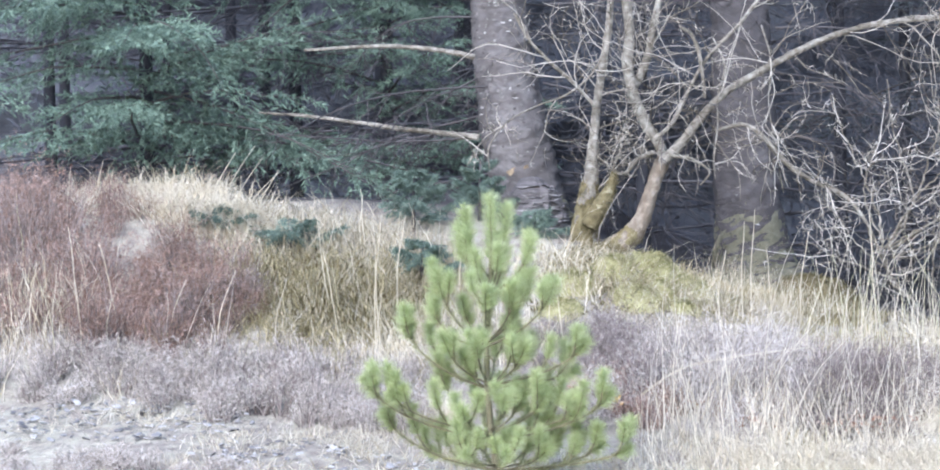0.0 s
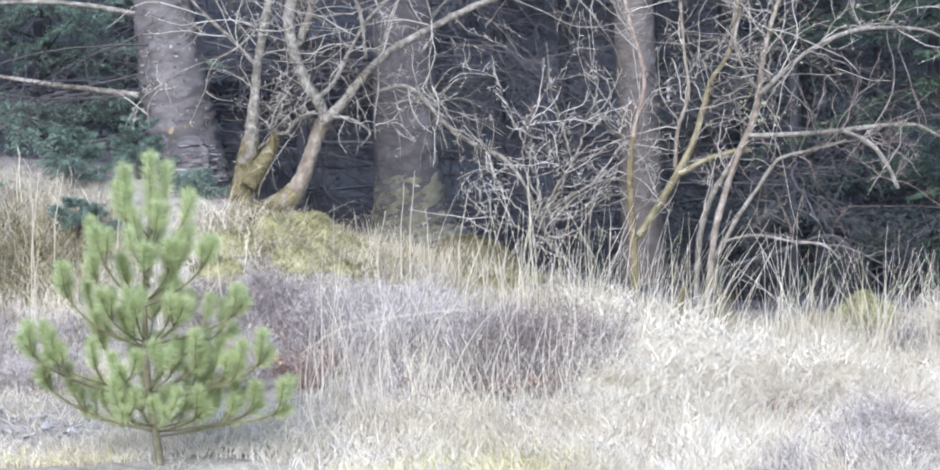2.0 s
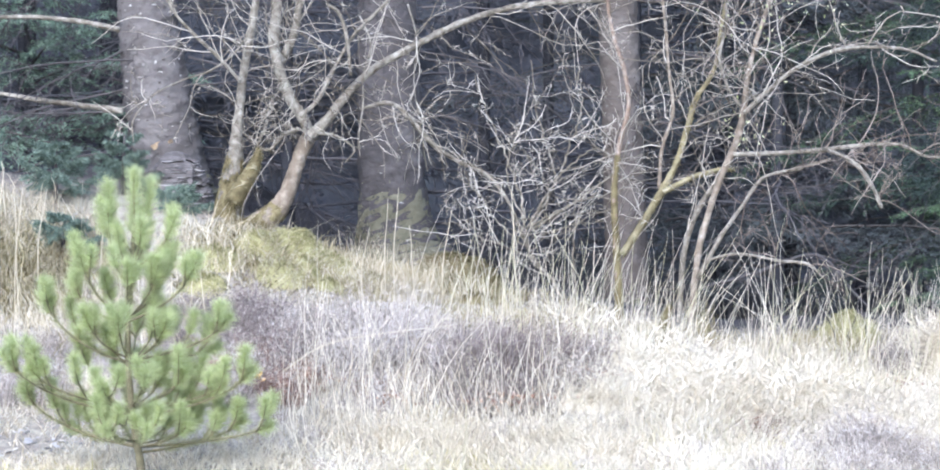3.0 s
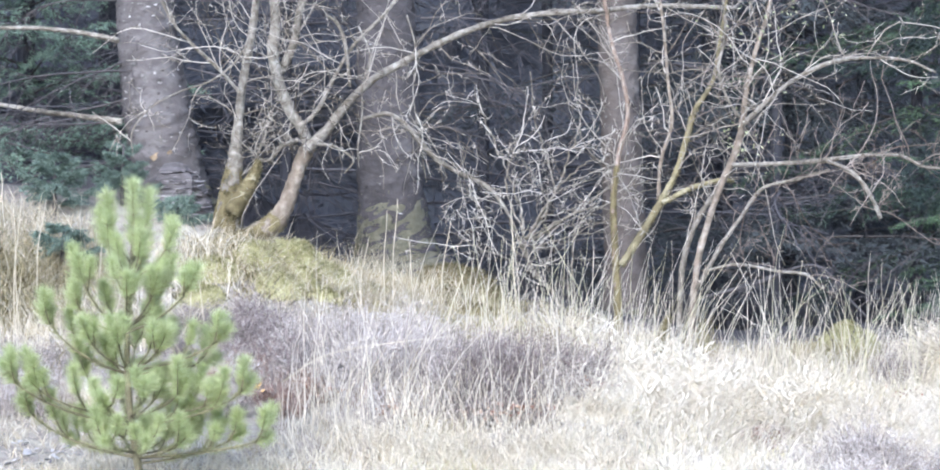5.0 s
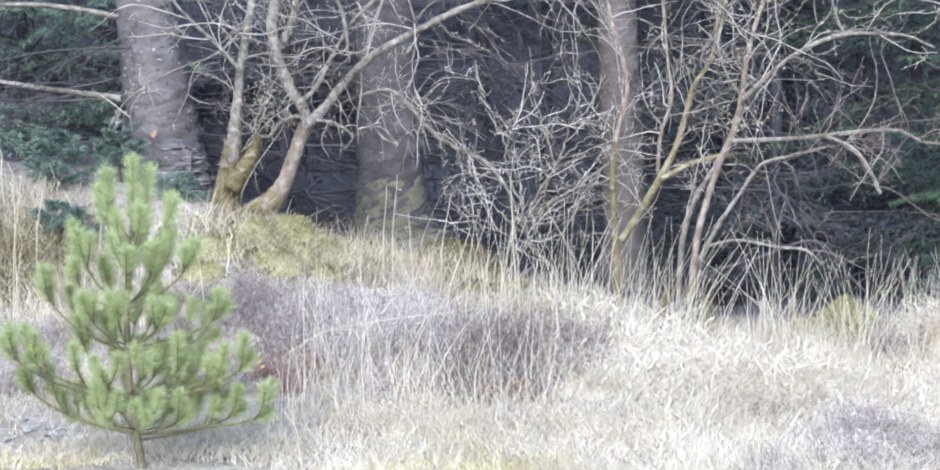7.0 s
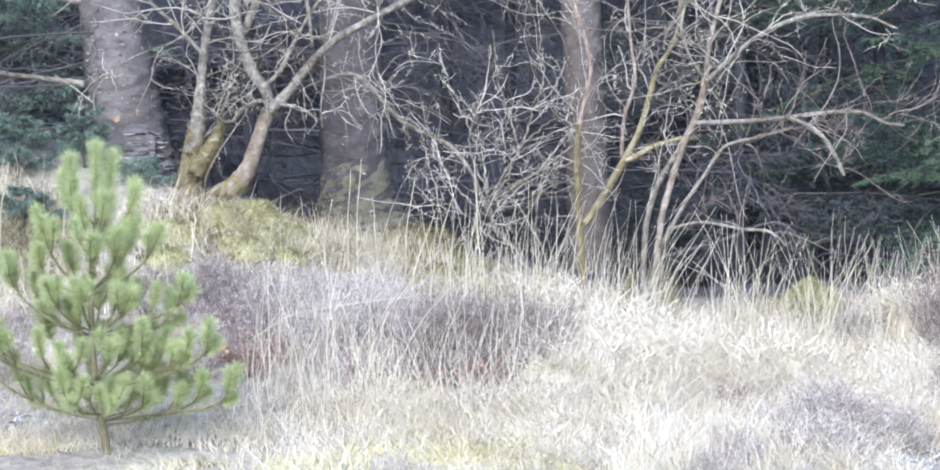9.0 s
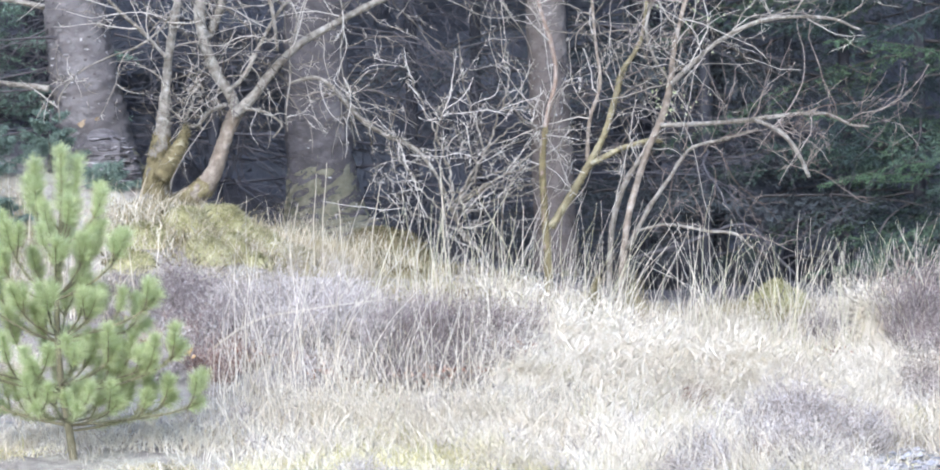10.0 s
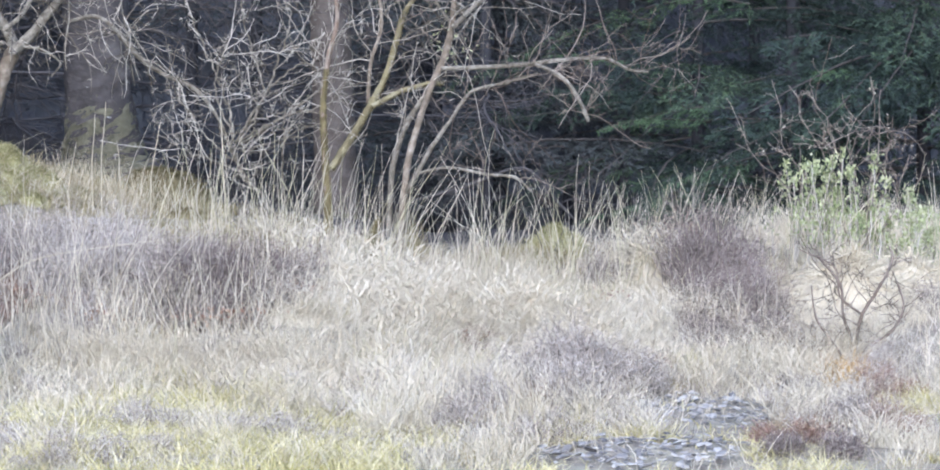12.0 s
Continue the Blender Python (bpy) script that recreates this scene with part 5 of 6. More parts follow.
# bleached matted grass
field("bleached matted dead grass", M_STRAW, [
    ((0.845, 15.690), 0.55, 0.4, 420, 0.15, 0.44, 0.004, 1.0, 0.7), ((1.310, 15.560), 0.6, 0.4, 500, 0.15, 0.47, 0.004, 1.0, 0.7), ((1.674, 15.140), 0.5, 0.4, 420, 0.15, 0.44, 0.004, 1.0, 0.7),
    ((1.002, 14.730), 0.7, 0.4, 420, 0.12, 0.36, 0.004, 1.0, 0.7), ((0.631, 14.420), 0.7, 0.35, 700, 0.06, 0.24, 0.005, 0.8, 0.6), ((0.047, 14.410), 0.7, 0.35, 450, 0.06, 0.24, 0.005, 0.7, 0.5),
    ((1.524, 16.160), 0.7, 0.2, 1300, 0.1, 0.28, 0.004, 0.8, 0.5), ((-0.398, 14.670), 0.5, 0.3, 300, 0.06, 0.22, 0.005, 0.7, 0.5)])
field("long bleached grass behind the heather", M_WHITE, [
    ((2.381, 15.350), 0.35, 0.3, 875, 0.15, 0.39, 0.004, 0.8, 0.5), ((3.940, 18.270), 0.4, 0.3, 1500, 0.2, 0.42, 0.005, 0.6, 0.4), ((4.514, 18.200), 0.4, 0.3, 1500, 0.2, 0.42, 0.005, 0.6, 0.4)])
field("pale collapsed grass between heather clumps", M_PALE, [
    ((2.820, 14.960), 0.3, 0.2, 260, 0.25, 0.5, 0.004, 0.4, 0.3), 
    ((2.642, 16.440), 0.13, 0.12, 500, 0.2, 0.42, 0.0055, 0.5, 0.5), ((2.697, 16.740), 0.22, 0.2, 625, 0.30, 0.52, 0.0055, 0.7, 0.6)])
field("white tangle of collapsed dead grass", M_WHITE, [
    ((0.749, 15.690), 0.3, 0.25, 300, 0.2, 0.44, 0.0042, 1.35, 0.6, 4), ((0.953, 15.390), 0.35, 0.28, 380, 0.2, 0.44, 0.0042, 1.35, 0.6, 4), ((1.220, 15.210), 0.35, 0.28, 380, 0.2, 0.42, 0.0042, 1.35, 0.6, 4), ((1.518, 15.430), 0.3, 0.25, 300, 0.2, 0.4, 0.0042, 1.35, 0.6, 4), ((1.687, 14.980), 0.22, 0.2, 200, 0.2, 0.4, 0.0042, 1.35, 0.6, 4),
    ((2.658, 16.290), 0.12, 0.15, 260, 0.3, 0.5, 0.0042, 0.4, 0.5, 4), ((2.60, 16.45), 0.10, 0.1, 260, 0.3, 0.5, 0.0045, 0.5, 0.6, 4)])
field("long flattened white strands of dead grass", M_WHITE, [
    ((x, y), 0.24, 0.18, 90, 0.24, 0.46, 0.0058, 1.0, 0.55, 6, (0.25, 0), 0, 0.55) for x, y in ((0.70, 15.7), (0.85, 15.45), (1.05, 15.7), (1.0, 15.2), (1.25, 15.45), (1.3, 15.0), (1.55, 15.3), (1.65, 14.95), (1.8, 15.3), (0.75, 15.0), (1.95, 15.0), (1.2, 14.7), (1.6, 15.7), (2.6, 16.2), (0.55, 15.3), (1.85, 14.75))])


def lying_strands(label, mat, spots, width=0.0065):
    """Loose stems thrown over the mat of dead grass, almost level and bent each its own way."""
    g = Geo()
    for at, rx, ry, count, lift, drift in spots:
        root = np.stack([at[0] + rng.normal(size=count) * rx, at[1] + rng.normal(size=count) * ry, np.zeros(count)], 1)
        root[:, 2] = ground_at(root[:, :2]) + rng.uniform(0.02, lift, count)
        lean = unit(rng.normal(size=(count, 3)) * (1.4, 1.0, 0))[:, :2] * rng.uniform(0.7, 1.6, count)[:, None] + drift
        blades(g, root, rng.uniform(0.10, 0.27, count), width * rng.uniform(0.6, 1.3, count), lean, np.clip(rng.normal(0.75, 0.25, count), 0.2, 1.2), 6, 0.5)
    return lone("grass", g, mat, (*spots[0][0], ground_z(*spots[0][0])), label, "grass", kind="stuff")


lying_strands("white stems of dead grass lying criss-cross", M_WHITE, [
    ((0.62, 16.1), 0.10, 0.15, 96, 0.26, (0, -0.3)), ((0.95, 15.85), 0.14, 0.16, 192, 0.26, (0.1, -0.4)), ((1.16, 15.65), 0.16, 0.16, 252, 0.26, (0.1, -0.5)), ((1.34, 15.45), 0.14, 0.15, 192, 0.24, (0.1, -0.4)),
    ((1.78, 15.25), 0.12, 0.12, 180, 0.26, (0.2, -0.3)), ((1.62, 15.05), 0.12, 0.12, 120, 0.22, (0, -0.4)), ((0.80, 15.3), 0.2, 0.14, 96, 0.2, (0, -0.3)), ((1.1, 14.95), 0.2, 0.15, 96, 0.18, (0, -0.3))])
lying_strands("broad bleached grass fallen forward beside the heather", M_WHITE, [
    ((2.60, 16.40), 0.06, 0.06, 260, 0.30, (0, -0.4)), ((2.72, 16.30), 0.06, 0.06, 120, 0.26, (0, -0.4))], 0.009)
field("small mustard tufts among the white grass", M_LIVE, [((x, y), 0.08, 0.06, 90, 0.10, 0.24, 0.005, 0.5, 0.5, 3) for x, y in ((1.10, 14.62), (1.52, 14.72), (1.45, 14.35), (0.92, 14.30), (2.05, 15.85), (2.22, 15.7), (2.45, 14.2), (0.80, 15.15))])
field("bed of white dead grass fallen flat behind the dry bush", M_WHITE, [
    ((3.18 + 0.17 * i + 0.115 * k, 15.0 + 0.42 * k), 0.2, 0.28, 330, 0.09, 0.20, 0.0085, 0.35, 0.45, 3, (0, -0.7), 0, 0.15) for i in range(4) for k in (3, 4, 5)] + [
    ((x, y), 0.16, 0.1, 130, 0.10, 0.30, 0.004, 0.5, 0.4, 4) for x, y in ((3.30, 15.06), (3.52, 15.02), (3.74, 15.10))])
field("cream bunches of upright dead grass", M_WHITE, [
    ((x, y), 0.09, 0.07, 110, 0.12, 0.27, 0.0055, 0.35, 0.45, 4, (0.05, -0.25), 0, 0.12) for x, y in ((0.72, 13.95), (0.90, 14.05), (0.52, 14.10), (1.06, 13.55), (0.64, 13.62), (0.34, 13.80), (2.30, 14.55), (2.42, 14.40), (2.16, 14.62), (2.62, 14.30), (2.95, 14.12), (1.36, 14.25), (1.24, 13.9), (1.02, 14.5), (0.2, 14.25))])
field("short pale grass round the sapling", M_WHITE, [((-2.143, 14.030), 0.4, 0.2, 420, 0.03, 0.1, 0.004, 0.7, 0.4, 2), ((-1.812, 14.110), 0.5, 0.3, 600, 0.04, 0.13, 0.004, 0.7, 0.4, 2), ((-1.298, 14.120), 0.4, 0.3, 500, 0.04, 0.14, 0.004, 0.7, 0.4, 2), ((-1.580, 14.610), 0.5, 0.25, 400, 0.05, 0.16, 0.004, 0.6, 0.4, 2)])
field("straw-coloured grass", M_STRAW, [
    ((1.976, 15.850), 0.7, 0.35, 650, 0.08, 0.22, 0.005, 0.5, 0.4), ((2.465, 14.050), 0.7, 0.35, 650, 0.08, 0.26, 0.005, 0.7, 0.5), ((0.319, 13.560), 1.0, 0.4, 800, 0.06, 0.24, 0.006, 0.6, 0.4),
    ((1.262, 13.370), 1.0, 0.5, 900, 0.06, 0.24, 0.006, 0.6, 0.4), ((2.415, 13.010), 0.8, 0.4, 650, 0.05, 0.2, 0.006, 0.7, 0.4), ((3.175, 13.440), 0.7, 0.4, 1000, 0.05, 0.22, 0.006, 0.7, 0.4),
    ((-0.073, 15.060), 0.7, 0.3, 260, 0.15, 0.5, 0.005, 0.3, 0.2)])
field("dry straw grass on the bank", M_STRAW, [
    ((-0.638, 14.060), 0.8, 0.4, 1000, 0.05, 0.2, 0.006, 0.7, 0.4), ((-2.136, 14.370), 0.8, 0.4, 900, 0.04, 0.15, 0.006, 0.7, 0.4), ((-4.599, 16.430), 0.5, 0.3, 700, 0.2, 0.5, 0.006, 0.3, 0.3),
    ((-2.084, 16.250), 0.6, 0.3, 700, 0.15, 0.4, 0.006, 0.4, 0.4), ((-1.569, 17.100), 0.4, 0.3, 300, 0.15, 0.35, 0.006, 0.5, 0.5), ((-4.256, 18.580), 0.45, 0.4, 1300, 0.2, 0.42, 0.006, 0.5, 0.6),
    ((-3.716, 17.620), 0.4, 0.3, 900, 0.2, 0.4, 0.006, 0.5, 0.6)])
field("thin dun grass near the mound", M_DUN, [
    ((-3.108, 17.400), 0.6, 0.4, 900, 0.15, 0.35, 0.006, 0.5, 0.5), ((-2.586, 17.200), 0.6, 0.4, 800, 0.15, 0.3, 0.006, 0.5, 0.5),
    ((-0.40, 17.30), 0.35, 0.2, 350, 0.12, 0.3, 0.006, 0.5, 0.5), ((-1.055, 17.170), 0.5, 0.3, 300, 0.08, 0.22, 0.006, 0.6, 0.5)])
field("tangled dun grass on the bank", M_DUN, [((-1.25, 16.55), 0.4, 0.2, 420, 0.06, 0.2, 0.0045, 0.6, 0.4), ((-0.75, 16.65), 0.5, 0.2, 600, 0.06, 0.2, 0.0045, 0.6, 0.4), ((-0.2, 16.7), 0.4, 0.2, 400, 0.06, 0.2, 0.0045, 0.6, 0.4), ((-3.152, 16.690), 0.7, 0.4, 420, 0.15, 0.4, 0.0045, 0.7, 0.6), ((-2.640, 16.650), 0.6, 0.4, 420, 0.15, 0.38, 0.0045, 0.7, 0.6), ((-2.267, 16.630), 0.5, 0.3, 600, 0.12, 0.32, 0.0045, 0.7, 0.6)])
field("straw wisps over the mossy mound", M_STRAW, [((-1.161, 17.200), 0.5, 0.3, 420, 0.14, 0.3, 0.004, 0.8, 0.6), ((-0.850, 17.230), 0.45, 0.3, 420, 0.12, 0.28, 0.004, 0.8, 0.6), ((-0.476, 17.570), 0.28, 0.12, 260, 0.16, 0.36, 0.0035, 0.25, 0.2), ((-0.176, 17.780), 0.3, 0.15, 260, 0.14, 0.36, 0.0035, 0.35, 0.3), ((-0.646, 17.360), 0.15, 0.1, 120, 0.14, 0.3, 0.0035, 0.3, 0.2), ((-0.50, 17.25), 0.3, 0.15, 260, 0.12, 0.26, 0.004, 0.7, 0.5)])
field("low olive-brown moss over the mound", M_MOSS, [((-1.233, 17.230), 0.5, 0.35, 1500, 0.02, 0.07, 0.012, 0.8, 0.4, 2), ((-0.917, 17.170), 0.4, 0.3, 1300, 0.02, 0.07, 0.012, 0.8, 0.4, 2), ((-0.317, 18.640), 0.35, 0.3, 900, 0.02, 0.07, 0.012, 0.8, 0.4, 2), ((-1.385, 16.960), 0.4, 0.25, 900, 0.02, 0.06, 0.012, 0.8, 0.4, 2), ((-2.833, 16.600), 0.6, 0.3, 1400, 0.05, 0.2, 0.010, 0.7, 0.4, 2), ((-3.013, 16.860), 0.5, 0.35, 1700, 0.04, 0.2, 0.010, 0.7, 0.4, 2), ((-2.564, 16.820), 0.4, 0.3, 900, 0.04, 0.16, 0.010, 0.7, 0.4, 2)])
field("low rough grass along the foot of the wood", M_OLIVE, scatter(46, 0.3, 3.2, 16.4, 18.2, 130, 0.03, 0.1, 0.006, 0.6, 0.4, 0.3) + scatter(16, -0.9, 0.4, 17.2, 18.2, 120, 0.04, 0.14, 0.006, 0.6, 0.4, 0.25))
field("pale dead grass under the rushes", M_STRAW, scatter(60, 0.2, 3.4, 15.8, 17.2, 120, 0.06, 0.22, 0.004, 0.4, 0.3, 0.22, 2))
field("brown dead stems along the foot of the wood", M_DARK_HEATHER, scatter(40, 0.3, 3.0, 16.5, 18.4, 110, 0.03, 0.14, 0.005, 0.5, 0.3, 0.25, 2))
field("olive and yellow rough grass", M_OLIVE, [
    ((-3.163, 16.750), 0.6, 0.5, 1100, 0.12, 0.36, 0.005, 0.55, 0.5), ((-2.715, 16.700), 0.6, 0.5, 1200, 0.12, 0.34, 0.005, 0.6, 0.5), ((-2.323, 16.800), 0.4, 0.4, 350, 0.1, 0.3, 0.005, 0.6, 0.5),
    ((-1.263, 17.160), 0.5, 0.3, 900, 0.05, 0.14, 0.006, 0.7, 0.5), ((-0.846, 17.150), 0.5, 0.3, 1200, 0.05, 0.16, 0.006, 0.7, 0.5)])
field("short olive grass on the mound", M_OLIVE, [
    ((-0.233, 18.000), 0.4, 0.3, 900, 0.06, 0.2, 0.006, 0.6, 0.5), ((-0.50, 17.60), 0.4, 0.3, 700, 0.03, 0.09, 0.006, 0.6, 0.5), ((1.333, 17.160), 0.08, 0.08, 160, 0.12, 0.34, 0.005, 0.25, 0.2),
    ((2.065, 17.270), 0.22, 0.2, 900, 0.12, 0.28, 0.006, 0.6, 0.6), ((0.224, 16.750), 0.5, 0.3, 400, 0.1, 0.25, 0.006, 0.4, 0.4)])

# tall rushes in front of the trees: a few stems of each tussock stand out, the rest is a fine tuft
def stalk_mesh(bend, width=0.0070):
    g = Geo()
    t = np.linspace(0, 1, 7)
    g.tube(np.stack([bend * t ** 2 + rng.normal() * 0.035 * np.sin(4.5 * t), 0.02 * np.sin(5 * t), t], 1), width / 2 * (1 - 0.75 * t), 3)
    return g


STALKS = [mesh_of("stem", stalk_mesh(b), m) for m in (M_GREENISH, M_PALE, M_WHITE) for b in (0.02, 0.05, 0.10, 0.18, 0.34)]


def tussock(name, x, y, r, tall, count, fine, low, high, mat, label, group, lean=9.0, tip=4.5, pick=(0, 15)):
    z = ground_z(x, y)
    ob = thing(name, (x, y, z), label, "grass", group)
    g = Geo()
    patch(g, (x, y), r, r * 0.8, fine, low * 0.5, low, 0.006, 0.35, 0.2, 3)
    tagged(part("blade", g, mat, ob), kind="stuff")
    for i in range(count):
        dx, dy = rng.normal() * r * 0.6, rng.normal() * r * 0.5
        st = new("stem", STALKS[rng.integers(*pick)])
        st.parent = ob
        h = tall * rng.uniform(0.4, 1.0) ** 0.8
        st.matrix_local = Matrix.Translation((dx, dy, ground_z(x + dx, y + dy) - z - 0.01)) @ pose(0, 0, 0, rng.normal() * 8, tip + rng.normal() * lean, 0) @ pose(0, 0, 0, 0, 0, rng.choice((0, 0, 180)) + rng.normal() * 25) @ Matrix.Diagonal((h, 1, h, 1))
    return ob


for k in range(84):
    x = -0.1 + 4.6 * ((k * 0.618) % 1.0) + rng.normal() * 0.1
    y = rng.uniform(15.7, 16.9)
    tussock("rush_tussock", x, y, rng.uniform(0.1, 0.24), rng.uniform(0.44, 0.86) if x < 2.2 else rng.uniform(0.44, 0.80), rng.integers(8, 17), 22, 0.2, 0, (M_GREENISH, M_STRAW, M_PALE)[k % 3], "tussock of tall pale green rush stems", "rush tussocks", rng.uniform(6.0, 13.0), rng.normal(4.0, 6.0))
# bunches of long arching bleached grass
for at in ((0.724, 15.830, 0.355), (0.905, 15.360, 0.236), (1.184, 15.980, 0.311), (1.208, 15.060, 0.172), (1.502, 15.590, 0.216), (1.589, 14.920, 0.124), (1.853, 15.360, 0.204), (0.987, 14.510, 0.106), (1.341, 14.520, 0.075), (0.536, 15.040, 0.234), (0.338, 14.400, 0.119), (0.703, 14.100, 0.063), (2.580, 16.430, 0.307), (2.008, 15.120, 0.167), (2.357, 14.810, 0.120), (-0.070, 14.320, 0.096), (-0.391, 14.420, 0.114), (1.501, 13.570, 0.010), (1.073, 13.370, 0.006), (0.574, 13.120, -0.018), (3.538, 15.950, 0.282), (3.746, 15.470, 0.226), (2.975, 14.040, 0.040)):
    tuft("grass_tussock", at, 0.13, 220, 0.20, 0.40, 0.0036, M_PALE if at[0] > 0.3 else M_STRAW, "bunch of long arching bleached grass", "bleached bunches", 0.75, 0.55)
for k in range(44):
    x, y = 0.1 + 4.0 * ((k * 0.618) % 1.0), rng.uniform(11.8, 15.3)
    if by_slates(x, y):
        continue
    tuft("grass_tussock", (x, y, ground_z(x, y)), rng.uniform(0.07, 0.16), 170, 0.16, rng.uniform(0.3, 0.5), 0.0034, (M_PALE, M_PALE, M_STRAW)[k % 3], "bunch of long arching bleached grass", "bleached bunches", rng.uniform(0.4, 0.9), 0.5)
for k in range(16):
    x, y = rng.uniform(-0.3, 1.6), rng.uniform(12.9, 14.4)
    tussock("grass_tussock", x, y, 0.1, rng.uniform(0.35, 0.7), rng.integers(4, 8), 12, 0.2, 0, M_PALE if k % 2 else M_STRAW, "sparse tuft of long bleached stalks", "stalk tufts", 9, 2)
for at in ((-4.889, 19.300, 1.410), (-4.417, 18.010, 1.385), (-4.279, 18.200, 1.402), (-4.039, 17.790, 1.371), (-3.854, 17.600, 1.322), (-3.656, 17.500, 1.272), (-3.477, 17.490, 1.252)):
    tuft("grass_tussock", at, 0.16, 260, 0.16, 0.34, 0.0045, M_PALE, "bunch of long arching bleached grass", "bleached bunches", 0.7, 0.6)
# long thin stalks rising from the heather
for k in range(38):
    x, y = rng.uniform(-1.0, 0.8), rng.uniform(14.3, 15.6)
    tussock("grass_tussock", x, y, 0.12, rng.uniform(0.5, 1.0), rng.integers(3, 7), 10, 0.2, 0, M_PALE if k % 2 else M_STRAW, "sparse tuft of long bleached stalks", "stalk tufts", 18, 3, (7, 15))
for k in range(24):
    x, y = rng.uniform(-4.9, -1.9), rng.uniform(15.6, 17.0)
    tussock("grass_tussock", x, y, 0.12, rng.uniform(0.35, 0.65), rng.integers(3, 7), 16, 0.3, 0, M_STRAW if k % 2 else M_OLIVE, "sparse tuft of long bleached stalks", "stalk tufts", 12, 2)


# ---- young spruces on the bank, green willow, dry bush ----
def young_spruce(at, h, reach, n, label):
    at = np.array(at)
    ob = thing("spruce_sapling", at, label, "tree", "young spruces")
    g, wood = Geo(), Geo()
    wood.tube([at - (0, 0, 0.03), at + (0, 0, h * 0.5), at + (0.01, 0, h)], [0.018, 0.012, 0.003], 6)
    for i in range(n):
        t = (i + 0.5) / n
        a = i * 2.4
        bough_needles(g, wood, at + (0, 0, h * (0.12 + 0.86 * t)), (math.cos(a), math.sin(a), 0.35), reach * (1.15 - 0.85 * t), 0.42, 0.022, 1.8, -0.01)
    part("trunk", wood, M_DEAD, ob)
    part("crown", g, M_YOUNG_SPRUCE, ob, "blue-green needles")
    return ob


young_spruce((-2.473, 17.690, 1.241), 0.36, 0.26, 11, "small blue-green spruce on the bank")
young_spruce((-2.110, 18.040, 1.285), 0.38, 0.20, 10, "small blue-green spruce on the bank")
young_spruce((-2.329, 16.970, 0.955), 0.24, 0.22, 8, "small low spruce in dry grass")
young_spruce((-1.742, 17.630, 1.159), 0.18, 0.18, 7, "small low spruce in dry grass")
young_spruce((-3.157, 17.280, 1.135), 0.14, 0.30, 7, "small low spruce in dry grass")
young_spruce((-3.648, 17.460, 1.254), 0.12, 0.22, 6, "small low spruce in dry grass")


def leafy_willow():
    foot = np.array((3.80, 16.400, 0.32))
    ob = thing("willow_shrub", foot, "low willow shrub of pale upright stems coming into leaf", "shrub")
    tops = []
    for k in range(64):
        start = foot + (rng.uniform(-0.42, 0.45), rng.normal() * 0.12, -0.03)
        h = rng.uniform(0.32, 0.74) * (1.0 if start[0] < foot[0] + 0.12 else 0.72)
        tip = start + (rng.normal() * 0.07, rng.normal() * 0.06, h)
        st, line = limb_part(ob, [(*start, 0.0065), (*((start + tip) / 2 + rng.normal(size=3) * 0.025), 0.005), (*tip, 0.0025)], M_SHRUB_TWIG, "stem", "", 5, 0.1, 9, 0.004, 1.0)
        tops += [p for p in line[4:, :3]] + [line[-1, :3]] * 3
    for tip in ((3.440, 16.600, 1.436), (3.575, 16.600, 1.419), (3.341, 16.600, 1.167), (3.977, 16.600, 1.402), (3.912, 16.600, 1.167), (4.147, 16.600, 1.033), (3.140, 16.600, 1.100), (3.75, 16.60, 1.25), (4.05, 16.60, 1.25)):
        st, line = limb_part(ob, [(*foot, 0.007), (*((foot + np.array(tip)) / 2 + (0.05, 0, 0.05)), 0.005), (*tip, 0.0025)], M_DARK_TWIG, "stem", "", 5, 0.1, 12, 0.012)
        twigs(st, line, 12, 0.28, M_DARK_TWIG, first=0.4, sub=2, r0=0.0024, buds=40)
    g = Geo()
    c = np.array(tops)[rng.integers(0, len(tops), 3600)]
    root = c + rng.normal(size=c.shape) * (0.016, 0.016, 0.02)
    leaves(g, root, unit(rng.normal(size=c.shape) * 0.6 + (0, 0, 1.0)), rng.uniform(0.02, 0.042, len(c)), rng.uniform(0.009, 0.018, len(c)))
    part("leaves", g, M_LEAF, ob, "small pale green leaves")


leafy_willow()

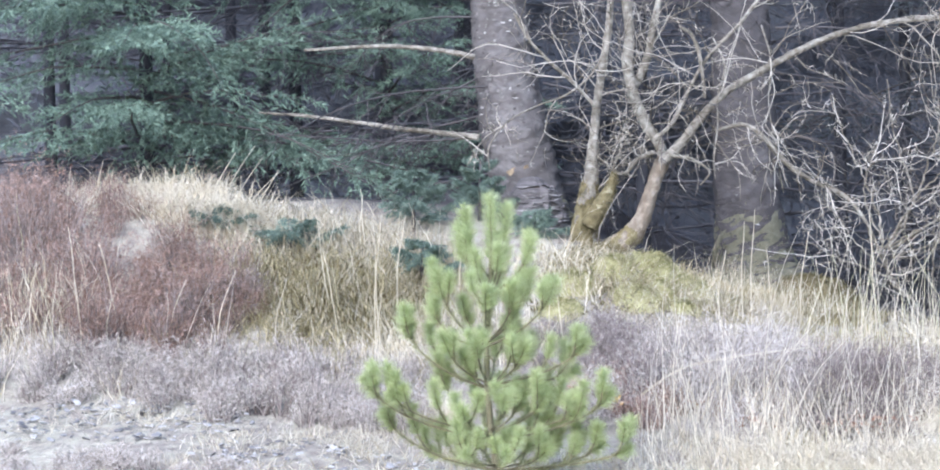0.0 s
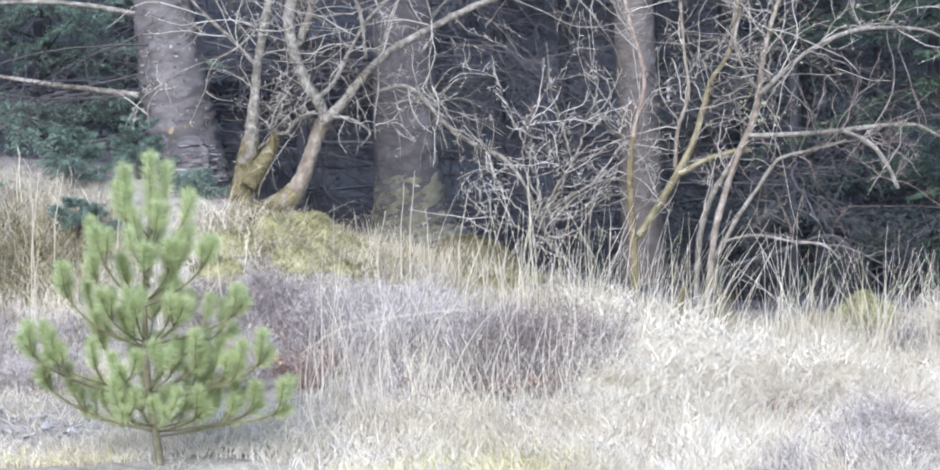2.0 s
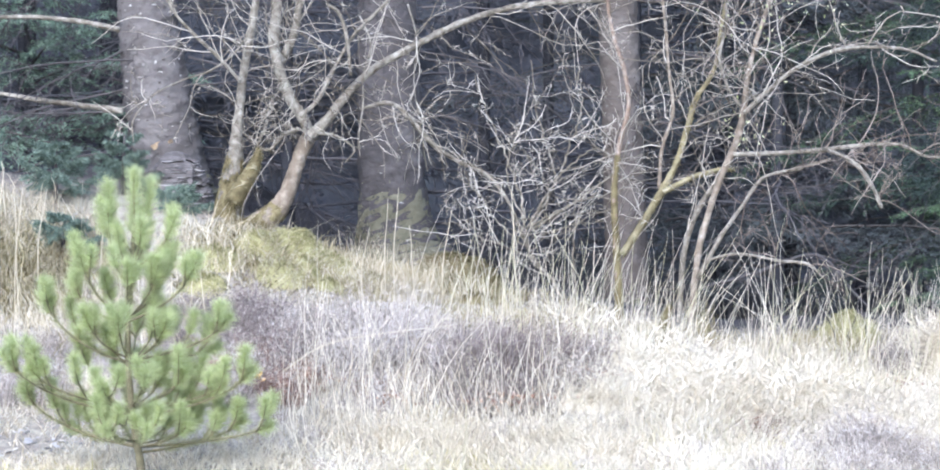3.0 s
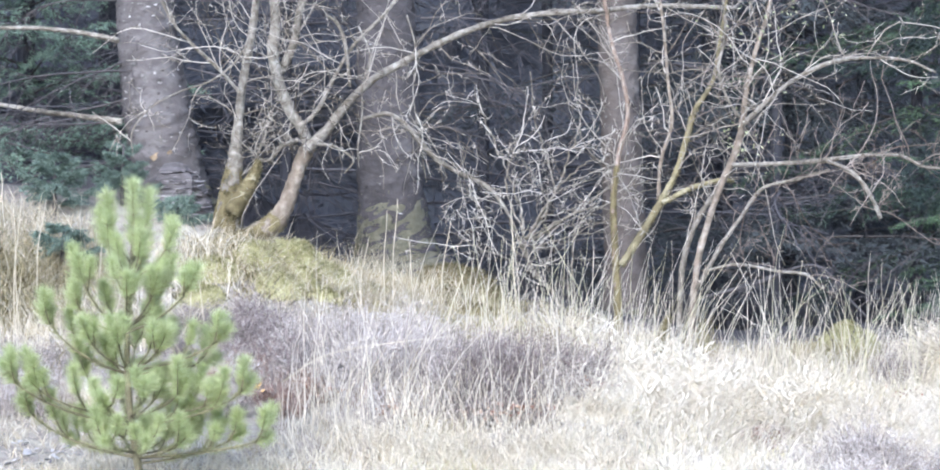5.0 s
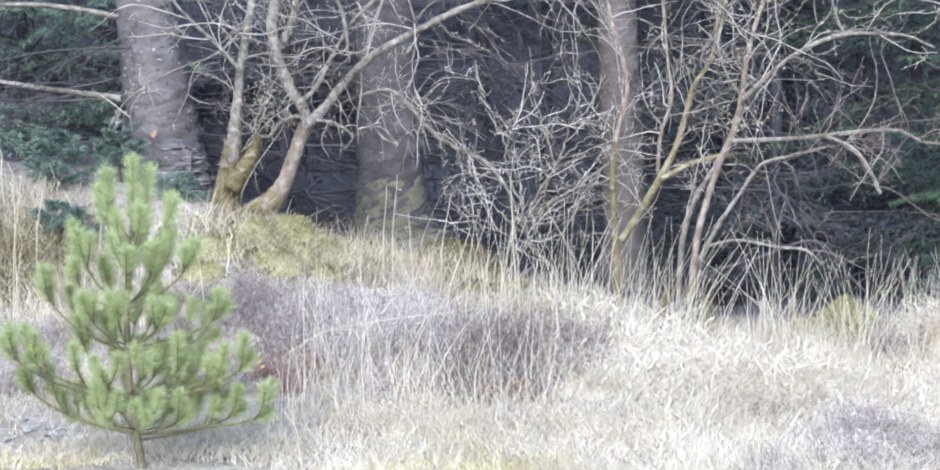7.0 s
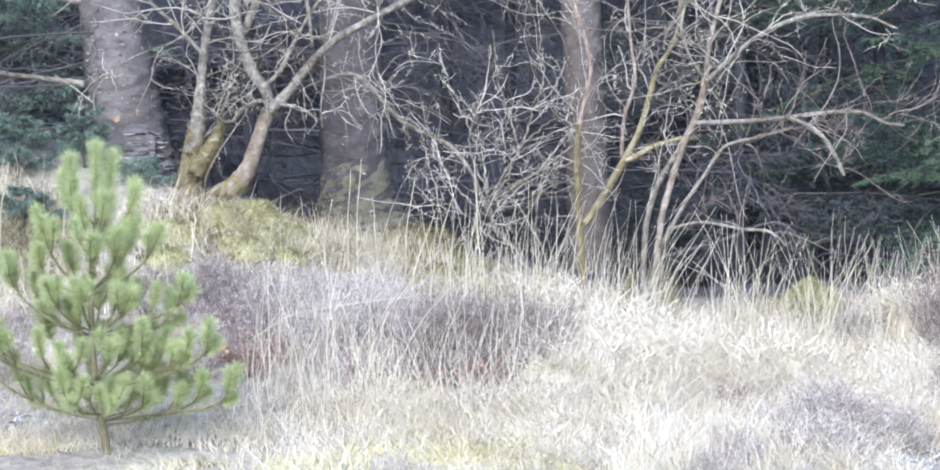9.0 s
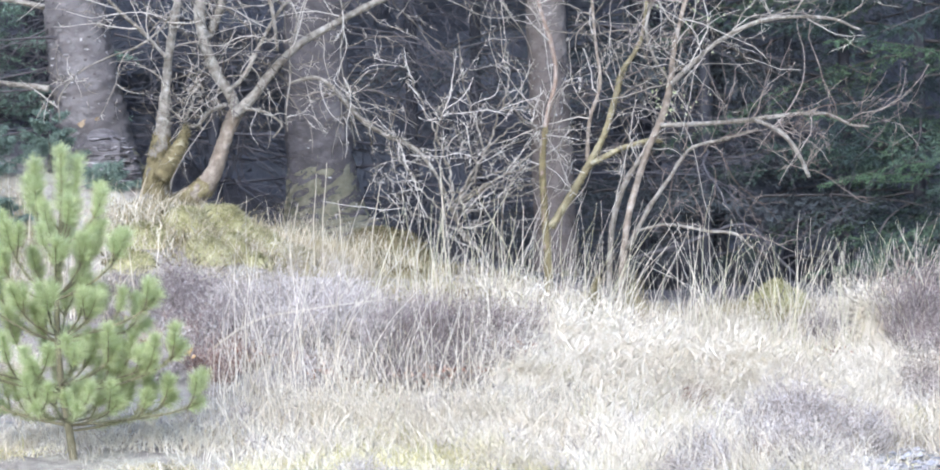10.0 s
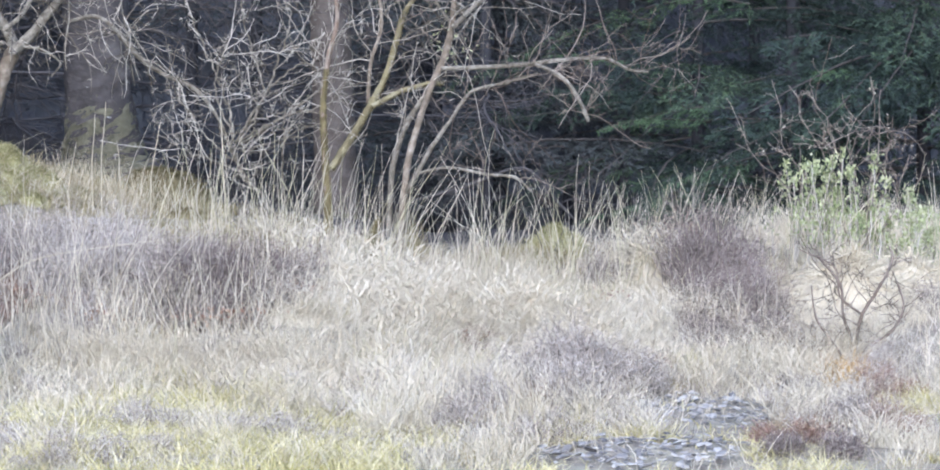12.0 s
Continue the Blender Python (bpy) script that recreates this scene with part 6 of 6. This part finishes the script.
DRY = thing("dry_bush", (3.335, 14.430, 0.071), "dark leafless bush of twisted stems in dry grass", "shrub")
for ctrl in ([(3.299, 14.400, 0.043, 0.0145), (3.313, 14.400, 0.174, 0.0145), (3.268, 14.400, 0.321, 0.0116), (3.253, 14.400, 0.467, 0.0116), (3.135, 14.400, 0.613, 0.0087)], [(3.328, 14.400, 0.058, 0.0145), (3.356, 14.400, 0.291, 0.0145), (3.442, 14.400, 0.437, 0.0116), (3.514, 14.400, 0.583, 0.0116), (3.499, 14.400, 0.656, 0.0087)], [(3.343, 14.400, 0.043, 0.0145), (3.386, 14.400, 0.145, 0.0116), (3.516, 14.400, 0.233, 0.0116), (3.574, 14.400, 0.350, 0.0087), (3.544, 14.400, 0.467, 0.0087)],
             [(3.273, 14.350, 0.063, 0.0116), (3.214, 14.350, 0.179, 0.0116), (3.126, 14.350, 0.296, 0.0087), (3.096, 14.350, 0.471, 0.0058)], [(3.355, 14.400, 0.321, 0.0116), (3.253, 14.400, 0.408, 0.0087), (3.223, 14.400, 0.554, 0.0087), (3.047, 14.400, 0.642, 0.0058)]):
    st, line = limb_part(DRY, ctrl, M_DARK_TWIG, "stem", "", 6, 0.1, thick=0.6)
    twigs(st, line, 11, 0.26, M_DARK_TWIG, first=0.3, wander=0.2, r0=0.0022)


# ---- stones, log, leaves ----
def slate_mesh(seed):
    r = random.Random(seed)
    bm = bmesh.new()
    n = r.randint(5, 7)
    ring = []
    for i in range(n):
        a = 2 * math.pi * i / n + r.uniform(-0.25, 0.25)
        q = r.uniform(0.7, 1.1)
        ring.append((math.cos(a) * q, math.sin(a) * q * r.uniform(0.5, 0.8)))
    low = [bm.verts.new((x, y, 0)) for x, y in ring]
    high = [bm.verts.new((x * 0.9, y * 0.9, r.uniform(0.16, 0.28))) for x, y in ring]
    bm.faces.new(low[::-1])
    bm.faces.new(high)
    for i in range(n):
        bm.faces.new((low[i], low[(i + 1) % n], high[(i + 1) % n], high[i]))
    me = bpy.data.meshes.new("slate")
    bm.to_mesh(me)
    bm.free()
    me.materials.append(M_SLATE)
    return me


SLATES = [slate_mesh(s) for s in range(8)]


def slate_bed(at, rx, ry, count, s0, s1, label):
    bed = thing("slate_bed", (*at, ground_z(*at)), label, "stones")
    for i in range(count):
        a, q = rng.uniform(0, 2 * math.pi), math.sqrt(rng.random())
        x, y = at[0] + rx * q * math.cos(a), at[1] + ry * q * math.sin(a)
        ob = new("slate", SLATES[i % 8])
        ob.parent = bed
        s = rng.uniform(s0, s1) * (0.6 + 0.6 * rng.random())
        ob.matrix_local = Matrix.Translation((x - at[0], y - at[1], ground_z(x, y) + rng.uniform(0.0, 0.045) - bed.location.z)) @ pose(0, 0, 0, rng.normal() * 14, rng.normal() * 14, rng.uniform(0, 360)) @ Matrix.Diagonal((s, s, s * 0.7, 1))


for (at, rx, ry), n, where in zip(SLATE_BEDS, (260, 290, 290, 140, 60), ("a bare path", "a bare path", "a low heap", "a low heap", "a low heap")):
    slate_bed(at, rx, ry, n, 0.012, 0.034, "broken grey slates on " + where)


def flake_mesh(seed):
    """A thin splintered slab of dead bark, long in x."""
    r = random.Random(seed)
    bm = bmesh.new()
    ring = [(-1, r.uniform(-0.2, 0.1)), (-0.6, -0.45), (0.3, r.uniform(-0.5, -0.35)), (1, r.uniform(-0.3, 0)), (0.7, 0.4), (-0.2, r.uniform(0.35, 0.5))]
    low = [bm.verts.new((x, y, r.uniform(-0.05, 0.05))) for x, y in ring]
    high = [bm.verts.new((x * 0.96, y * 0.9, r.uniform(0.10, 0.2))) for x, y in ring]
    bm.faces.new(low[::-1])
    bm.faces.new(high)
    for k in range(6):
        bm.faces.new((low[k], low[(k + 1) % 6], high[(k + 1) % 6], high[k]))
    me = bpy.data.meshes.new("flake")
    bm.to_mesh(me)
    bm.free()
    me.materials.append(M_STUMP)
    return me


def flaky_stump():
    """The spruce's dead buttress: a ragged core under splintered, overlapping slabs."""
    c = np.array((-1.80, 18.25, 1.18))
    ob = thing("stump", c, "grey weathered stump of flaking layers at a trunk's foot", "stump")
    g = Geo()
    g.tube([c + (0, 0, -0.06), c + (0, 0, 0.1), c + (-0.01, 0, 0.24), c + (-0.02, 0.05, 0.33)], [0.25, 0.22, 0.17, 0.08], 24, 0.06)
    part("core", g, M_STUMP, ob, smooth=False)
    meshes = [flake_mesh(k) for k in range(7)]
    for k in range(150):
        z = rng.uniform(-0.02, 0.31)
        a = rng.uniform(-math.pi, 0.0)
        r = np.interp(z, (-0.06, 0.1, 0.24, 0.33), (0.25, 0.22, 0.17, 0.09)) * rng.uniform(0.97, 1.06)
        ob2 = new("flake", meshes[k % 7])
        ob2.parent = ob
        size = rng.uniform(0.022, 0.062)
        ob2.matrix_local = Matrix.Translation((r * math.cos(a), r * math.sin(a), z)) @ pose(0, 0, 0, 0, 0, math.degrees(a) + 90) @ pose(0, 0, 0, rng.normal(-12, 16), rng.normal() * 9, 0) @ Matrix.Diagonal((size, size * 0.7, size * 0.6, 1))


flaky_stump()


def log_stub():
    c = np.array((-0.937, 17.100, 0.784))
    ob = thing("log", c, "mossy log with a pale cut end", "log")
    g = Geo()
    g.tube([c + (0.02, -0.02, 0), c + (-0.05, 0.3, 0.0), c + (-0.12, 0.7, 0.02)], [0.06, 0.065, 0.06], 14, 0.05)
    part("bark", g, M_MOSSY_BARK, ob)
    g = Geo()
    g.tube([c + (0.021, -0.026, 0), c + (0.02, -0.018, 0)], [0.043, 0.045], 14, 0.04)
    part("cut_end", g, M_WOOD_END, ob, "pale sawn end")


log_stub()


def leaf_litter(at, rx, ry, count, size=0.024, mat=None, lift=0.02, label="rust-orange dead leaves caught in grass"):
    g = Geo()
    p = np.stack([rng.normal(size=count) * rx + at[0], rng.normal(size=count) * ry + at[1], np.zeros(count)], 1)
    p[:, 2] = ground_at(p[:, :2]) + lift + rng.uniform(0.0, 0.05, count)
    leaves(g, p, unit(rng.normal(size=(count, 3)) * (1, 1, 0.5)), rng.uniform(0.5, 1.2, count) * size, rng.uniform(0.3, 0.7, count) * size)
    return lone("leaf_litter", g, mat or M_RUST_LEAF, (*at, ground_z(*at)), label, "leaves", kind="stuff")


leaf_litter((-1.085, 15.2), 0.016, 0.016, 14, 0.034, M_AMBER, 0.10, "few bright amber leaves caught in heather")
for at, rx, ry, n in (((-0.78, 15.18), 0.07, 0.05, 60), ((-0.40, 14.80), 0.06, 0.04, 40), ((0.19, 14.66), 0.13, 0.05, 110), ((0.62, 15.25), 0.09, 0.05, 60), ((2.224, 15.340), 0.05, 0.05, 25)):
    leaf_litter(at, rx, ry, n, lift=0.13)
for at, rx, ry, n in (((3.164, 14.060), 0.035, 0.06, 130), ((3.073, 13.290), 0.05, 0.05, 40)):
    leaf_litter(at, rx, ry, n, 0.02, M_AMBER, 0.02, "amber withered fern leaves in short grass")


# swelling moss cushions on the mound, and tall lone stalks
def moss_cushion(at, r, h, mat=None):
    c = np.array(at)
    g = Geo()
    v, f = [], []
    for i in range(9):
        q = i / 8
        for j in range(20):
            a = 2 * math.pi * j / 20
            x, y = c[0] + r * q * math.cos(a), c[1] + 0.8 * r * q * math.sin(a)
            bump = 0.25 * noise.noise((x * 9, y * 9, 2.2))
            v.append((x, y, ground_z(x, y) + h * (1 + bump) * (1 - q * q) ** 0.5 - 0.03 * q))
    for i in range(8):
        for j in range(20):
            k = (j + 1) % 20
            f.append((i * 20 + j, (i + 1) * 20 + j, (i + 1) * 20 + k, i * 20 + k))
    g.add(v, f)
    n = int(52000 * r * r)
    v = np.array(v)
    root = v[rng.integers(0, len(v), n)] + rng.normal(size=(n, 3)) * (r * 0.06, r * 0.06, 0.004)
    slivers(g, root, unit(rng.normal(size=(n, 3)) * (0.9, 0.9, 0.5) + (0, 0, 0.6)), rng.uniform(0.01, 0.035, n), rng.uniform(0.003, 0.007, n))
    return lone("moss_cushion", g, mat or M_CUSHION, at, "rounded olive cushion of moss in rough grass", "moss", "moss cushions")


def thatch_mound(at, rx, ry, h):
    """A hummock of old grass whose bleached leaves hang down over it like thatch."""
    g = Geo()
    v, f = [], []
    for i in range(11):
        q = i / 10
        for j in range(24):
            a = 2 * math.pi * j / 24
            wave = 1 + 0.22 * noise.noise((math.cos(a) * 1.7 + at[0], math.sin(a) * 1.7, 0.4))
            x, y = at[0] + rx * q * wave * math.cos(a), at[1] + ry * q * wave * math.sin(a)
            v.append((x, y, ground_z(x, y) + h * (1 + 0.35 * noise.noise((x * 7, y * 7, 5.1))) * (1 - q ** 2.4) ** 0.6 - 0.03 * q))
    for i in range(10):
        for j in range(24):
            k = (j + 1) % 24
            f.append((i * 24 + j, (i + 1) * 24 + j, (i + 1) * 24 + k, i * 24 + k))
    g.add(v, f)
    hummock = thing("grass_hummock", (*at, ground_z(*at)), "white hummock of thatched dead grass", "grass", "grass hummocks")
    part("matted_core", g, M_PALE, hummock)
    g = Geo()
    n = int(11000 * rx * ry * (1 + h / rx)) + 150
    v = np.array(v)
    top = np.array((at[0], at[1], ground_z(*at) + h))
    root = v[rng.integers(0, len(v) - 24, n)] + rng.normal(size=(n, 3)) * (0.02, 0.02, 0.008)
    fall = unit((root - top) * (1, 1, 0.4) + rng.normal(size=(n, 3)) * 0.14 + (0, 0, -0.04))
    slivers(g, root + (0, 0, 0.006), fall, rng.uniform(0.05, 0.16, n), rng.uniform(0.004, 0.009, n))
    part("hanging_leaves", g, M_PALE, hummock, "bleached leaves hanging down like thatch")


for at, rx, ry, h in (((3.56, 15.50), 0.36, 0.34, 0.27), ((4.00, 15.85), 0.2, 0.2, 0.20), ((2.58, 16.2), 0.11, 0.10, 0.24), ((1.80, 15.22), 0.18, 0.14, 0.19), ((1.20, 15.56), 0.26, 0.18, 0.16),
                      ((1.48, 15.36), 0.2, 0.16, 0.14), ((0.86, 15.72), 0.2, 0.18, 0.17), ((0.98, 15.25), 0.24, 0.16, 0.12), ((1.45, 15.0), 0.2, 0.14, 0.10), ((0.60, 15.02), 0.16, 0.12, 0.10), ((2.15, 14.85), 0.16, 0.12, 0.12), ((0.62, 13.98), 0.24, 0.16, 0.09), ((0.95, 13.75), 0.2, 0.16, 0.08)):
    thatch_mound(at, rx, ry, h)


for at, r, h in (((-1.199, 17.240, 0.979), 0.20, 0.08), ((-0.979, 17.350, 0.941), 0.22, 0.12), ((-0.768, 17.340, 0.833), 0.20, 0.10), ((-1.081, 17.020, 0.830), 0.2, 0.07), ((-0.577, 17.410, 0.760), 0.18, 0.07), ((-1.462, 17.060, 0.917), 0.18, 0.07), ((-0.822, 17.010, 0.753), 0.14, 0.06), ((-1.511, 16.830, 0.789), 0.15, 0.06), ((-0.141, 17.900, 0.699), 0.2, 0.09), ((0.057, 17.680, 0.632), 0.16, 0.06), ((-0.08, 18.35, 0.69), 0.30, 0.20), ((-0.95, 17.12, 0.80), 0.11, 0.10), ((2.24, 17.6, 0.40), 0.22, 0.20), ((2.05, 17.1, 0.39), 0.13, 0.08)):
    moss_cushion(at, r, h, M_MOSS if at[1] > 17.58 and at[0] < 1 else None)


def lone_stalk(at, h, tip, mat):
    g = Geo()
    at = np.array(at)
    t = np.linspace(0, 1, 9)
    g.tube(np.stack([at[0] + tip * t ** 2 + 0.004 * np.sin(9 * t), at[1] + 0.01 * np.sin(7 * t), at[2] - 0.02 + h * t], 1), 0.0040 * (1 - 0.6 * t), 5, 0.1)
    return lone("dead_stalk", g, mat, at, "tall thin bleached dead stalk in rough grass", "stalk", "lone stalks")


for at, h, tip in (((-2.478, 16.070, 0.517), 0.86, 0.05), ((-2.452, 16.070, 0.518), 0.80, -0.02), ((-2.459, 16.030, 0.502), 0.45, 0.03), ((-1.553, 16.480, 0.639), 0.34, 0.02), ((-1.608, 16.090, 0.498), 0.5, -0.03), ((-1.426, 16.050, 0.469), 0.55, -0.06), ((-2.432, 16.610, 0.766), 0.6, 0.06), ((-2.108, 16.840, 0.857), 0.5, 0.1), ((-0.496, 17.040, 0.674), 0.62, 0.02), ((-0.444, 17.010, 0.659), 0.70, 0.03), ((-0.324, 17.040, 0.640), 0.5, -0.03), ((-0.629, 16.910, 0.681), 0.45, 0.05), ((0.262, 17.020, 0.588), 0.75, -0.03), ((-0.171, 17.250, 0.627), 0.6, 0.06), ((-2.850, 16.700, 0.831), 0.55, -0.05), ((-4.159, 16.200, 0.590), 0.75, -0.06), ((-3.975, 16.320, 0.647), 0.6, -0.1)):
    lone_stalk(at, h, tip, M_STRAW)
lying = Geo()
lying.tube(smooth_line([(-0.97, 15.25, 0.42, 0.004), (-0.75, 15.22, 0.56, 0.004), (-0.45, 15.2, 0.62, 0.003), (-0.1, 15.2, 0.66, 0.002)], 14)[:, :3], np.linspace(0.0042, 0.0018, 14), 5)
lone("dead_stalk", lying, M_STRAW, (-0.97, 15.25, 0.42), "long bleached stalk lying across grey heather", "stalk", "lone stalks")
for at, h, tip in (((-4.454, 16.200, 0.593), 0.55, 0.05), ((-4.014, 16.210, 0.589), 0.35, 0.03), ((-3.680, 16.330, 0.633), 0.4, 0.1), ((-3.403, 16.270, 0.584), 0.5, 0.12), ((-2.710, 16.260, 0.586), 0.6, -0.08), ((-3.076, 16.280, 0.585), 0.45, 0.08), ((-4.473, 17.170, 1.156), 0.5, 0.02), ((-3.686, 17.440, 1.249), 0.5, 0.18), ((-3.606, 17.430, 1.237), 0.55, 0.22), ((-3.543, 17.430, 1.232), 0.48, 0.20), ((-3.483, 17.430, 1.226), 0.4, 0.24), ((-3.395, 17.430, 1.219), 0.42, 0.15), ((-3.901, 17.490, 1.287), 0.38, -0.05), ((-4.450, 17.780, 1.360), 0.36, 0.05), ((-2.724, 17.190, 1.083), 0.4, 0.02), ((-2.695, 17.180, 1.078), 0.44, -0.02)):
    lone_stalk(at, h, tip, M_STRAW)


for at, r, n, h in (((3.2, 14.10, 0.044), 0.12, 420, 0.17), ((3.078, 13.550, 0.026), 0.09, 160, 0.2)):
    tuft("fern_tuft", at, r, n, 0.06, h, 0.006, M_AMBER, "small tuft of amber withered fern", "withered ferns", 0.6, 0.4)

# a mossy broken stem among the rushes, and a pale bunch behind the pine
stub = thing("broken_stem", (1.03, 16.50, ground_z(1.03, 16.5)), "short leaning broken stem wrapped in yellow moss", "stem")
st, stub_line = limb_part(stub, [(1.02, 16.50, 0.38, 0.022), (1.045, 16.50, 0.50, 0.026), (1.075, 16.50, 0.60, 0.024), (1.105, 16.50, 0.69, 0.014)], M_MOSSY_BARK, "stem", "", 9, 0.12, thick=1.0)
moss_on(st, stub_line, 700, 0.018)
tuft("grass_tussock", (-1.93, 15.30, ground_z(-1.93, 15.30)), 0.10, 300, 0.12, 0.30, 0.0045, M_WHITE, "bunch of long arching bleached grass", "bleached bunches", 0.6, 0.6)
